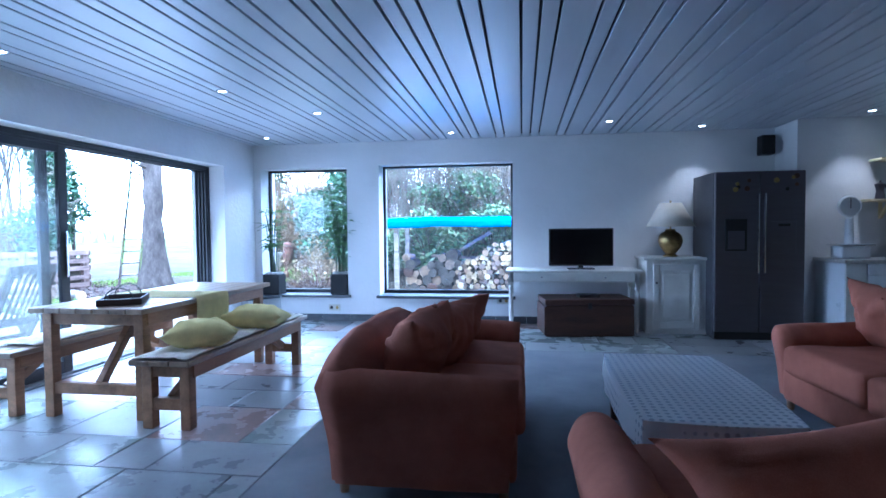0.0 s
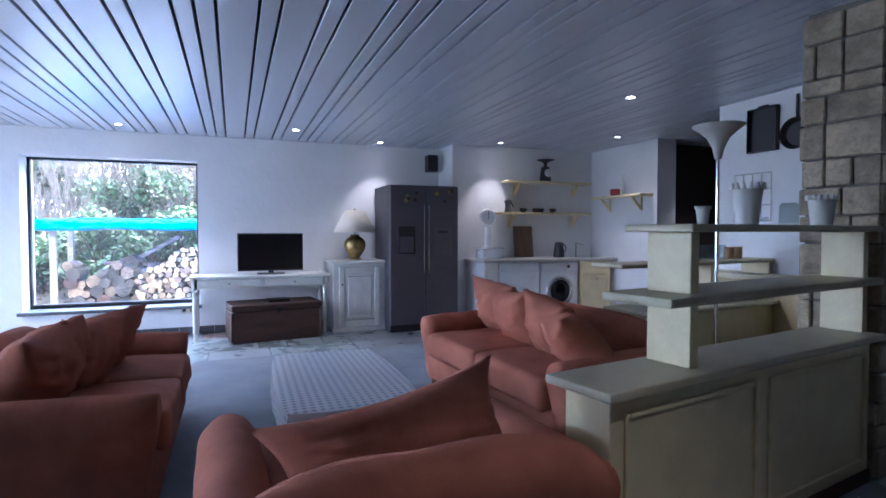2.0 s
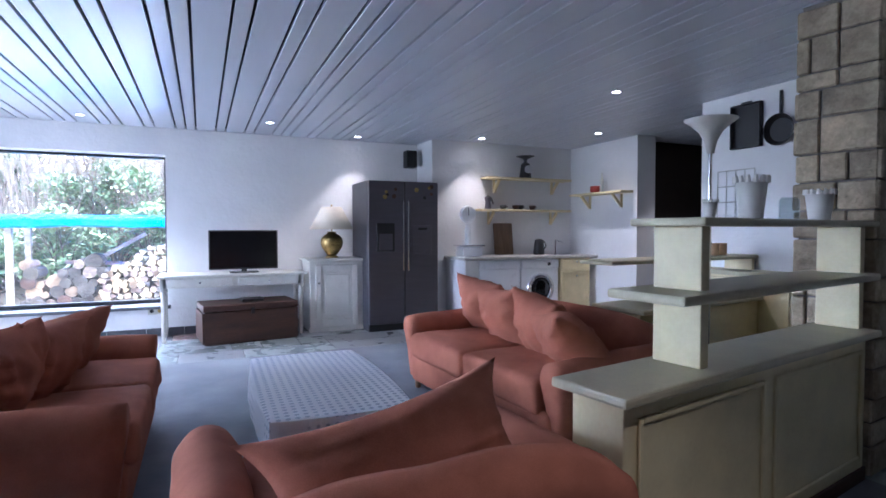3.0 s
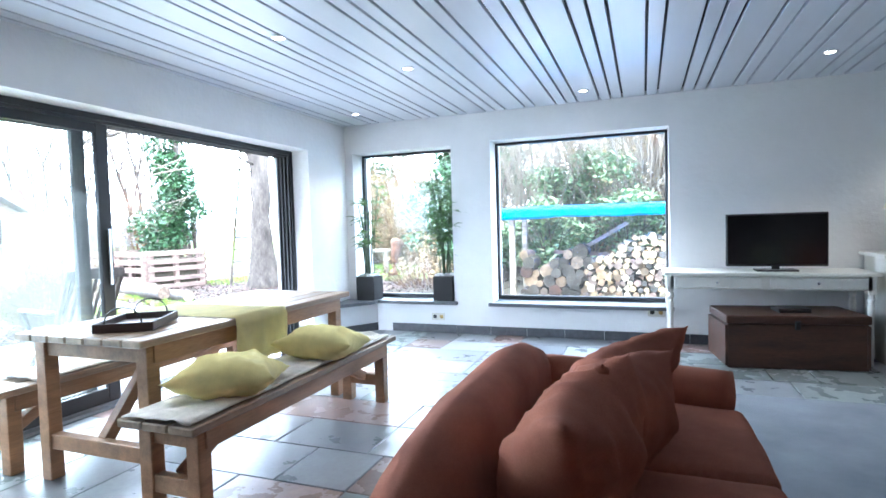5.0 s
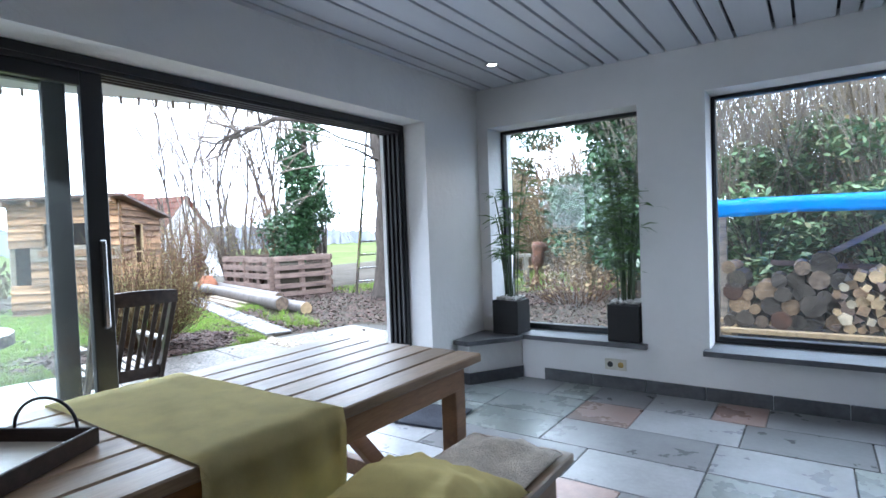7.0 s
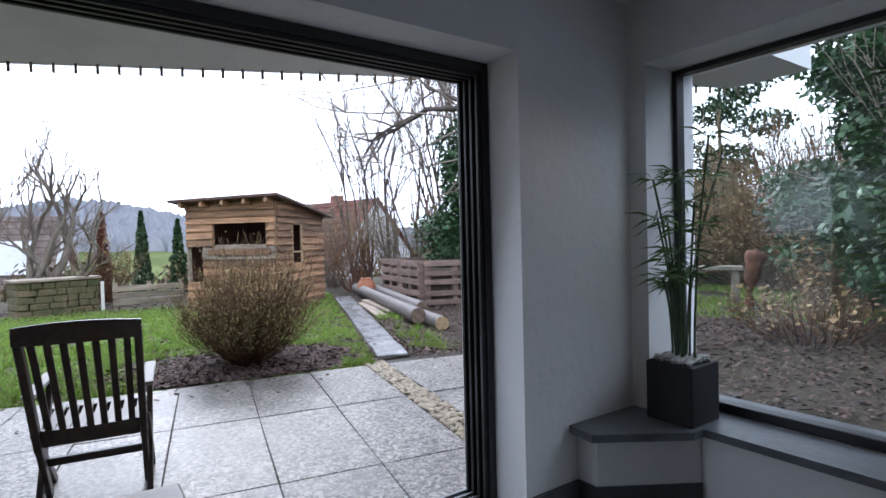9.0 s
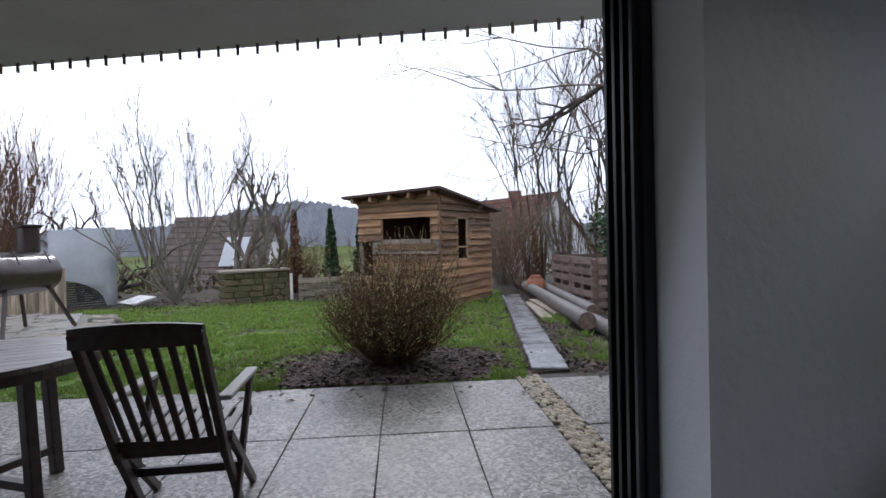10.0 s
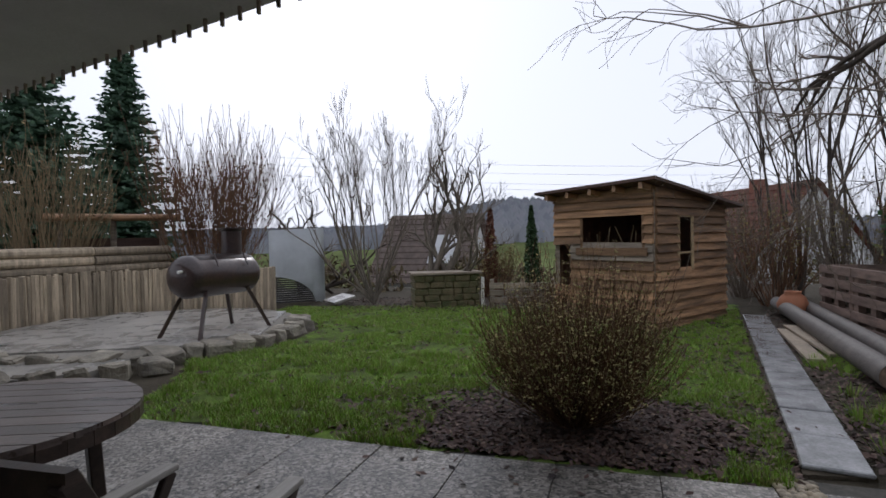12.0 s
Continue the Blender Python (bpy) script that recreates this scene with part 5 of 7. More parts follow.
def twig_mesh(name, segs, material, parent=None, sides=5):
    """Tapered tubes for (p0, p1, r0, r1) pieces; a piece that goes on from the last shares its ring."""
    verts, faces, last = [], [], None
    for p0, p1, r0, r1 in segs:
        d = (p1 - p0)
        if d.length < 1e-4:
            continue
        d.normalize()
        n = sides if r0 > 0.006 else 3
        u = d.cross(Vector((0, 0, 1)) if abs(d.z) < 0.9 else Vector((1, 0, 0))).normalized()
        joined = last is not None and last[2] == n and (last[0] - p0).length < 1e-5
        if joined:
            v = last[3] - d * last[3].dot(d)
            joined = v.length > 0.2
            u = v.normalized() if joined else u
        w = d.cross(u)
        if joined:
            k = last[1]
        else:
            k = len(verts)
            verts += [p0 + (u * math.cos(2 * math.pi * i / n) + w * math.sin(2 * math.pi * i / n)) * r0 for i in range(n)]
        m = len(verts)
        verts += [p1 + (u * math.cos(2 * math.pi * i / n) + w * math.sin(2 * math.pi * i / n)) * r1 for i in range(n)]
        faces += [(k + i, k + (i + 1) % n, m + (i + 1) % n, m + i) for i in range(n)]
        last = (p1, m, n, u)
    return raw(name, verts, faces, material, parent, True)


def grow(rnd, p, d, length, radius, depth, segs, up=0.15, spread=0.7, split=3, steps=4, wob=0.18, shrink=0.66, thin=0.0025):
    """A limb that bends, tapers and forks."""
    pts, r = [p], radius
    for i in range(steps):
        d = (d + Vector((rnd.uniform(-wob, wob), rnd.uniform(-wob, wob), rnd.uniform(-wob, wob) + up * 0.25))).normalized()
        q = p + d * length / steps
        r2 = max(thin, radius * (1 - 0.5 * (i + 1) / steps))
        segs.append((p, q, r, r2))
        p, r = q, r2
        pts.append(q)
    if depth <= 0:
        return
    for k in range(split):
        t = rnd.uniform(0.35, 1.0) if k else 1.0
        i = min(steps, max(1, round(t * steps)))
        a = rnd.uniform(0, 6.28)
        side = d.cross(Vector((math.cos(a), math.sin(a), 0.3))).normalized()
        nd = (d + side * spread * rnd.uniform(0.6, 1.2) + Vector((0, 0, up))).normalized()
        grow(rnd, pts[i], nd, length * shrink * rnd.uniform(0.75, 1.15), max(thin, radius * 0.55), depth - 1, segs, up, spread, split, steps, wob, shrink, thin)


def leaf_mesh(name, spots, size, rnd, material, parent=None, flat=0.35, long=1.6):
    """One small folded leaf at each (place, scale)."""
    verts, faces = [], []
    for c, s in spots:
        d = Vector((rnd.gauss(0, 1), rnd.gauss(0, 1), rnd.gauss(0, 1) * flat)).normalized()
        n = Vector((rnd.gauss(0, 0.6), rnd.gauss(0, 0.6), 1)).normalized()
        w = d.cross(n).normalized() * size * s * 0.5
        l = d * size * s * long * 0.5
        k = len(verts)
        verts += [c - l, c + w, c + l, c - w]
        faces.append((k, k + 1, k + 2, k + 3))
    return raw(name, verts, faces, material, parent)


def clumps(rnd, blobs, count, hollow=0.55):
    """Places scattered through uneven clumps (centre, radii)."""
    out = []
    tot = sum(b[1][0] * b[1][1] * b[1][2] for b in blobs)
    for c, r in blobs:
        for _ in range(max(4, int(count * r[0] * r[1] * r[2] / tot))):
            v = Vector((rnd.gauss(0, 1), rnd.gauss(0, 1), rnd.gauss(0, 1))).normalized() * (hollow + (1 - hollow) * rnd.random()) * rnd.choice((1, 1, 1, 1.12))
            out.append((Vector(c) + Vector((v.x * r[0], v.y * r[1], v.z * r[2])), rnd.uniform(0.6, 1.25)))
    return out


# ---------------------------------------------------------------- ground: one sheet from the house to the far hill


def ground_height(x, y):
    d = math.hypot(x + 8, y - 5)
    h = -0.06
    if x < -16.5:
        t = min(1.0, (-16.5 - x) / 60)
        h -= 9.0 * t * t * (3 - 2 * t)
    if x < -250:
        t = min(1.0, (-250 - x) / 430)
        ridge = 38 * math.exp(-((y - 18) / 110) ** 2) + 10 * math.exp(-((y + 300) / 260) ** 2) + 9 * math.exp(-((y - 420) / 240) ** 2)
        h += ridge * t * t * (3 - 2 * t) + 9 * t
    if y > 11 and x > -9:
        h += min(2.6, 0.22 * (y - 11)) * min(1.0, max(0.0, (x + 4.2) / 1.6))
    h += 0.02 * noise.noise(Vector((x * 0.7, y * 0.7, 0))) if d < 30 and x < -8 else 0
    return h


xs = [-3000, -1600, -1000, -820, -720, -680, -640, -600, -560, -520, -470, -420, -360, -300, -250, -200, -150, -110, -80, -65, -50, -40, -32, -27, -23, -20] + [-18 + 0.75 * i for i in range(35)] + [9, 14, 25, 60, 200, 800, 3000]
ys = [-3000, -1500, -900, -650, -500, -400, -320, -250, -190, -140, -100, -70, -45, -30, -20, -14] + [-10 + 0.9 * i for i in range(36)] + [24, 28, 36, 50, 70, 100, 140, 190, 250, 320, 400, 500, 650, 900, 1500, 3000]
verts = [(x, y, ground_height(x, y)) for x in xs for y in ys]
k = len(ys)
faces = [(i * k + j, (i + 1) * k + j, (i + 1) * k + j + 1, i * k + j + 1) for i in range(len(xs) - 1) for j in range(k - 1)]
ground = raw("ground", verts, faces, SOIL, None, True)
tagged(ground, "bare winter garden soil running out to fields and a wooded hill", kind="structure")
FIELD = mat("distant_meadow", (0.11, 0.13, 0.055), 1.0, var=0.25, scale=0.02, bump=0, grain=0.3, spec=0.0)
# aerial haze is painted into the hill's pale blue-grey base colour
FOREST = mat("hazed_winter_wood", (0.36, 0.38, 0.42), 1.0, var=0.35, scale=0.03, bump=0, grain=0.25, spec=0.0)
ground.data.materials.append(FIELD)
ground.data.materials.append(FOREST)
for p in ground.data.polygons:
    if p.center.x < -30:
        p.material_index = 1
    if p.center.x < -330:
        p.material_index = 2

# lawn sheet and blades
PA, PB = Vector((-0.19, -0.982, 0)), Vector((0.982, -0.19, 0))   # along and across the patio grid
G0 = Vector((-7.14, 7.28, 0))


def path_side(x, y):
    """Signed distance to the slab path's near edge; negative on the lawn side."""
    return (x + 7.24) * 0.335 + (y - 7.5) * 0.942


def on_lawn(x, y):
    v = Vector((x, y, 0)) - G0
    if v.dot(PB) > 0.10 or path_side(x, y) > -0.05 or x < -15.0 or y < 1.2:
        return False
    if math.hypot((x + 11.6) / 2.3, (y - 0.55) / 2.35) < 1.0 or (y < 2.6 and x > -9.9 and y < 3.0 + 0.45 * (x + 7.9)):
        return False
    return True


n = 60
verts, faces, idx = [], [], {}
for i in range(n + 1):
    for j in range(n + 1):
        x, y = -15.2 + 8.2 * i / n, 1.0 + 9.2 * j / n
        idx[i, j] = len(verts)
        verts.append((x, y, -0.040 + 0.007 * noise.noise(Vector((x * 1.3, y * 1.3, 3)))))
for i in range(n):
    for j in range(n):
        x, y = -15.2 + 8.2 * (i + 0.5) / n, 1.0 + 9.2 * (j + 0.5) / n
        if on_lawn(x, y):
            faces.append((idx[i, j], idx[i + 1, j], idx[i + 1, j + 1], idx[i, j + 1]))
tagged(raw("lawn", verts, faces, LAWN, None, True), "short patchy green winter lawn", kind="structure")

rnd = random.Random(11)
BX, BYY = -7.95, 6.32                     # the bush
verts, faces = [], []
while len(faces) < 130000:
    u = rnd.random() ** 0.6
    x, y = -15.0 + 8.2 * u, rnd.uniform(1.2, 10.0)
    if not on_lawn(x, y):
        continue
    b = math.hypot((x - BX) / 1.0, (y - BYY) / 1.25)
    if b < 0.92 + 0.3 * noise.noise(Vector((x * 2, y * 2, 0))) or noise.noise(Vector((x * 0.8, y * 0.8, 7))) < -0.34 + 0.2 * rnd.random() or noise.noise(Vector((x * 3.4, y * 3.4, 12))) < -0.30 + 0.25 * rnd.random():
        continue
    tuft = 0.5 + 0.9 * abs(noise.noise(Vector((x * 2.6, y * 2.6, 1)))) + 0.7 * max(0.0, noise.noise(Vector((x * 7, y * 7, 5))))
    h, a, wd = rnd.uniform(0.02, 0.065) * tuft, rnd.uniform(0, 6.28), rnd.uniform(0.0035, 0.008)
    lx, ly = rnd.gauss(0, 0.024), rnd.gauss(0, 0.024)
    k = len(verts)
    verts += [(x - wd * math.cos(a), y - wd * math.sin(a), -0.045), (x + wd * math.cos(a), y + wd * math.sin(a), -0.045), (x + lx, y + ly, -0.03 + h)]
    faces.append((k, k + 1, k + 2))
tagged(raw("grass", verts, faces, GRASSB), "short green grass blades", "grass", kind="stuff")

# taller tufts along the far edge of the slab path
tuft_at = random.Random(6)
verts, faces = [], []
for _ in range(26):
    d, off = tuft_at.uniform(0.1, 3.6), tuft_at.uniform(0.42, 0.85)
    cx, cy = -7.22 - 0.943 * d + 0.333 * off, 7.5 + 0.333 * d + 0.943 * off
    for _ in range(70):
        a, r, h = tuft_at.uniform(0, 6.28), abs(tuft_at.gauss(0, 0.05)), tuft_at.uniform(0.04, 0.13)
        x, y = cx + r * math.cos(a), cy + r * math.sin(a)
        k = len(verts)
        verts += [(x - 0.004, y, -0.07), (x + 0.004, y + 0.003, -0.07), (x + r * math.cos(a), y + r * math.sin(a), h - 0.05)]
        faces.append((k, k + 1, k + 2))
tagged(raw("grass_tufts", verts, faces, GRASSB), "ragged green grass tufts beside the slab path", "grass", kind="stuff")

# fallen leaves and bark mulch round the bush, beside the path and below the hedges
verts, faces = [], []
while len(faces) < 60000:
    m = rnd.random()
    if m < 0.4:
        a, r = rnd.uniform(0, 6.28), abs(rnd.gauss(0, 0.66))
        x, y = BX + r * math.cos(a) * 0.95 + 0.12, BYY + r * math.sin(a) * 1.45
    elif m < 0.7:
        x, y = -5.2 - 9 * rnd.random() ** 1.4, rnd.uniform(7.7, 12.5)
    elif m < 0.76:
        x, y = rnd.uniform(-14.5, -7.0), rnd.uniform(2.5, 9.0)
        if not on_lawn(x, y):
            continue
    elif m < 0.94:
        y = rnd.uniform(7.9, 13.5)
        x = rnd.uniform(-4.2 - 0.5 * (y - 7.9), -0.8)
    else:
        x, y = rnd.uniform(-16.5, -14.2), rnd.uniform(2.0, 8.0)
    v = Vector((x, y, 0)) - G0
    if (v.dot(PB) > 0.06 and v.dot(PA) > -1.6 and x < -4.4 and rnd.random() < 0.97) or (0 < path_side(x, y) < 0.36 and rnd.random() < 0.93):
        continue
    s, a = rnd.uniform(0.012, 0.038), rnd.uniform(0, 6.28)
    z = max(-0.035, ground_height(x, y) + 0.012) + rnd.uniform(0, 0.022)
    c, sn, t1, t2 = math.cos(a) * s, math.sin(a) * s, rnd.uniform(-0.4, 0.4) * s, rnd.uniform(-0.4, 0.4) * s
    k = len(verts)
    verts += [(x - c, y - sn, z - t1), (x + sn * 0.5, y - c * 0.5, z + t2), (x + c, y + sn, z + t1), (x - sn * 0.5, y + c * 0.5, z - t2)]
    faces.append((k, k + 1, k + 2, k + 3))
tagged(raw("leaf_litter", verts, faces, LITTER), "brown fallen leaves and bark mulch", "leaf litter", kind="stuff")

# ---------------------------------------------------------------- garden things


def twiggy_bush(name, place, stems, tall, wide, material, label, seed, leaves=0, leaf_m=None, leaf=0.02, forks=2, thick=0.007, upright=0.5, base=0.14, dome=False):
    r_ = random.Random(seed)
    b = thing(name, place, label, "shrub")
    segs, tips = [], []
    for _ in range(stems):
        a = r_.uniform(0, 6.28)
        q = r_.random() ** 0.6
        d = Vector((math.cos(a) * q * wide / tall, math.sin(a) * q * wide / tall, upright + 0.5 * (1 - q * 0.5))).normalized()
        p = Vector((math.cos(a) * base * r_.random(), math.sin(a) * base * r_.random(), -0.02))
        k0, reach = len(segs), tall * r_.uniform(0.5, 0.72)
        if dome:                         # stems fan out evenly from low arching shoots to upright ones
            e = math.asin(r_.uniform(0.3, 1.0))
            d = Vector((math.cos(e) * math.cos(a), math.cos(e) * math.sin(a), math.sin(e) + 0.12)).normalized()
            reach = r_.uniform(0.4, 0.62) * math.hypot(wide * math.cos(e), tall * math.sin(e))
        grow(r_, p, d, reach, thick * r_.uniform(0.6, 1.2), forks, segs, 0.28, 0.36, 3, 3, 0.10, 0.52, max(0.0016, 0.0013 * tall))
        tips += [(s[1], r_.uniform(0.6, 1.3)) for s in segs[k0 + 2:]]
    twig_mesh("stem", segs, material, b)
    if leaves:
        pick = [(r_.choice(tips)[0] + Vector((r_.gauss(0, 0.02), r_.gauss(0, 0.02), r_.gauss(0, 0.02))), r_.uniform(0.6, 1.3)) for _ in range(leaves)]
        leaf_mesh("foliage", pick, leaf, r_, leaf_m, b)
    return b


twiggy_bush("bush", (BX, BYY, -0.03), 440, 1.34, 0.92, BUSH_TWIG, "rounded deciduous shrub with fine russet twigs and few small leaves", 4, 15000, OLIVE, 0.0135, 2, 0.0042, 0.3, 0.13, True)
twiggy_bush("willow_shrub", (-14.9, -0.5, -0.03), 190, 3.3, 1.75, RED_TWIG, "tall upright reddish bare willow shrub behind the terrace", 9, 1800, OLIVE, 0.03, 2, 0.0085, 0.62, 0.4)
twiggy_bush("straw_shrub", (-12.9, -2.6, 0), 70, 2.9, 1.5, BEIGE_TWIG, "straw-coloured bare arching shrub behind the log wall", 12, 300, TAWNY, 0.04, 2, 0.014, 0.7, 0.35)
twiggy_bush("shrub", (-16.8, 5.55, -0.03), 80, 1.2, 0.7, RED_TWIG, "low dark garden shrub beside the stone trough", 15, 1600, OLIVE, 0.03, 2, 0.007)
for i, (x, y, h, w, s) in enumerate(((-13.8, 11.7, 2.0, 1.3, 31), (-14.9, 10.9, 1.7, 1.1, 33), (-16.4, 10.9, 2.2, 1.4, 35), (-13.2, 12.8, 2.4, 1.4, 37))):
    twiggy_bush("hedge_shrub", (x, y, -0.03), 90, h, w, RED_TWIG if i % 2 else TWIG, "dense bare brown hedge shrub by the garden path", s, 900, OLIVE, 0.035, 2, 0.009, 0.7, 0.3)


def bare_tree(name, place, seed, label, stems, depth=4, material=BARK, twig=TWIG, **kw):
    """stems: (direction, length, radius, lean start) from the foot."""
    r_ = random.Random(seed)
    t = thing(name, place, label, "tree")
    trunk, crown = [], []
    for d, ln, rad in stems:
        segs = []
        grow(r_, Vector((0, 0, -0.05)), Vector(d).normalized(), ln, rad, depth, segs, **kw)
        for s in segs:
            (trunk if s[2] > 0.018 else crown).append(s)
    twig_mesh("trunk", trunk, material, t, 8)
    twig_mesh("crown", crown, twig, t)
    return t


bare_tree("apple_tree", (-15.75, 3.95, 0.0), 21, "pruned bare old apple tree behind the stone trough", [((0.0, 0.8, 0.75), 1.6, 0.12), ((0.05, 0.1, 1), 1.6, 0.085), ((0, 0.5, 1), 1.7, 0.08), ((0.1, 1.0, 0.5), 1.9, 0.07)], 5, LIGHTBARK, thin=0.003, up=0.24, spread=0.72, split=3, shrink=0.62, wob=0.25)
bare_tree("hazel", (-15.45, 2.9, 0.0), 22, "bare multi-stemmed hazel with upright rods", [((0.0, 0.12 * i - 0.72, 1), 1.8 + 0.25 * (i % 3), 0.026) for i in range(11)] + [((0.2, -0.62, 0.9), 2.0, 0.045)], 5, LIGHTBARK, thin=0.003, up=0.28, spread=0.42, split=3, shrink=0.58, wob=0.16)
bare_tree("plum_tree", (-17.9, 0.3, -0.2), 23, "dark gnarled bare fruit tree behind the metal chute", [((0, -0.5, 0.9), 1.3, 0.12), ((0, 0.6, 0.8), 1.4, 0.09), ((0, 0.1, 1), 1.5, 0.08)], 3, up=0.1, spread=0.8, split=3, wob=0.35)
for i, (x, y, h, s) in enumerate(((-15.2, 12.2, 3.6, 41), (-14.2, 13.4, 3.9, 42), (-16.6, 12.2, 3.4, 43), (-15.6, 14.2, 4.2, 44), (-13.2, 14.0, 4.0, 45), (-17.6, 14.5, 4.0, 46), (-12.2, 13.2, 3.8, 47), (-18.6, 12.6, 3.2, 48))):
    bare_tree("birch", (x, y, -0.05), s, "slender bare winter tree with fine grey twigs", [((0.12, -0.1, 1), h, 0.055), ((-0.15, 0.12, 1), h * 0.9, 0.045), ((0.05, -0.3, 1), h * 0.8, 0.04)], 5, thin=0.003, up=0.2, spread=0.5, split=3, shrink=0.6, wob=0.13)

# large old tree with long low limbs, and the ladder in it
r_ = random.Random(77)
bt = thing("old_tree", (-8.5, 11.47, -0.05), "large old bare tree with a flared trunk and long low limbs", "tree")
crown = []
girth = [(0.46, -0.1), (0.38, 0.1), (0.30, 0.35), (0.255, 0.7), (0.225, 1.0), (0.24, 1.3), (0.20, 1.6), (0.195, 1.9), (0.235, 2.15), (0.20, 2.4), (0.19, 2.7), (0.23, 3.0), (0.18, 3.4), (0.15, 3.8)]
bm = lathe(bmesh.new(), girth, 28)
for v in bm.verts:
    v.co.x -= 0.12 * (v.co.z / 3.8) ** 2
    v.co += noise.noise_vector(v.co * 1.7) * 0.07 + noise.noise_vector(v.co * 5.5) * 0.03
part("trunk", bm, BARK, bt, "knotty swollen trunk", smooth=True)
for d, ln, rad, z in (((0.15, -1, 0.22), 2.6, 0.027, 2.75), ((-0.25, -1, 0.32), 2.4, 0.025, 2.95), ((0.45, -1, 0.35), 2.3, 0.024, 3.2), ((-0.8, -0.6, 0.5), 2.2, 0.09, 3.4), ((0.9, -0.2, 0.5), 2.0, 0.09, 3.4), ((-0.1, 0.7, 0.9), 2.2, 0.1, 3.6), ((-0.6, -0.9, 0.15), 2.3, 0.022, 2.6)):
    grow(r_, Vector((-0.1, 0.0, z)), Vector(d).normalized(), ln, rad, 4, crown, 0.02, 0.6, 3, 5, 0.17, 0.62, 0.0022)
twig_mesh("limb_work", [s for s in crown if s[2] > 0.02], BARK, bt, 7)
twig_mesh("twig_work", [s for s in crown if s[2] <= 0.02], TWIG, bt, 4)
la = thing("ladder", (-9.4, 11.72, -0.05), "long pale aluminium ladder leaning against the old tree", "ladder")
top = Vector((0.62, -0.1, 4.0))
for s in (-1, 1):
    part("rail", bar(bmesh.new(), (s * 0.1, s * 0.2, 0), top + Vector((s * 0.09, s * 0.18, 0)), 0.03, 0.06), CHROME, la)
for i in range(1, 14):
    c = top * (i / 14)
    part("rung", bar(bmesh.new(), c + Vector((-0.095, -0.19, 0)), c + Vector((0.095, 0.19, 0)), 0.03, 0.03), CHROME, la)

# ivy-clad stump tree
r_ = random.Random(5)
iv = thing("ivy_tree", (-11.7, 12.1, -0.05), "tree trunk thickly clad in glossy dark ivy", "tree")
twig_mesh("trunk", [(Vector((0, 0, 0)), Vector((0.05, 0, 2.2)), 0.14, 0.11), (Vector((0.05, 0, 2.2)), Vector((0, 0.1, 4.3)), 0.11, 0.05)], BARK, iv, 8)
blobs = [(Vector((r_.gauss(0, 0.26), r_.gauss(0, 0.26), z)), (0.5 * w, 0.5 * w, 0.42)) for z, w in ((0.7, 0.9), (1.1, 1.1), (1.5, 1.3), (1.9, 1.25), (2.3, 1.15), (2.7, 1.2), (3.1, 1.05), (3.5, 0.9), (3.9, 0.8), (4.3, 0.5), (2.0, 1.2), (1.4, 1.1), (2.9, 0.9))]
leaf_mesh("foliage", clumps(r_, blobs, 7500, 0.5), 0.085, r_, IVY, iv, 0.8, 1.2)


def spruce(place, tall, wide, seed, label, material=SPRUCE, count=50):
    r2 = random.Random(seed)
    t = thing("spruce", place, label, "conifer", "dark spruces")
    part("trunk", tube(bmesh.new(), (0, 0, 0), (0, 0, tall), 0.13, 0.02, 8), BARK, t)
    verts, faces = [], []
    for i in range(count):
        f = i / count
        z, rad = tall * (0.08 + 0.92 * f), wide * (1 - f) ** 0.85 + 0.08
        for b in range(19):
            a = r2.uniform(0, 6.28)
            ln = rad * r2.uniform(0.65, 1.15)
            zj = r2.uniform(-1.1, 1.1) * tall / count
            d = Vector((math.cos(a), math.sin(a), -0.18 + 0.25 * f))
            for s in range(max(5, int(ln * 13))):
                q = (s + r2.random()) / max(5, int(ln * 13))
                c = Vector((0, 0, z + zj)) + d * ln * q + Vector((0, 0, 0.10 * ln * q * q))
                w = 0.07 + 0.2 * (1 - q)
                e = Vector((-math.sin(a), math.cos(a), 0)) * r2.choice((-1, 1)) * w + Vector((d.x * 0.12, d.y * 0.12, r2.uniform(-0.09, 0.03)))
                g = Vector((r2.gauss(0, 0.02), r2.gauss(0, 0.02), 0.035))
                k = len(verts)
                verts += [c - g, c + e * 0.6 - g * 0.9, c + e, c + e * 0.55 + g, c + g]
                faces.append((k, k + 1, k + 2, k + 3, k + 4))
    raw("foliage", verts, faces, material, t)
    return t


spruce((-19.0, -5.7, -0.6), 7.9, 1.9, 1, "tall dark green spruce behind the log wall")
spruce((-16.4, -6.3, -0.3), 7.4, 2.3, 2, "tall dark green spruce behind the log wall")
spruce((-13.6, -7.2, -0.2), 7.2, 2.4, 3, "tall dark green spruce behind the log wall")


def column_tree(place, tall, wide, seed, material, label, count=1900):
    r2 = random.Random(seed)
    t = thing("thuja", place, label, "conifer", "slim columnar conifers")
    part("trunk", tube(bmesh.new(), (0, 0, -0.2), (0, 0, tall * 0.9), 0.05, 0.01, 7), BARK, t)
    spots = []
    for _ in range(count):
        f = r2.random()
        rad = wide * (1 - f ** 1.7) * (0.75 + 0.4 * noise.noise(Vector((f * 9, seed, 0)))) * r2.uniform(0.55, 1.1) + 0.02
        a = r2.uniform(0, 6.28)
        spots.append((Vector((rad * math.cos(a), rad * math.sin(a), f * tall)), r2.uniform(0.6, 1.3)))
    leaf_mesh("foliage", spots, 0.075, r2, material, t, 2.5, 1.7)
    return t


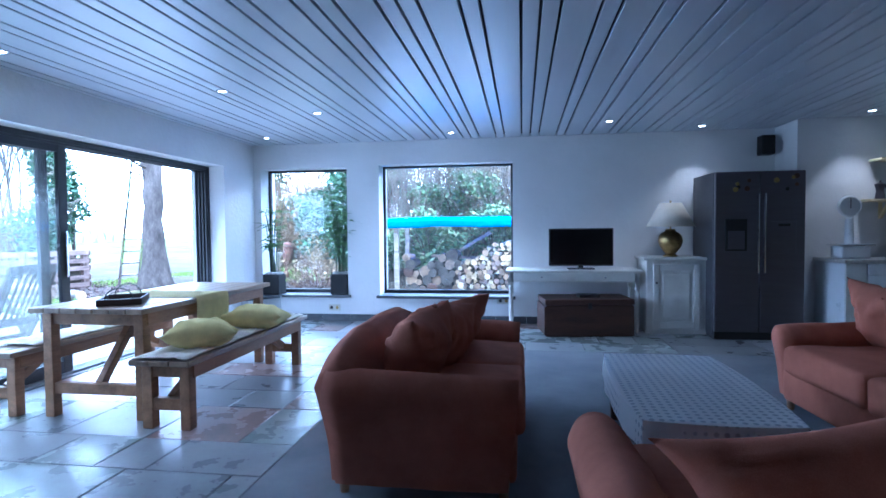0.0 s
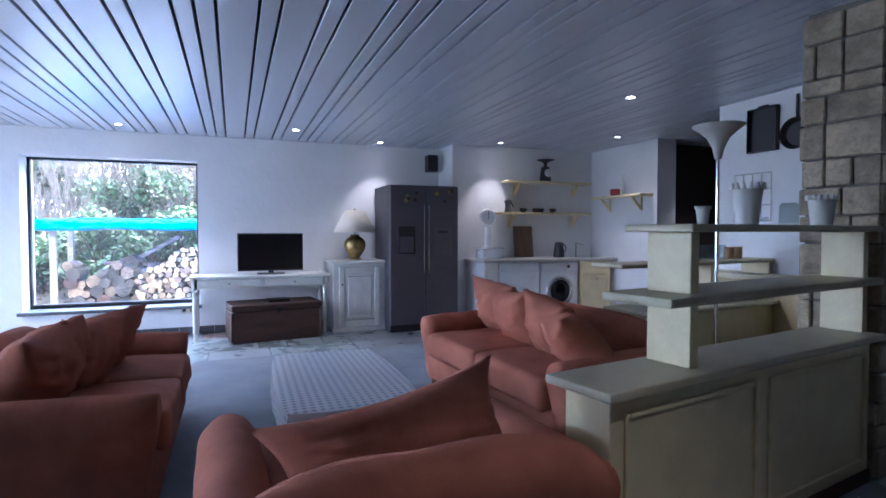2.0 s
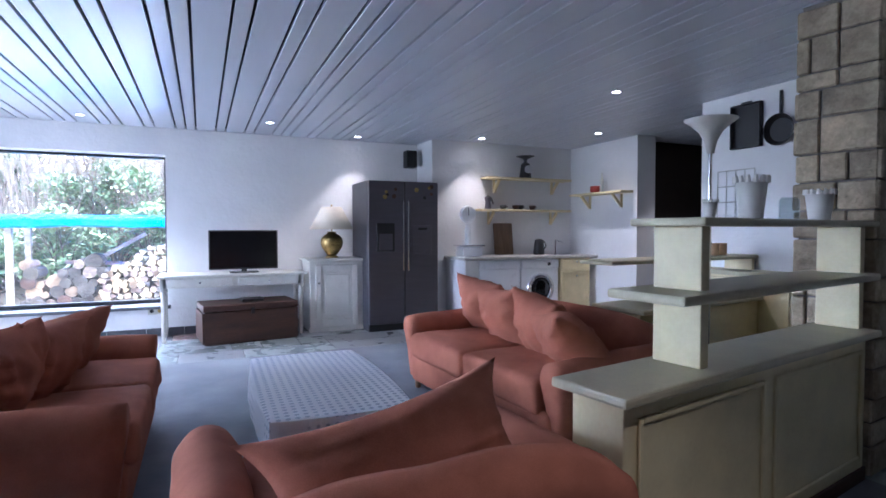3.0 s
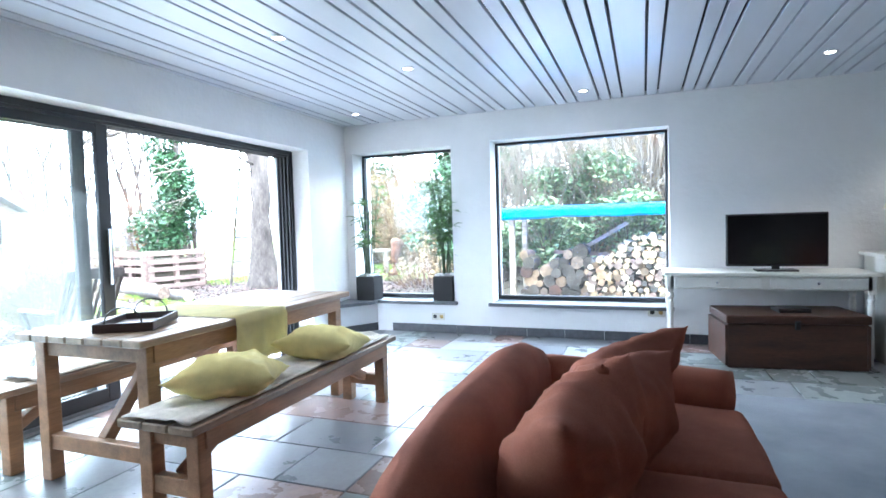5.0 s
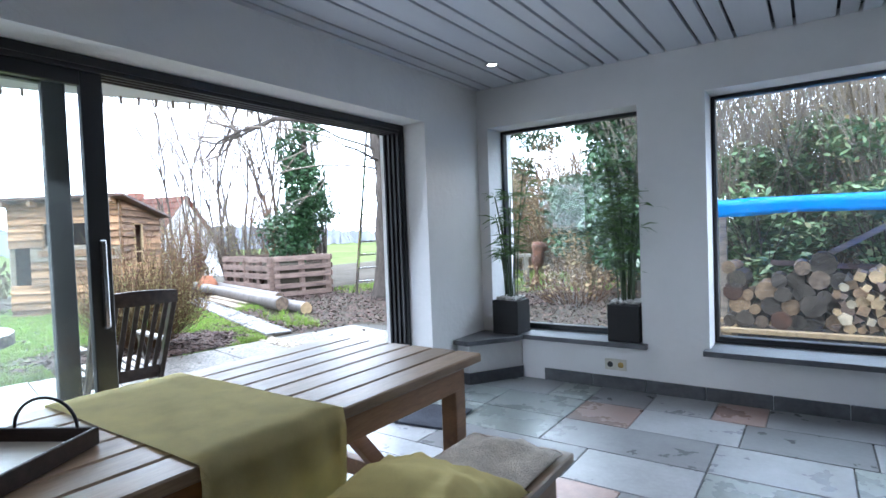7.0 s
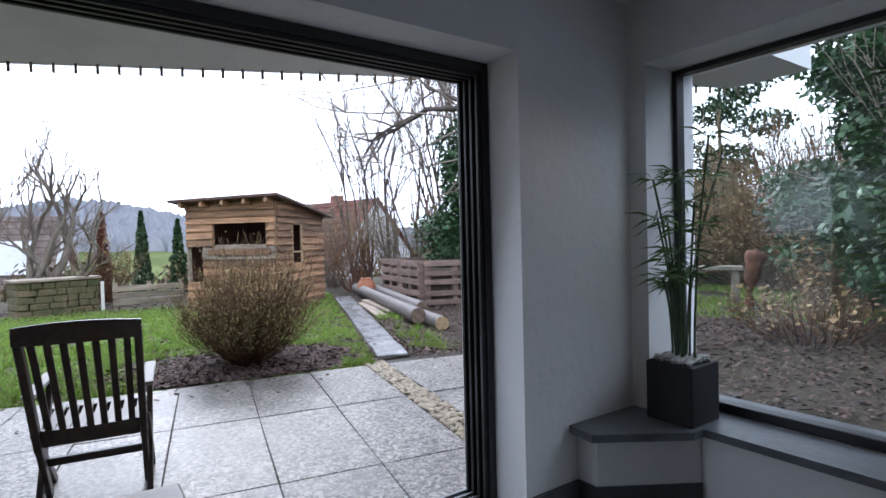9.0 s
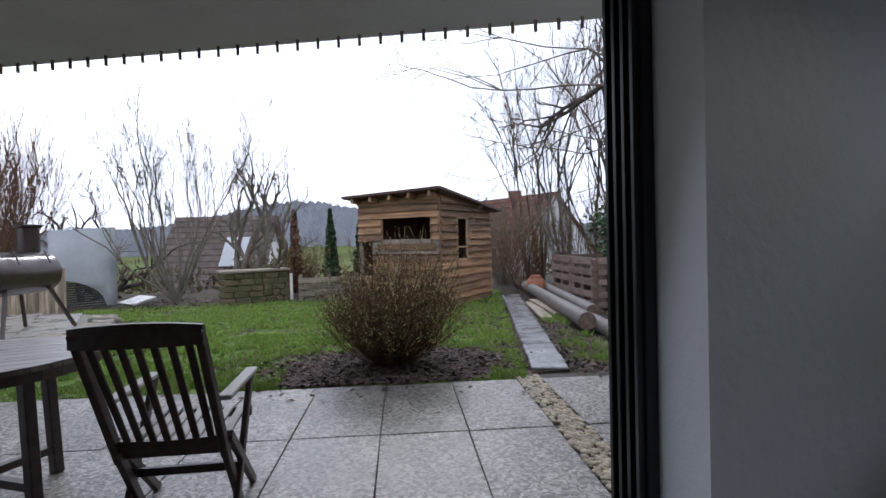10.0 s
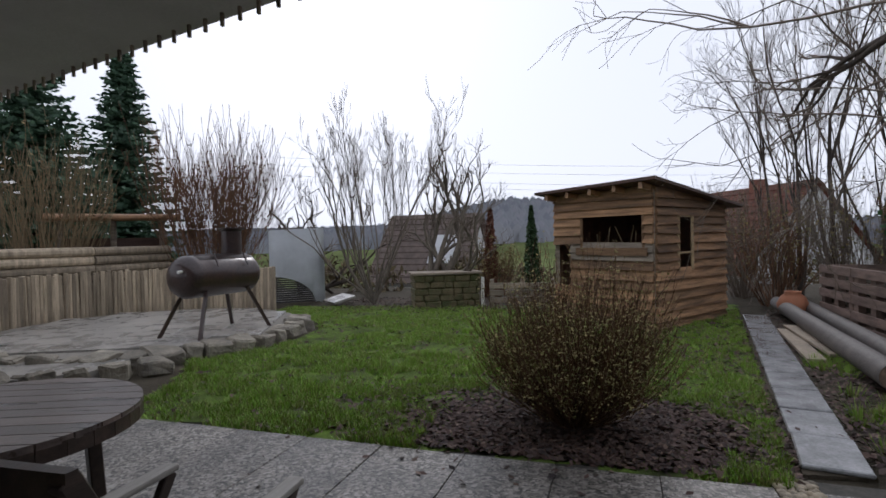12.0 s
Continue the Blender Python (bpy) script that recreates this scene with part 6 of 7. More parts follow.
column_tree((-19.95, 6.5, -0.35), 2.6, 0.32, 1, THUJA, "slim dark green columnar thuja")
column_tree((-19.2, 7.35, -0.3), 2.3, 0.3, 2, THUJA, "slim dark green columnar thuja")
column_tree((-16.95, 5.4, -0.05), 2.1, 0.22, 3, island_mat("russet_conifer", [(0.12, 0.045, 0.03), (0.18, 0.07, 0.04)], 0.8), "slim russet-brown dried conifer", 1200)

# ---------------------------------------------------------------- paving


def grid_pt(a, b, z=-0.03):
    v = G0 + PA * a + PB * b
    return (v.x, v.y, z)


PATIO_TURN = math.degrees(math.atan2(PB.y, PB.x))
bm = bmesh.new()
patio = setting("patio", prism(bm, [(-4.2, 9.2), (-6.9, 8.75), (-7.2, 7.28), (-9.9, -4.5), (-4.2, -4.5)], -0.12, -0.046), mat("dark_joint_sand", (0.06, 0.055, 0.045), 0.95, var=0.3, scale=20), "patio of exposed-aggregate concrete slabs")
slab = boxes((-0.2855, 0.2855, -0.5965, 0.5965, -0.05, 0.0), bev=0.004)
slab_me = None
for i in range(-2, 19):
    for j in range(0, 4):
        a, b = 0.575 * (i + 0.5), 0.12 + 1.2 * (j + 0.5)
        if i < 0:
            a -= 0.22
        x, y, z = grid_pt(a, b)
        if x > -3.75 or (i < 0 and j > 1):
            continue
        if slab_me is None:
            first = part("slab", slab, AGG, patio)
            slab_me = first.data
            ob = first
        else:
            ob = new("slab", slab_me)
            ob.parent = patio
        ob.matrix_world = pose(x, y, z + random.uniform(-0.003, 0.003), random.uniform(-0.25, 0.25), random.uniform(-0.25, 0.25), PATIO_TURN - 90 + random.uniform(-0.3, 0.3))
# pebble strip
r_ = random.Random(9)
verts, faces = [], []
ico = bmesh.new()
bmesh.ops.create_icosphere(ico, subdivisions=1, radius=1.0)
iv_, if_ = [v.co.copy() for v in ico.verts], [[v.index for v in f.verts] for f in ico.faces]
ico.free()
for _ in range(900):
    a, b = r_.uniform(-0.21, -0.01), r_.uniform(0.0, 2.9)
    c = Vector(grid_pt(a, b, -0.035))
    s = r_.uniform(0.012, 0.03)
    k = len(verts)
    verts += [c + Vector((v.x * s * 1.3, v.y * s, v.z * s * 0.7)) for v in iv_]
    faces += [tuple(k + q for q in f) for f in if_]
tagged(raw("pebble_strip", verts, faces, PEBBLE, None, True), "strip of yellowish pebbles between the patio slabs", "pebbles", kind="stuff")

walkway = setting("garden_path", prism(bmesh.new(), [(-7.22, 7.5), (-7.2, 7.88), (-13.4, 10.05), (-13.5, 9.65)], -0.08, -0.035), SOIL, "narrow garden path of wet concrete slabs")
dirv, side = Vector((-0.943, 0.333, 0)), Vector((0.333, 0.943, 0))
for i in range(11):
    c = Vector((-7.22, 7.69, 0)) + dirv * (0.3 + 0.6 * i)
    p = part("slab", soften(boxes((-0.288, 0.288, -0.175, 0.175, -0.03, 0.0), bev=0.008), 0.004, 9, i), WETSLAB, walkway)
    p.matrix_world = pose(c.x, c.y, -0.008 + random.uniform(-0.006, 0.006), 0, 0, math.degrees(math.atan2(dirv.y, dirv.x)) + random.uniform(-1.5, 1.5))

# round barbecue terrace with a rim of broken stone
TC = (-11.6, 0.35)
terr = setting("terrace", prism(bmesh.new(), [(TC[0] + 2.25 * math.cos(a), TC[1] + 2.2 * math.sin(a)) for a in (2 * math.pi * i / 48 for i in range(48))], -0.1, 0.07), MORTAR, "round raised barbecue terrace paved with wet slabs")
for i in range(-4, 4):
    for j in range(-4, 4):
        cx, cy = (i + 0.5) * 0.62, (j + 0.5) * 0.62
        if math.hypot(cx, cy) > 2.05:
            continue
        p = part("slab", boxes((-0.305, 0.305, -0.305, 0.305, -0.02, 0.022), bev=0.004), WETSTONE, terr)
        p.matrix_world = pose(TC[0] + cx * 0.96 - cy * 0.26, TC[1] + cx * 0.26 + cy * 0.96, 0.075, 0, 0, 15)
setting("terrace_apron", prism(bmesh.new(), [(-11.6, -1.6), (-9.2, -1.2), (-7.9, 0.1), (-8.9, 1.6), (-10.2, 1.6)], -0.1, 0.06), WETSTONE, "wet stone paving leading to the terrace")
r_ = random.Random(14)
rim = [(TC[0] + 2.28 * math.cos(a), TC[1] + 2.22 * math.sin(a), a) for a in (math.radians(d) for d in range(-8, 128, 8))]
rim += [(-9.35 + 0.22 * i, 2.0 - 0.27 * i, 0.9) for i in range(0, 7)]
for x, y, a in rim:
    s = r_.uniform(0.13, 0.25)
    bm = boxes((-s, s, -s * 0.75, s * 0.75, -0.14, 0.03 + r_.uniform(0, 0.05)), bev=0.025)
    bmesh.ops.subdivide_edges(bm, edges=bm.edges[:], cuts=1, use_grid_fill=True)
    k_ = part("kerb_stone", soften(soften(bm, 0.06, 4, x * 3), 0.02, 14, y), KERB, terr)
    k_.matrix_world = pose(x, y, 0.05, r_.uniform(-5, 5), r_.uniform(-5, 5), math.degrees(a) + r_.uniform(-25, 25))

# ---------------------------------------------------------------- roof overhang
soff = setting("roof_overhang", prism(bmesh.new(), [(LX, 9.4), (-4.35, 9.4), (-8.75, -0.6), (-9.7, -2.9), (LX, -2.9)], 2.46, 2.72), PLASTER_OUT, "white flat roof overhang above the patio")
edge0, edge1 = Vector((-4.35, 9.4, 2.45)), Vector((-8.75, -0.6, 2.45))
n = 84
for i in range(n + 1):
    c = edge0.lerp(edge1, i / n) + Vector((0.05, -0.02, 0))
    part("drip_peg", boxes((-0.009, 0.009, -0.009, 0.009, -0.055, 0.012), bev=0.003), GREYWOOD, soff).matrix_world = Matrix.Translation(c)

# ---------------------------------------------------------------- shed
sh = thing("shed", (-12.0, 7.93, -0.05), "small larch-board garden shed with an open hatch and lean-to roof", "shed", "", 0)
FW, SW, HT = 1.85, 2.2, 1.98               # front runs towards -y, side runs away


def shed_pt(u, v, z):
    """u along the front from the near corner, v along the side."""
    f, s = Vector((-0.72, -0.694, 0)), Vector((-0.72, 0.694, 0))
    return f * u + s * v + Vector((0, 0, z))


def shed_board(u0, u1, v, z0, z1, onside, parent, material=None):
    bm = bmesh.new()
    tilt = 0.05
    if onside:
        pts = [shed_pt(0, u0, z0), shed_pt(0, u1, z0), shed_pt(0, u1, z1), shed_pt(0, u0, z1)]
        nrm = shed_pt(-1, 0, 0).normalized()
    else:
        pts = [shed_pt(u0, 0, z0), shed_pt(u1, 0, z0), shed_pt(u1, 0, z1), shed_pt(u0, 0, z1)]
        nrm = shed_pt(0, -1, 0).normalized()
    wob = [random.uniform(-0.012, 0.012) for _ in range(4)]
    out = [p + nrm * (tilt + 0.02 if i < 2 else 0.02) + Vector((0, 0, wob[i])) for i, p in enumerate(pts)]
    inn = [p + Vector((0, 0, wob[i])) for i, p in enumerate(pts)]
    vs = [bm.verts.new(p) for p in out + inn]
    for f in ((0, 1, 2, 3), (7, 6, 5, 4), (0, 4, 5, 1), (1, 5, 6, 2), (2, 6, 7, 3), (3, 7, 4, 0)):
        bm.faces.new([vs[q] for q in f])
    bmesh.ops.recalc_face_normals(bm, faces=bm.faces)
    return part("board", bm, material or SHED, parent)


fw = part("front_frame", bar(bar(bmesh.new(), shed_pt(0.02, 0.02, 0), shed_pt(0.02, 0.02, 2.05), 0.07, 0.07), shed_pt(FW - 0.02, 0.02, 0), shed_pt(FW - 0.02, 0.02, 1.9), 0.07, 0.07), GREYWOOD, sh)
z = 0.02
while z < 1.98:
    h = random.uniform(0.115, 0.155)
    top = z + h + 0.02
    grey = GREYWOOD if 0.95 < z < 1.15 else None
    if 1.16 < z < 1.68:                  # hatch between
        shed_board(0, 0.16, 0, z, top, False, sh)
        shed_board(1.28, FW, 0, z, top, False, sh)
    elif 0.55 < z < 1.16:
        shed_board(0, 1.5, 0, z, top, False, sh, grey)
    else:
        shed_board(0, FW, 0, z, top, False, sh, grey)
    if 0.85 < z < 1.65:                  # side window between
        shed_board(0, 0.62, 0, z, top, True, sh)
        shed_board(1.05, SW, 0, z, top, True, sh)
    elif z < 1.82:
        shed_board(0, SW, 0, z, top, True, sh)
    else:
        shed_board(0, SW * 0.62, 0, z, top, True, sh)
    z += h
bm = bmesh.new()
bar(bm, shed_pt(0.16, -0.03, 1.15), shed_pt(0.16, -0.03, 1.72), 0.05, 0.04)
bar(bm, shed_pt(1.28, -0.03, 1.15), shed_pt(1.28, -0.03, 1.72), 0.05, 0.04)
bar(bm, shed_pt(0.12, -0.03, 1.72), shed_pt(1.32, -0.03, 1.72), 0.05, 0.04)
bar(bm, shed_pt(0.08, -0.06, 1.15), shed_pt(1.36, -0.06, 1.15), 0.04, 0.12)
part("hatch_frame", bm, SHED, sh, "open hatch with a plank shelf")
bm = bmesh.new()
for v in (0.62, 1.05):
    bar(bm, shed_pt(-0.03, v, 0.85), shed_pt(-0.03, v, 1.68), 0.05, 0.04)
bar(bm, shed_pt(-0.03, 0.6, 1.68), shed_pt(-0.03, 1.07, 1.68), 0.05, 0.04)
bar(bm, shed_pt(-0.03, 0.6, 1.12), shed_pt(-0.03, 1.07, 1.12), 0.03, 0.03)
part("window_frame", bm, CUT, sh, "yellow timber window frame")
bm = bmesh.new()
for q in ((FW, 0.03, FW, SW), (0.03, SW, FW, SW)):
    pts = [shed_pt(q[0], q[1], 0), shed_pt(q[2], q[3], 0), shed_pt(q[2], q[3], 1.85), shed_pt(q[0], q[1], 1.85)]
    bm.faces.new([bm.verts.new(p) for p in pts])
bmesh.ops.solidify(bm, geom=bm.faces[:], thickness=0.03)
part("rear_wall", bm, OLD_WOOD, sh)
bm = bmesh.new()
pts = [shed_pt(-0.22, -0.35, 2.16), shed_pt(FW + 0.16, -0.35, 2.10), shed_pt(FW + 0.16, SW + 0.25, 1.82), shed_pt(-0.22, SW + 0.25, 1.84)]
vs = [bm.verts.new(p) for p in pts] + [bm.verts.new(p + Vector((0, 0, 0.045))) for p in pts]
for f in ((3, 2, 1, 0), (4, 5, 6, 7), (0, 1, 5, 4), (1, 2, 6, 5), (2, 3, 7, 6), (3, 0, 4, 7)):
    bm.faces.new([vs[q] for q in f])
part("roof", bm, OLD_WOOD, sh, "shallow boarded lean-to roof")
for i in range(5):
    u = 0.05 + i * 0.44
    part("rafter", bar(bmesh.new(), shed_pt(u, -0.28, 2.10 - 0.012 * i), shed_pt(u, SW, 1.86), 0.06, 0.09), PINE, sh)
bm = bmesh.new()
for i in range(9):
    u = random.uniform(0.3, 1.15)
    tube(bm, shed_pt(u, 0.25, 1.0), shed_pt(u + random.uniform(-0.2, 0.2), 0.1, random.uniform(1.3, 1.55)), 0.01, 0.006, 5)
part("stick_bundle", bm, BEIGE_TWIG, sh, "sticks kept inside the hatch")

# low fence beside the shed
fe = thing("low_fence", (-14.6, 6.0, -0.05), "low horizontal board fence beside the shed", "fence")
for z in (0.12, 0.26, 0.40):
    part("rail", boxes((-0.02, 0.02, -0.55, 0.75, z, z + 0.11), bev=0.004), GREYWOOD, fe)
for y in (-0.5, 0.1, 0.7):
    part("post", boxes((-0.09, -0.021, y - 0.04, y + 0.04, 0, 0.58), bev=0.005), GREYWOOD, fe)

# ---------------------------------------------------------------- logs, boards, pallet planter


LOG_CUT = mat("greyed_sawn_end", (0.17, 0.12, 0.085), 0.85, var=0.35, scale=16, bump=0.3)


def log_thing(p0, p1, r, label, group, bark=None, name="log"):
    p0, p1 = Vector(p0), Vector(p1)
    t = thing(name, tuple(p1), label, "log", group)
    body = tube(bmesh.new(), p0 - p1, (0, 0, 0), r * 0.92, r, 18, False)
    bmesh.ops.subdivide_edges(body, edges=[e for e in body.edges if e.calc_length() > r * 3], cuts=8)
    part("bark", soften(body, r * 0.05, 5, p0.x), bark or LOGBARK, t, smooth=True)
    d = (p1 - p0).normalized()
    part("cut_end", tube(bmesh.new(), -d * 0.02, d * 0.004, r * 0.985, r * 0.97, 18), LOG_CUT if r > 0.106 else CUT, t, "sawn end")
    part("cut_end", tube(bmesh.new(), p0 - p1 - d * 0.004, p0 - p1 + d * 0.02, r * 0.9, r * 0.91, 18), CUT, t, "sawn end")
    return t


log_thing((-13.9, 10.45, 0.13), (-8.8, 9.01, 0.12), 0.118, "long pale peeled log lying beside the path", "long logs")
log_thing((-14.0, 10.85, 0.13), (-9.6, 9.58, 0.11), 0.108, "long pale peeled log lying beside the path", "long logs")
log_thing((-9.3, 9.34, 0.06), (-8.28, 9.08, 0.06), 0.105, "short log with a fresh yellow sawn end", "long logs")
for i, (x, y, rz) in enumerate(((-11.0, 9.35, -17), (-11.1, 9.55, -13))):
    b = part("plank", boxes((-1.0, 1.0, -0.09, 0.09, 0, 0.035), bev=0.004), GREYWOOD)
    b.matrix_world = pose(x, y, -0.03 + 0.036 * i, 0, 0, rz)
    tagged(b, "loose weathered plank lying by the logs", "plank", "loose planks")

pc = thing("pallet_planter", (-10.8, 10.38, -0.05), "raised planter box made of weathered timber pallets", "planter")
du, dv = Vector((-2.2, 0.36, 0)), Vector((0.44, 1.2, 0))
nu, nv = -dv.normalized(), -du.normalized()


def pallet_side(o, d, out, halves):
    L = d.length / halves
    e = d.normalized()
    for k in range(halves):
        base = o + e * L * k
        for z in (0.02, 0.19, 0.41, 0.58, 0.77):
            part("deck_board", bar(bmesh.new(), base + e * 0.01 + Vector((0, 0, z + 0.06)) + out * 0.075, base + e * (L - 0.01) + Vector((0, 0, z + 0.06)) + out * 0.075, 0.022, 0.12, 0.003), PALWOOD, pc)
            part("deck_board", bar(bmesh.new(), base + e * 0.01 + Vector((0, 0, z + 0.06)) - out * 0.05, base + e * (L - 0.01) + Vector((0, 0, z + 0.06)) - out * 0.05, 0.022, 0.1, 0.003), PALWOOD, pc)
        for f in (0.07, 0.5, 0.93):
            c = base + e * L * f
            part("block", bar(bmesh.new(), c + Vector((0, 0, 0.02)) + out * 0.012, c + Vector((0, 0, 0.86)) + out * 0.012, 0.1, 0.1, 0.004), PALWOOD, pc)


pallet_side(Vector((0, 0, 0)), du, nu, 2)
pallet_side(Vector((0, 0, 0)), dv, -nv, 1)
pallet_side(du, dv, nv, 1)
pallet_side(dv, du, -nu, 2)
bm = prism(bmesh.new(), [(0.0, 0.05), (-2.15, 0.4), (-1.75, 1.5), (0.4, 1.15)], 0.0, 0.70)
part("soil", soften(bm, 0.02, 4), SOIL, pc, "dark planting soil")
pt = thing("clay_jar", (-13.2, 10.36, 0.0), "rounded terracotta jar standing behind the logs", "jar")
pt.scale = (0.85, 0.85, 0.8)
part("body", lathe(bmesh.new(), [(0.12, 0), (0.24, 0.1), (0.27, 0.24), (0.2, 0.4), (0.13, 0.46), (0.15, 0.5), (0.12, 0.5), (0.1, 0.44), (0.001, 0.42)], 28), TERRACOTTA, pt, smooth=True)

# ---------------------------------------------------------------- patio furniture
ch = thing("garden_chair", (-5.16, 4.85, -0.03), "dark wet slatted teak garden armchair with a reclined back", "chair", "", 82)
ch.scale = (0.82, 1.0, 0.965)
# local: seat faces +y, the back rises at y = 0
for sx in (-0.27, 0.27):
    part("back_leg", bar(bmesh.new(), (sx, 0.28, 0.0), (sx, 0.02, 0.40), 0.035, 0.05, 0.004), TEAK, ch)
    part("back_post", bar(bmesh.new(), (sx, 0.06, 0.33), (sx * 1.02, -0.27, 0.97), 0.04, 0.05, 0.004), TEAK, ch)
    part("front_leg", bar(bmesh.new(), (sx * 1.08, 0.10, 0.0), (sx * 1.08, 0.50, 0.60), 0.035, 0.045, 0.004), TEAK, ch)
    part("rear_leg", bar(bmesh.new(), (sx * 1.08, 0.50, 0.0), (sx * 1.08, 0.06, 0.42), 0.035, 0.045, 0.004), TEAK, ch)
    bm = boxes((sx * 1.1 - 0.035, sx * 1.1 + 0.035, -0.02, 0.52, 0.60, 0.625), bev=0.01, seg=2)
    part("armrest", bm, TEAK_PALE, ch, "silvered teak armrest")
n = 7
for i in range(n):
    u = -0.21 + 0.42 * i / (n - 1)
    bow = 0.03 * (1 - (u / 0.25) ** 2)
    part("back_slat", bar(bmesh.new(), (u, 0.035 - bow, 0.42), (u * 1.05, -0.25 - bow, 0.92), 0.036, 0.014, 0.003), TEAK, ch)


def bent_rail(half, y, bow, z, thick, high, crown=0.0):
    """A rail along x, bowed back in the middle, in one piece."""
    bm, prev = bmesh.new(), None
    for i in range(13):
        u = half * (2 * i / 12 - 1)
        k = 1 - (u / half) ** 2
        q = [bm.verts.new((u, y - bow * k + dy, z + dz)) for dy, dz in ((-thick / 2, -high / 2), (thick / 2, -high / 2), (thick / 2, high / 2 + crown * k), (-thick / 2, high / 2 + crown * k))]
        if prev:
            for j in range(4):
                bm.faces.new((prev[j], prev[(j + 1) % 4], q[(j + 1) % 4], q[j]))
        else:
            bm.faces.new(q[::-1])
        prev = q
    bm.faces.new(prev)
    bmesh.ops.recalc_face_normals(bm, faces=bm.faces)
    return bm


part("top_rail", bent_rail(0.295, -0.265, 0.035, 0.945, 0.028, 0.08, 0.018), TEAK, ch)
part("lower_rail", bent_rail(0.26, 0.03, 0.03, 0.41, 0.026, 0.05), TEAK, ch)
for i in range(7):
    part("seat_slat", bar(bmesh.new(), (-0.24 + 0.08 * i, 0.08, 0.385), (-0.24 + 0.08 * i, 0.52, 0.42), 0.055, 0.016, 0.003), TEAK_PALE, ch)
part("seat_rail", bar(bmesh.new(), (-0.29, 0.5, 0.39), (0.29, 0.5, 0.39), 0.03, 0.05), TEAK, ch)
part("seat_rail", bar(bmesh.new(), (-0.29, 0.08, 0.36), (0.29, 0.08, 0.36), 0.03, 0.05), TEAK, ch)
part("stretcher", bar(bmesh.new(), (-0.3, 0.24, 0.2), (0.3, 0.24, 0.2), 0.025, 0.04), TEAK, ch)

tb = thing("patio_table", (-5.76, 3.86, -0.03), "round slatted dark teak garden table, wet from rain", "table", "", 12)
R = 0.55
for i in range(11):
    x0 = -R + 2 * R * i / 11 + 0.003
    x1 = -R + 2 * R * (i + 1) / 11 - 0.003
    xs_ = [x0 + (x1 - x0) * q / 4 for q in range(5)]
    up = [(x, math.sqrt(max(0.0, R * R - x * x)) * 0.985) for x in xs_]
    pts = [(x, -y) for x, y in up] + [(x, y) for x, y in up[::-1]]
    if up[2][1] > 0.03:
        part("slat", prism(bmesh.new(), pts, 0.71, 0.735), TEAK_TOP, tb)
bm = bmesh.new()
for i in range(36):
    a0, a1 = 2 * math.pi * i / 36, 2 * math.pi * (i + 1) / 36
    bar(bm, ((R - 0.02) * math.cos(a0), (R - 0.02) * math.sin(a0), 0.69), ((R - 0.02) * math.cos(a1), (R - 0.02) * math.sin(a1), 0.69), 0.03, 0.055)
part("rim", bm, TEAK, tb)
for a in (45, 135, 225, 315):
    c, s = math.cos(math.radians(a)), math.sin(math.radians(a))
    part("leg", bar(bmesh.new(), (0.40 * c, 0.40 * s, 0), (0.36 * c, 0.36 * s, 0.70), 0.055, 0.055, 0.005), TEAK, tb)
for a in (45, 135):
    c, s = math.cos(math.radians(a)), math.sin(math.radians(a))
    part("crossbar", bar(bmesh.new(), (-0.39 * c, -0.39 * s, 0.14), (0.39 * c, 0.39 * s, 0.14), 0.04, 0.04), TEAK, tb)

# ---------------------------------------------------------------- barbecue terrace things
gr = thing("smoker_grill", (-11.1, 1.74, 0.1), "black iron drum barbecue smoker on splayed legs", "grill", "", 165)
prof = [(0.001, -0.66), (0.16, -0.655), (0.24, -0.62), (0.285, -0.55), (0.29, -0.5), (0.29, 0.5), (0.285, 0.55), (0.24, 0.62), (0.16, 0.655), (0.001, 0.66)]
part("drum", moved(lathe(bmesh.new(), prof, 36), pose(0, 0, 0.80, 0, 90, 0)), IRON, gr, smooth=True)
bm = bmesh.new()
for i in range(9):
    a0, a1 = math.radians(60 - 8 + 10 * i), math.radians(60 + 2 + 10 * i)
    for x0, x1 in ((-0.45, 0.5),):
        r = 0.297
        q = [bm.verts.new((x, -r * math.cos(a), 0.80 + r * math.sin(a))) for x in (x0, x1) for a in (a0, a1)]
        bm.faces.new((q[0], q[1], q[3], q[2]))
bmesh.ops.solidify(bm, geom=bm.faces[:], thickness=0.006)
lid = part("lid", bm, IRON, gr, "hinged lid with two grips")
for x in (-0.25, 0.3):
    part("grip", bar(bmesh.new(), (x, -0.30, 0.93), (x + 0.02, -0.20, 1.10), 0.016, 0.016), IRON, lid)
for sx in (-1, 1):
    for sy in (-1, 1):
        part("leg", bar(bmesh.new(), (sx * 0.38, sy * 0.20, 0.60), (sx * 0.66, sy * 0.36, -0.01), 0.045, 0.045), IRON, gr)
bm = tube(bmesh.new(), (0.36, 0.05, 1.06), (0.36, 0.05, 1.42), 0.14, n=24)
tube(bm, (0.36, 0.05, 1.42), (0.36, 0.05, 1.45), 0.135, 0.19, 24)
tube(bm, (0.36, 0.05, 1.45), (0.36, 0.05, 1.47), 0.19, 0.19, 24)
part("chimney", bm, IRON, gr, "short flared chimney pipe")
part("end_knob", tube(bmesh.new(), (-0.65, -0.08, 0.88), (-0.72, -0.08, 0.88), 0.02, n=10), CERAMIC, gr, "pale end handle")

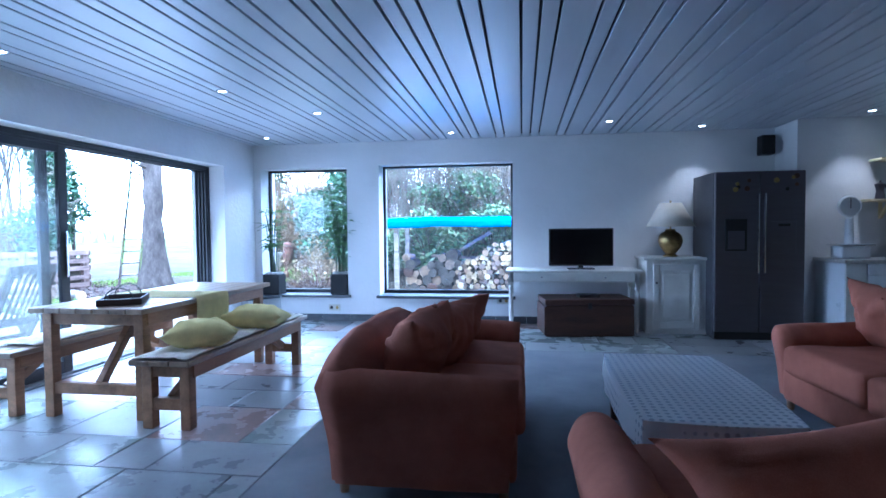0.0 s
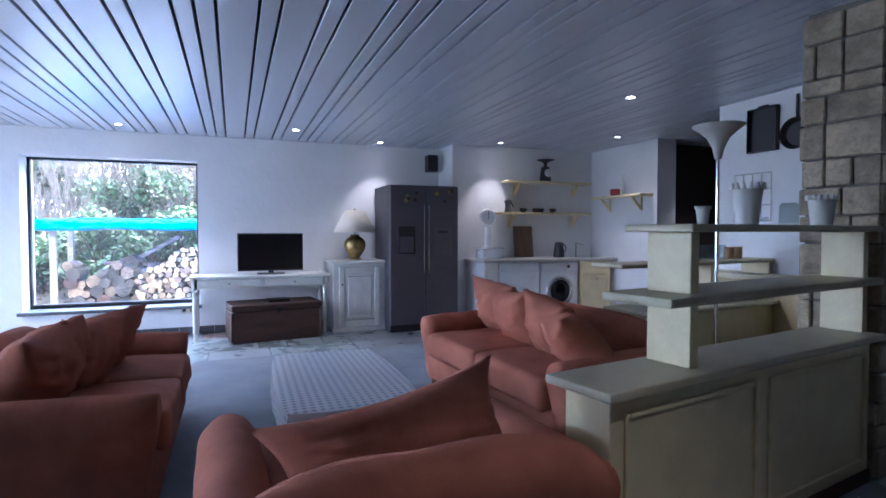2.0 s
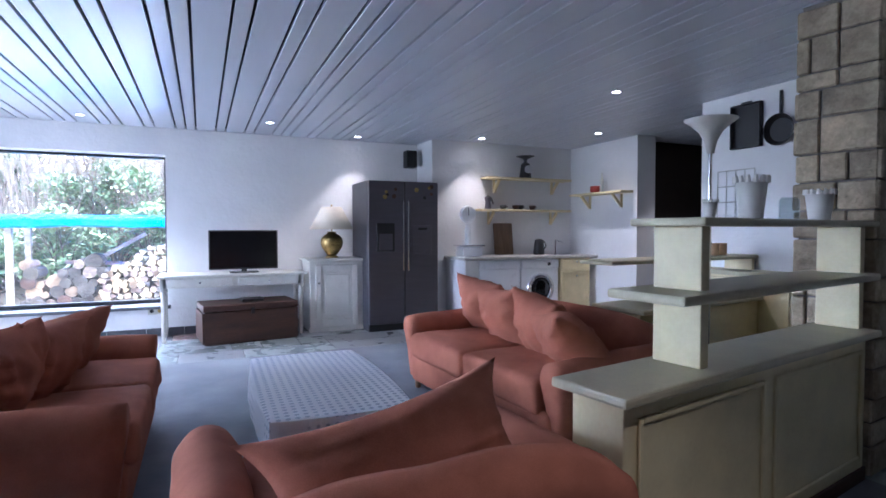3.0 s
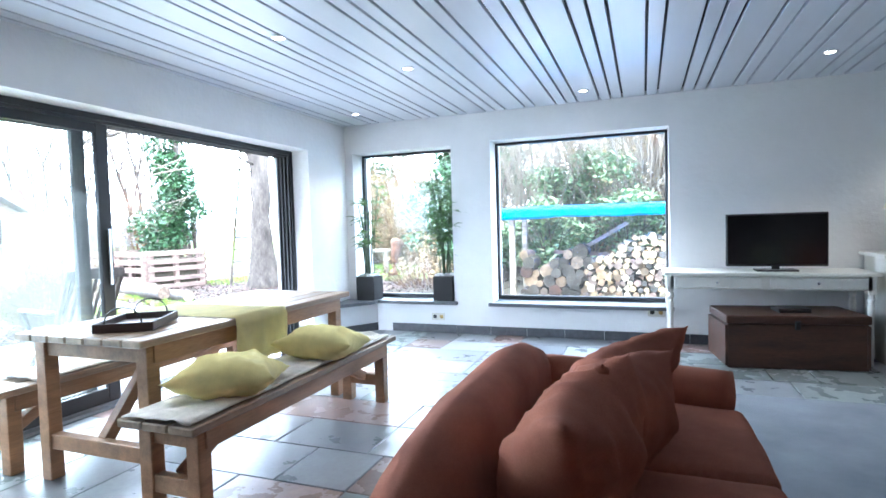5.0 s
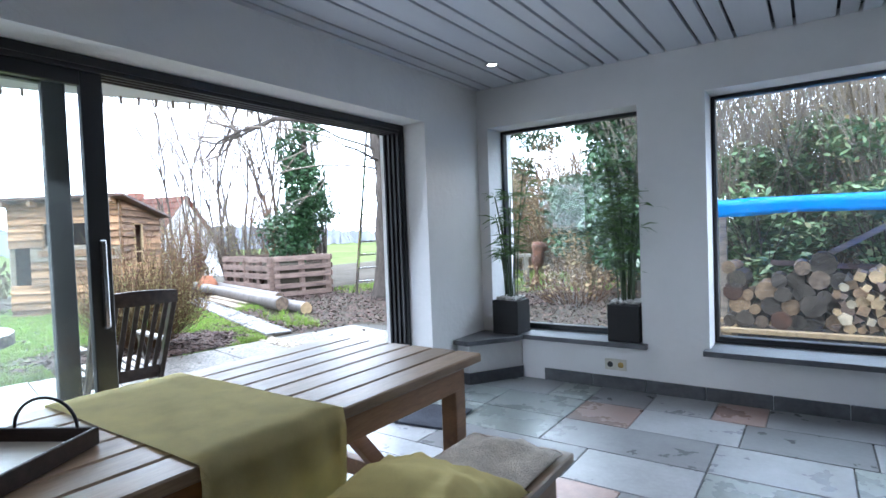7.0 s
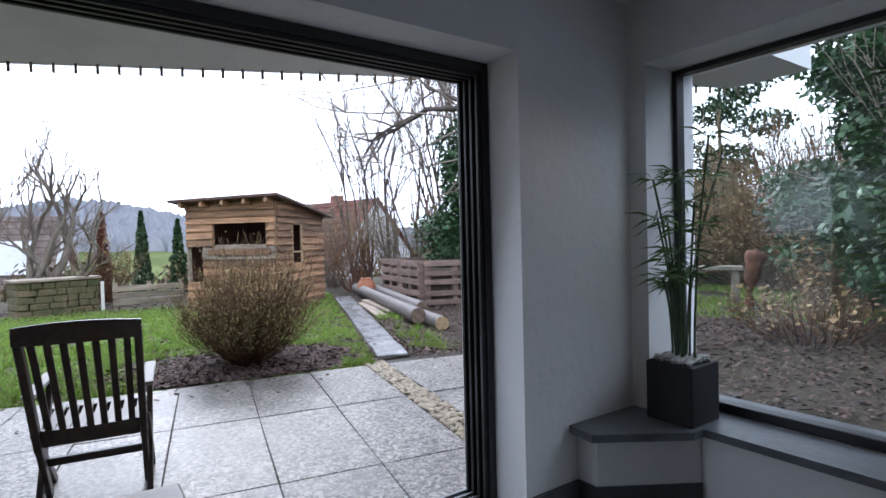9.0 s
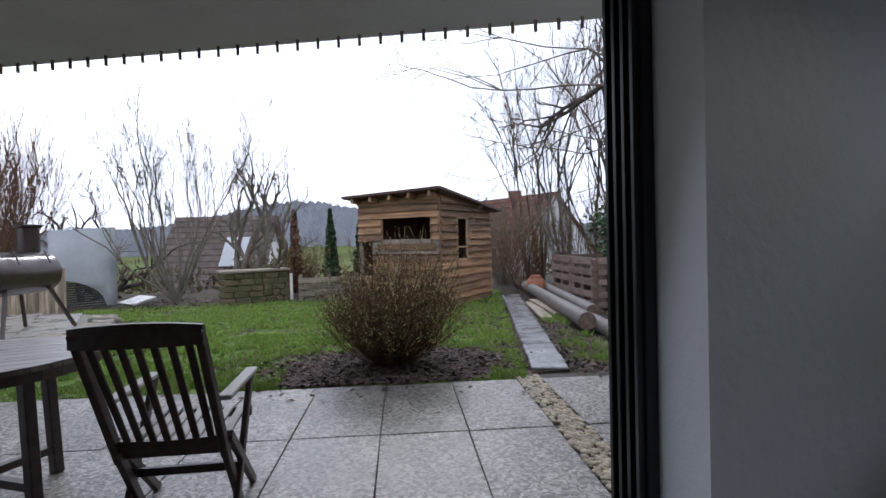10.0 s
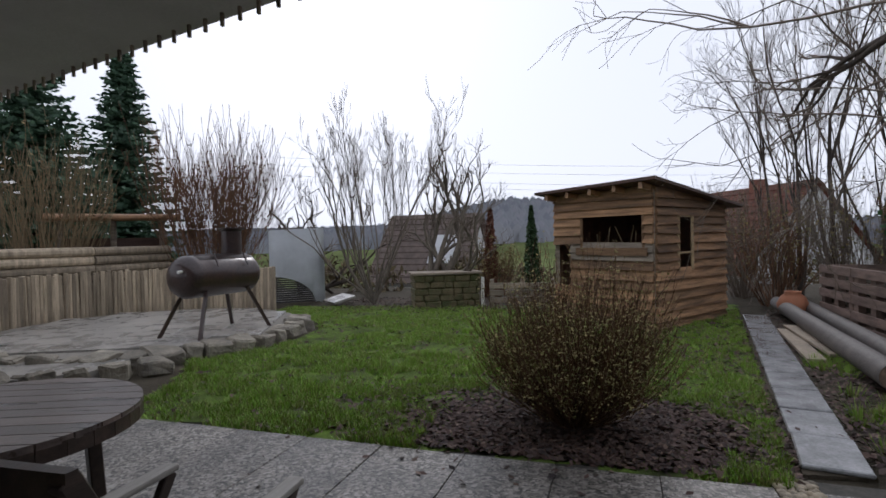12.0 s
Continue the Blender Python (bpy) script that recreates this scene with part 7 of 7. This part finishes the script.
st = thing("metal_chute", (-15.75, 1.15, -0.05), "standing galvanised sheet-metal chute with a dark ribbed arch", "metal sculpture", "", 30)
bm = bmesh.new()
cols = 18
outer, cut = [], []
for i in range(cols + 1):
    t = i / cols
    y = -0.72 + 1.2 * t
    arch = 0.62 * math.sqrt(max(0.0, 1 - ((y + 0.72) / 1.0) ** 2)) if y < 0.28 else 0.0
    cut.append(bm.verts.new((0.06 * t * t, y, max(0.02, arch))))
    outer.append(bm.verts.new((0.06 * t * t - 0.05, y, 1.66 + 0.06 * t)))
for i in range(cols):
    bm.faces.new((cut[i], cut[i + 1], outer[i + 1], outer[i]))
bmesh.ops.solidify(bm, geom=bm.faces[:], thickness=0.01)
part("sheet", bm, ZINC, st)
part("side_sheet", boxes((-0.3, 0.02, 0.49, 0.50, 0.0, 1.72), (0.005, 0.02, 0.38, 0.50, 0.0, 1.72)), ZINC, st)
bm = bmesh.new()
for i in range(12):
    box(bm, -0.12, -0.09, -0.74, 0.34, 0.01 + 0.05 * i, 0.045 + 0.05 * i)
part("ribbed_back", bm, BLACK, st, "dark ribbed sheet inside the arch")

# palisade bench wall: upright half logs on a curve, with stacked round timber behind
pal = thing("palisade", (-11.9, -0.8, 0.07), "curved seat wall of upright split logs round the terrace", "palisade")
pts = []
for i in range(96):
    t = i / 95
    pts.append((TC[0] + 2.45 * math.cos(math.radians(-55 - 150 * t)) + 11.9, TC[1] + 2.35 * math.sin(math.radians(-55 - 150 * t)) + 0.8))
log_me = None
for i, (x, y) in enumerate(pts):
    if log_me is None:
        o = part("stake", soften(boxes((-0.038, 0.038, -0.025, 0.025, -0.08, 0.80), bev=0.012), 0.006, 8), STAKE, pal)
        log_me = o.data
    else:
        o = new("stake", log_me)
        o.parent = pal
    o.matrix_local = pose(x, y, random.uniform(-0.03, 0.02), random.uniform(-1.5, 1.5), random.uniform(-1.5, 1.5), random.uniform(0, 360))
lw = thing("log_wall", (-12.3, -2.05, 0.0), "stacked round-timber retaining wall behind the terrace", "log wall", "", -20)
for k in range(3):
    for j in range(8):
        part("pole", tube(bmesh.new(), (-2.3 + 1.55 * k, 0.02 * (j % 2), 0.08 + 0.165 * j), (-0.78 + 1.55 * k, 0.02 * ((j + 1) % 2), 0.08 + 0.165 * j), 0.085, 0.08, 10), STAKE, lw)
pg = thing("timber_shelter", (-14.2, -2.3, 0), "low open log-roofed shelter behind the wall", "shelter", "", 128)
for x in (-0.9, 0.0, 0.9):
    part("post", tube(bmesh.new(), (x, 0, 0), (x, 0, 1.85), 0.06, n=10), GREYWOOD, pg)
for i in range(5):
    part("roof_log", tube(bmesh.new(), (-1.25, -0.3 + 0.14 * i, 1.9 + 0.03 * (i % 2)), (1.25, -0.3 + 0.14 * i, 1.93), 0.06, n=10), PINE, pg)
part("back_panel", boxes((-1.0, 1.0, 0.5, 0.53, 0.0, 1.5)), OLD_WOOD, pg)
pv = part("paving_slab", boxes((-0.2, 0.2, -0.025, 0.025, 0, 0.42), bev=0.006), WETSTONE)
pv.matrix_world = pose(-9.6, -0.65, 0.09, -12, 0, 40)
tagged(pv, "loose grey paving slab leaning against the palisade", "paving slab", "loose paving slabs")
pv = part("paving_slab", boxes((-0.35, 0.35, -0.25, 0.25, 0, 0.05), bev=0.006), WETSTONE)
pv.matrix_world = pose(-15.3, 2.15, 0.06, 14, 0, 40)
tagged(pv, "loose grey paving slab lying at the hazel's foot", "paving slab", "loose paving slabs")
bl = part("sandstone_block", soften(boxes((-0.22, 0.22, -0.15, 0.15, 0, 0.26), bev=0.02), 0.015, 5), KERB)
bl.matrix_world = pose(-9.0, -0.2, 0.06, 0, 0, 30)
tagged(bl, "rough sandstone block on the terrace paving", "stone block")

tg = thing("stone_trough", (-15.1, 4.5, -0.05), "old mossy sandstone trough planter at the lawn's edge", "trough", "", 18 + 90)
z = 0.0
for r in range(5):
    x = -0.68
    while x < 0.66:
        w = min(random.uniform(0.16, 0.36), 0.68 - x)
        b = part("stone", soften(boxes((x + 0.004, x + w - 0.004, -0.3, 0.3, z, z + 0.129), bev=0.018), 0.022, 7, x + z), MOSS, tg)
        x += w
    z += 0.132
part("coping", soften(boxes((-0.72, 0.72, -0.34, 0.34, 0.665, 0.72), bev=0.012), 0.01, 4), GREYWOOD, tg)
ws = thing("flower_post", (-15.0, 5.3, -0.05), "small white post beside the mossy trough", "post")
part("post_shaft", boxes((-0.03, 0.03, -0.03, 0.03, 0, 0.6), bev=0.005), CERAMIC, ws)

# ---------------------------------------------------------------- behind the side windows
LOGEND = [CUT, mat("dark_cut_wood", (0.26, 0.17, 0.10), 0.8, var=0.3, scale=12, vary=0.3), OLD_WOOD]
CUT_PALE = mat("pale_split_wood", (0.50, 0.41, 0.29), 0.75, var=0.2, scale=14, bump=0.2, vary=0.25)
wp = thing("wood_stack", (-0.8, 9.9, 0.0), "stack of split firewood on a long pallet under a shelter", "firewood")
part("pallet", boxes((-1.5, 2.6, -0.42, -0.34, 0.06, 0.11), (-1.5, 2.6, 0.2, 0.28, 0.06, 0.11), (-1.4, -1.3, -0.4, 0.28, -0.06, 0.06), (0.0, 0.1, -0.4, 0.28, -0.06, 0.06), (1.4, 1.5, -0.4, 0.28, -0.06, 0.06), bev=0.004), CUT, wp)
r_ = random.Random(3)


def stack(x0, x1, z0, height_at, rmin, rmax, split, mats, yj):
    z = z0
    row = 0
    while z < 1.0:
        x = x0 + (0.05 if row % 2 else 0)
        rmax_row = 0.0
        while x < x1:
            r = r_.uniform(rmin, rmax)
            if z + r < height_at(x):
                c = Vector((x + r, 0, z + r * 0.9))
                sides = r_.choice((3, 4, 5, 9)) if split else 10
                bm = tube(bmesh.new(), (0, -0.2, 0), (0, 0.2, 0), r, r, sides)
                soften(bm, r * 0.12, 9, x + z)
                o = part("firewood", bm, r_.choice(mats), wp)
                o.matrix_local = Matrix.Translation((c.x, yj + r_.uniform(-0.05, 0.05), c.z)) @ pose(0, 0, 0, 0, r_.uniform(0, 360), r_.uniform(-6, 6))
                rmax_row = max(rmax_row, r)
            x += 2 * r * 0.93
        if not rmax_row:
            break
        z += 1.65 * (rmin + rmax) / 2
        row += 1


stack(-1.4, -0.42, 0.11, lambda x: 0.74 + 0.12 * math.sin(x * 7), 0.05, 0.12, False, [BARK, OLD_WOOD, BARK, LOGEND[1], BARK, LOG_CUT, BARK], -0.05)
stack(-0.45, 2.4, 0.11, lambda x: 0.66 + 0.38 * min(1, max(0.0, x + 0.3) / 0.6), 0.035, 0.065, True, [CUT_PALE, CUT, LOGEND[1], CUT_PALE, PALWOOD, LOGBARK], -0.12)
shl = thing("woodshed_frame", (-0.3, 10.0, -0.06), "timber post frame of the firewood shelter", "shelter")
for x in (-2.0, 0.9, 3.0):
    part("post", boxes((x - 0.04, x + 0.04, 0.5, 0.58, 0, 1.42), bev=0.004), GREYWOOD, shl)
    part("post", boxes((x - 0.04, x + 0.04, -0.45, -0.37, 0, 1.36), bev=0.004), GREYWOOD, shl) if x != 0.9 else None
part("brace", bar(bmesh.new(), (-1.25, 0.42, 0.72), (-0.35, 0.42, 1.25), 0.03, 0.06), GREYWOOD, shl)
part("brace", bar(bmesh.new(), (-1.5, 0.42, 0.80), (-0.25, 0.40, 0.74), 0.03, 0.06), PALWOOD, shl)
part("beam", boxes((-2.1, 3.1, -0.46, -0.38, 1.36, 1.42), (-2.1, 3.1, 0.5, 0.58, 1.42, 1.48), bev=0.004), GREYWOOD, shl)
bm = bmesh.new()
n, m_ = 60, 12
g = []
for i in range(n + 1):
    u = -2.2 + 5.4 * i / n
    row = []
    for j in range(m_ + 1):
        t = j / m_
        if t < 0.3:
            y, z = -0.56 - 0.02 * math.sin(i * 0.9), 1.36 + 0.16 * t / 0.3 + 0.02 * noise.noise(Vector((u * 2.2, t * 4, 1))) + (0.03 * noise.noise(Vector((u * 1.3, 5, 0))) if t < 0.05 else 0)
        else:
            q = (t - 0.3) / 0.7
            y, z = -0.56 + 1.25 * q, 1.52 + 0.05 * q + 0.025 * noise.noise(Vector((u * 1.8, q * 3, 4)))
        row.append(bm.verts.new((u, y, z)))
    g.append(row)
for i in range(n):
    for j in range(m_):
        bm.faces.new((g[i][j], g[i + 1][j], g[i + 1][j + 1], g[i][j + 1]))
bmesh.ops.solidify(bm, geom=bm.faces[:], thickness=0.004)
tp = part("tarpaulin", bm, TARP, None, smooth=True)
tp.matrix_world = Matrix.Translation((-0.3, 10.0, -0.07))
tagged(tp, "bright blue wrinkled tarpaulin over the firewood shelter", "tarpaulin")

r_ = random.Random(19)
for i, (x, y, w, h) in enumerate(((-2.0, 11.4, 1.0, 1.5), (-0.6, 11.6, 1.1, 1.7), (0.7, 11.5, 1.0, 1.6), (1.9, 11.7, 1.2, 1.6), (3.2, 11.6, 1.2, 1.7), (-1.4, 12.6, 1.2, 2.4), (1.0, 12.8, 1.3, 2.5))):
    lb = thing("laurel_bush", (x, y, ground_height(x, y) - 0.02), "evergreen laurel bush with broad glossy leaves", "bush", "laurel hedge")
    segs = []
    for k in range(14):
        a = r_.uniform(0, 6.28)
        grow(r_, Vector((0, 0, 0)), Vector((0.5 * math.cos(a), 0.5 * math.sin(a), 1)).normalized(), h * 0.7, 0.014, 1, segs, 0.2, 0.5, 3, 3)
    twig_mesh("stem", segs, BARK, lb)
    blobs = [(Vector((r_.gauss(0, w * 0.35), r_.gauss(0, 0.3), h * r_.uniform(0.25, 0.95))), (w * 0.36, w * 0.3, 0.3)) for _ in range(13)]
    leaf_mesh("foliage", clumps(r_, blobs, 5200, 0.45), 0.062, r_, LAUREL, lb, 0.5, 2.1)
for i in range(11):
    x, y = -3.6 + 0.85 * i + r_.uniform(-0.3, 0.3), 13.2 + r_.uniform(0, 2.2)
    bare_tree("thicket_tree", (x, y, ground_height(x, y) - 0.1), 100 + i, "bare tangled thicket tree on the bank", [((r_.uniform(-0.3, 0.3), -0.2, 1), 2.2, 0.05), ((r_.uniform(-0.5, 0.5), 0.1, 1), 1.9, 0.035), ((r_.uniform(-0.6, 0.6), -0.3, 0.8), 1.7, 0.03)], 4, up=0.12, spread=0.65, split=3, shrink=0.66, wob=0.22)
for i, (x, y) in enumerate(((-2.6, 12.9), (-1.4, 13.6), (-0.3, 12.9), (0.8, 13.7), (1.9, 13.0), (3.1, 13.6), (4.3, 13.1), (0.2, 15.0), (2.6, 15.2))):
    twiggy_bush("thicket_shrub", (x, y, ground_height(x, y) - 0.05), 150, 3.3, 2.2, (TWIG, BEIGE_TWIG, TWIG, BUSH_TWIG)[i % 4], "tall dense bare thicket shrub on the bank behind the woodpile", 300 + i, 700, LAUREL if i % 3 == 0 else TAWNY, 0.05, 2, 0.009, 0.55, 0.5)
# garden seen through the corner window
for i, (x, y, w, h, m_, lab) in enumerate(((-5.2, 15.2, 1.9, 7.6, IVY, "dense evergreen yew beside the bank"), (-4.2, 13.4, 1.5, 6.4, IVY, "dense evergreen yew beside the bank"), (-10.4, 20.6, 1.9, 8.0, THUJA, "tall dark conifer beyond the lawn"))):
    b = thing("evergreen" if m_ is not TAWNY else "dry_shrub", (x, y, ground_height(x, y) - 0.02), lab, "tree" if m_ is not TAWNY else "shrub")
    twig_mesh("trunk", [(Vector((0, 0, 0)), Vector((0, 0, h * 0.8)), 0.09, 0.03)], BARK, b, 7)
    blobs = [(Vector((r_.gauss(0, w * 0.3), r_.gauss(0, w * 0.3), h * (0.12 + 0.85 * f))), (w * (0.62 - 0.35 * f), w * (0.62 - 0.35 * f), 0.4)) for f in [k / 16 for k in range(17)]]
    leaf_mesh("foliage", clumps(r_, blobs, 13000, 0.45), 0.085 if m_ is not TAWNY else 0.06, r_, m_, b, 0.9, 1.9)
twiggy_bush("dry_grass_clump", (-5.9, 15.4, -0.05), 130, 1.9, 1.3, BEIGE_TWIG, "clump of straw-coloured dry grasses and canes", 61, 900, TAWNY, 0.05, 1, 0.006, 0.7, 0.3)
twiggy_bush("dry_grass_clump", (-5.1, 13.6, -0.05), 90, 1.3, 1.0, BEIGE_TWIG, "clump of straw-coloured dry grasses and canes", 63, 700, TAWNY, 0.05, 1, 0.006, 0.7, 0.3)
for i, (x, y, h, w) in enumerate(((-10.6, 19.6, 3.6, 2.0), (-8.9, 19.0, 4.2, 2.1), (-7.6, 17.6, 3.4, 1.8), (-6.4, 17.2, 3.9, 1.8), (-9.8, 17.4, 2.4, 1.4), (-5.6, 18.6, 4.2, 2.0), (-7.4, 21.0, 4.8, 2.4))):
    twiggy_bush("dry_shrub", (x, y, -0.06), 190, h * 1.05, w * 0.85, BEIGE_TWIG if i % 3 else BUSH_TWIG, "tall tawny dry shrub with fine canes and withered leaves", 200 + i, 3600, TAWNY, 0.055, 2, 0.008, 0.5, 0.5, True)
twiggy_bush("brush_pile", (-4.7, 12.0, -0.06), 120, 0.75, 1.1, BUSH_TWIG, "low heap of cut brown twigs on the leaf litter", 211, 500, TAWNY, 0.05, 1, 0.008, 0.3, 0.6, True)
fg = lathe(bmesh.new(), [(0.12, 0), (0.10, 0.05), (0.04, 0.2), (0.045, 0.34), (0.10, 0.42), (0.15, 0.55), (0.13, 0.75), (0.17, 0.86), (0.14, 0.96), (0.001, 1.0)], 14)
fg = part("garden_figure", soften(fg, 0.03, 6), mat("rusted_iron", (0.16, 0.07, 0.04), 0.8, var=0.4, scale=8, bump=0.4), None, smooth=True)
fg.matrix_world = pose(-6.75, 14.6, -0.06, 0, 8, 0)
tagged(fg, "rust-brown abstract garden figure standing in the border", "garden figure")
sb = thing("stone_bench", (-7.35, 14.5, -0.06), "pale stone slab bench on two uprights at the lawn's edge", "bench", "", 30)
part("seat", soften(boxes((-0.5, 0.5, -0.18, 0.18, 0.62, 0.70), bev=0.01), 0.006, 8), KERB, sb)
for s in (-0.38, 0.38):
    part("support", boxes((s - 0.06, s + 0.06, -0.14, 0.14, 0.0, 0.619), bev=0.01), KERB, sb)
verts, faces = [], []
while len(faces) < 9000:
    x, y = r_.uniform(-11, -4.8), r_.uniform(11.8, 18)
    if noise.noise(Vector((x * 0.6, y * 0.6, 2))) < -0.2 or y < 12.6 + 0.5 * (x + 7):
        continue
    z, a = ground_height(x, y), r_.uniform(0, 6.28)
    c, s = math.cos(a) * 0.011, math.sin(a) * 0.011
    k = len(verts)
    verts += [(x - c, y - s, z - 0.01), (x + c, y + s, z - 0.01), (x + r_.gauss(0, 0.03), y + r_.gauss(0, 0.03), z + r_.uniform(0.05, 0.11))]
    faces.append((k, k + 1, k + 2))
tagged(raw("rough_grass", verts, faces, GRASSB), "rough green grass beyond the side border", "grass", kind="stuff")

# ---------------------------------------------------------------- neighbours and distance


def house(name, place, rz, w, d, eave, ridge, roof_m, label, over=0.3, windows=(), skylight=False):
    h = thing(name, place, label, "house", "", rz)
    bm = bmesh.new()
    prof = [(-d / 2, 0), (d / 2, 0), (d / 2, eave), (0, ridge - 0.05), (-d / 2, eave)]
    a = [bm.verts.new((-w / 2, y, z)) for y, z in prof]
    b = [bm.verts.new((w / 2, y, z)) for y, z in prof]
    bm.faces.new(a)
    bm.faces.new(b[::-1])
    for i in range(5):
        j = (i + 1) % 5
        bm.faces.new((a[j], a[i], b[i], b[j]))
    bmesh.ops.recalc_face_normals(bm, faces=bm.faces)
    part("wall", bm, PLASTER_OUT, h)
    for s in (-1, 1):
        run, rise = d / 2 + over, (ridge - eave) * (d / 2 + over) / (d / 2)
        rows_ = 12
        bm, prev = bmesh.new(), None
        for k in range(rows_):           # each course laps over the next
            for p in ((s * run * k / rows_, ridge - rise * k / rows_ + 0.05), (s * run * (k + 1) / rows_, ridge - rise * (k + 1) / rows_ + 0.10)):
                q = [bm.verts.new((x, *p)) for x in (-w / 2 - over, w / 2 + over)]
                if prev:
                    bm.faces.new((prev[0], q[0], q[1], prev[1]))
                prev = q
        bmesh.ops.solidify(bm, geom=bm.faces[:], thickness=0.06)
        bmesh.ops.recalc_face_normals(bm, faces=bm.faces)
        roof = part("roof", bm, roof_m, h, "tiled pitched roof")
        if skylight and s == -1:
            bm = bmesh.new()
            pts = [(x, y, ridge - (ridge - eave) * abs(y) / (d / 2) + 0.17) for x, y in ((0.3, s * d * 0.2), (1.5, s * d * 0.2), (1.5, s * d * 0.42), (0.3, s * d * 0.42))]
            bm.faces.new([bm.verts.new(p) for p in pts])
            bmesh.ops.solidify(bm, geom=bm.faces[:], thickness=0.03)
            part("skylight", bm, WHITE_PLASTIC, roof, "large pale roof window")
    for x, z in windows:
        wd = part("window", boxes((x - 0.45, x + 0.45, -d / 2 - 0.03, -d / 2 + 0.02, z, z + 1.1), bev=0.01), SCREEN, h)
        part("window_frame", boxes((x - 0.5, x - 0.45, -d / 2 - 0.05, -d / 2, z, z + 1.1), (x + 0.45, x + 0.5, -d / 2 - 0.05, -d / 2, z, z + 1.1), (x - 0.5, x + 0.5, -d / 2 - 0.05, -d / 2, z + 1.1, z + 1.16)), WHITE_WOOD, wd)
    return h


house("house", (-29.5, 2.4, -2.9), 80, 4.0, 6.0, 2.6, 5.4, ROOFGREY, "neighbouring house with a brown tiled roof and pale skylight", windows=((-1.2, 1.0),), skylight=True)
hb = house("house", (-33.5, 18.6, -3.3), 15, 7.0, 7.0, 3.0, 7.0, ROOFTILE, "neighbouring house with a red clay roof and chimney", windows=((0, 1.2),))
part("chimney", boxes((-0.3, 0.3, -0.3, 0.3, 6.4, 7.4)), ROOFTILE, hb)
r_ = random.Random(2)
for i in range(22):
    y = r_.uniform(-150, 160)
    x = -r_.uniform(600, 680)
    z = ground_height(x, y)
    s = r_.uniform(0.9, 1.6)
    house("far_house", (x, y, z - 1), r_.uniform(0, 180), 11 * s, 8 * s, 5.5, 8.5, ROOFGREY if i % 3 else ROOFTILE, "small white house far off on the hillside", windows=((-2, 2), (2, 2)))
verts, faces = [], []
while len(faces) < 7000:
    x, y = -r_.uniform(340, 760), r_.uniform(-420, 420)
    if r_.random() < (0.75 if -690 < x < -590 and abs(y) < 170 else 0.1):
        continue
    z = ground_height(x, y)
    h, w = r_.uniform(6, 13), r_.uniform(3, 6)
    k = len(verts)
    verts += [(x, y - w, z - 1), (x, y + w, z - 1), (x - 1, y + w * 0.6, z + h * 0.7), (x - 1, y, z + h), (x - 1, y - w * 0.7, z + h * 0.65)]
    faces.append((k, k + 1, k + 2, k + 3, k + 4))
# the woods' pale greys carry the haze of distance too
tagged(raw("hill_woods", verts, faces, island_mat("hazed_far_woods", [(0.20, 0.21, 0.235), (0.27, 0.27, 0.29), (0.22, 0.24, 0.25)], 1.0, 0.0)), "bare woods on the distant hillside, paled with painted haze", "woods", kind="stuff")
spots = []
for _ in range(60):
    x, y = -r_.uniform(18.5, 34), r_.uniform(-12, 24)
    w = r_.uniform(0.5, 1.1)
    spots += clumps(r_, [(Vector((x, y, ground_height(x, y) + 0.35)), (w, w, r_.uniform(0.4, 0.9)))], 170, 0.4)
tagged(leaf_mesh("field_scrub", spots, 0.09, r_, island_mat("dull_scrub", [(0.16, 0.12, 0.075), (0.11, 0.085, 0.06), (0.2, 0.16, 0.09), (0.09, 0.1, 0.05)], 0.9, 0.1), None, 2.0, 3.0), "dry scrub on the slope below the garden", "scrub", kind="stuff")
for i, (z, dy) in enumerate(((13.6, 0), (12.4, 3), (11.0, 6), (10.2, 8))):
    segs, pr = [], None
    for k in range(17):
        t = k / 16
        p = Vector((-62 - 18 * t, -48 + 110 * t + dy, z - 3.4 * t - 1.6 * (1 - (2 * t - 1) ** 2)))
        if pr:
            segs.append((pr, p, 0.014, 0.014))
        pr = p
    tagged(twig_mesh("power_line", segs, BLACK), "thin overhead power cable across the valley", "cable", "power cables")

# ---------------------------------------------------------------- slate floor tiles
floor_ob = bpy.data.objects["floor"]
r_ = random.Random(8)


def tile(x0, x1, y0, y1):
    bm = boxes((x0 + 0.003, x1 - 0.003, y0 + 0.003, y1 - 0.003, -0.012, 0.0), bev=0.003)
    for v in bm.verts:
        v.co.z += 0.0015 * noise.noise(Vector((v.co.x * 7, v.co.y * 7, x0)))
    o = part("tile", bm, r_.choices((SLATE, SLATE_RUST, SLATE_GREEN), (0.62, 0.14, 0.24))[0], floor_ob)
    o.location = (0, 0, r_.uniform(0, 0.002))


def lay(x0, x1, y0, y1):
    """Broken-bond rows of unequal tiles, lengthwise along x."""
    y = y0
    while y < y1 - 0.05:
        h = min(r_.choice((0.3, 0.4, 0.4, 0.6)), y1 - y)
        x = x0
        while x < x1 - 0.02:
            w = min(r_.choice((0.3, 0.4, 0.6, 0.6, 0.9)), x1 - x)
            if x1 - x - w < 0.12:
                w = x1 - x
            tile(x, x + w, y, y + h)
            x += w
        y += h


lay(-3.92, -1.365, 0.6, 5.61)
lay(-3.92, 2.99, 5.61, 7.185)
lay(2.99, 5.2, 5.61, 6.64)
lay(3.21, 5.2, 3.7, 5.6)
lay(3.21, 4.54, -0.6, 3.7)
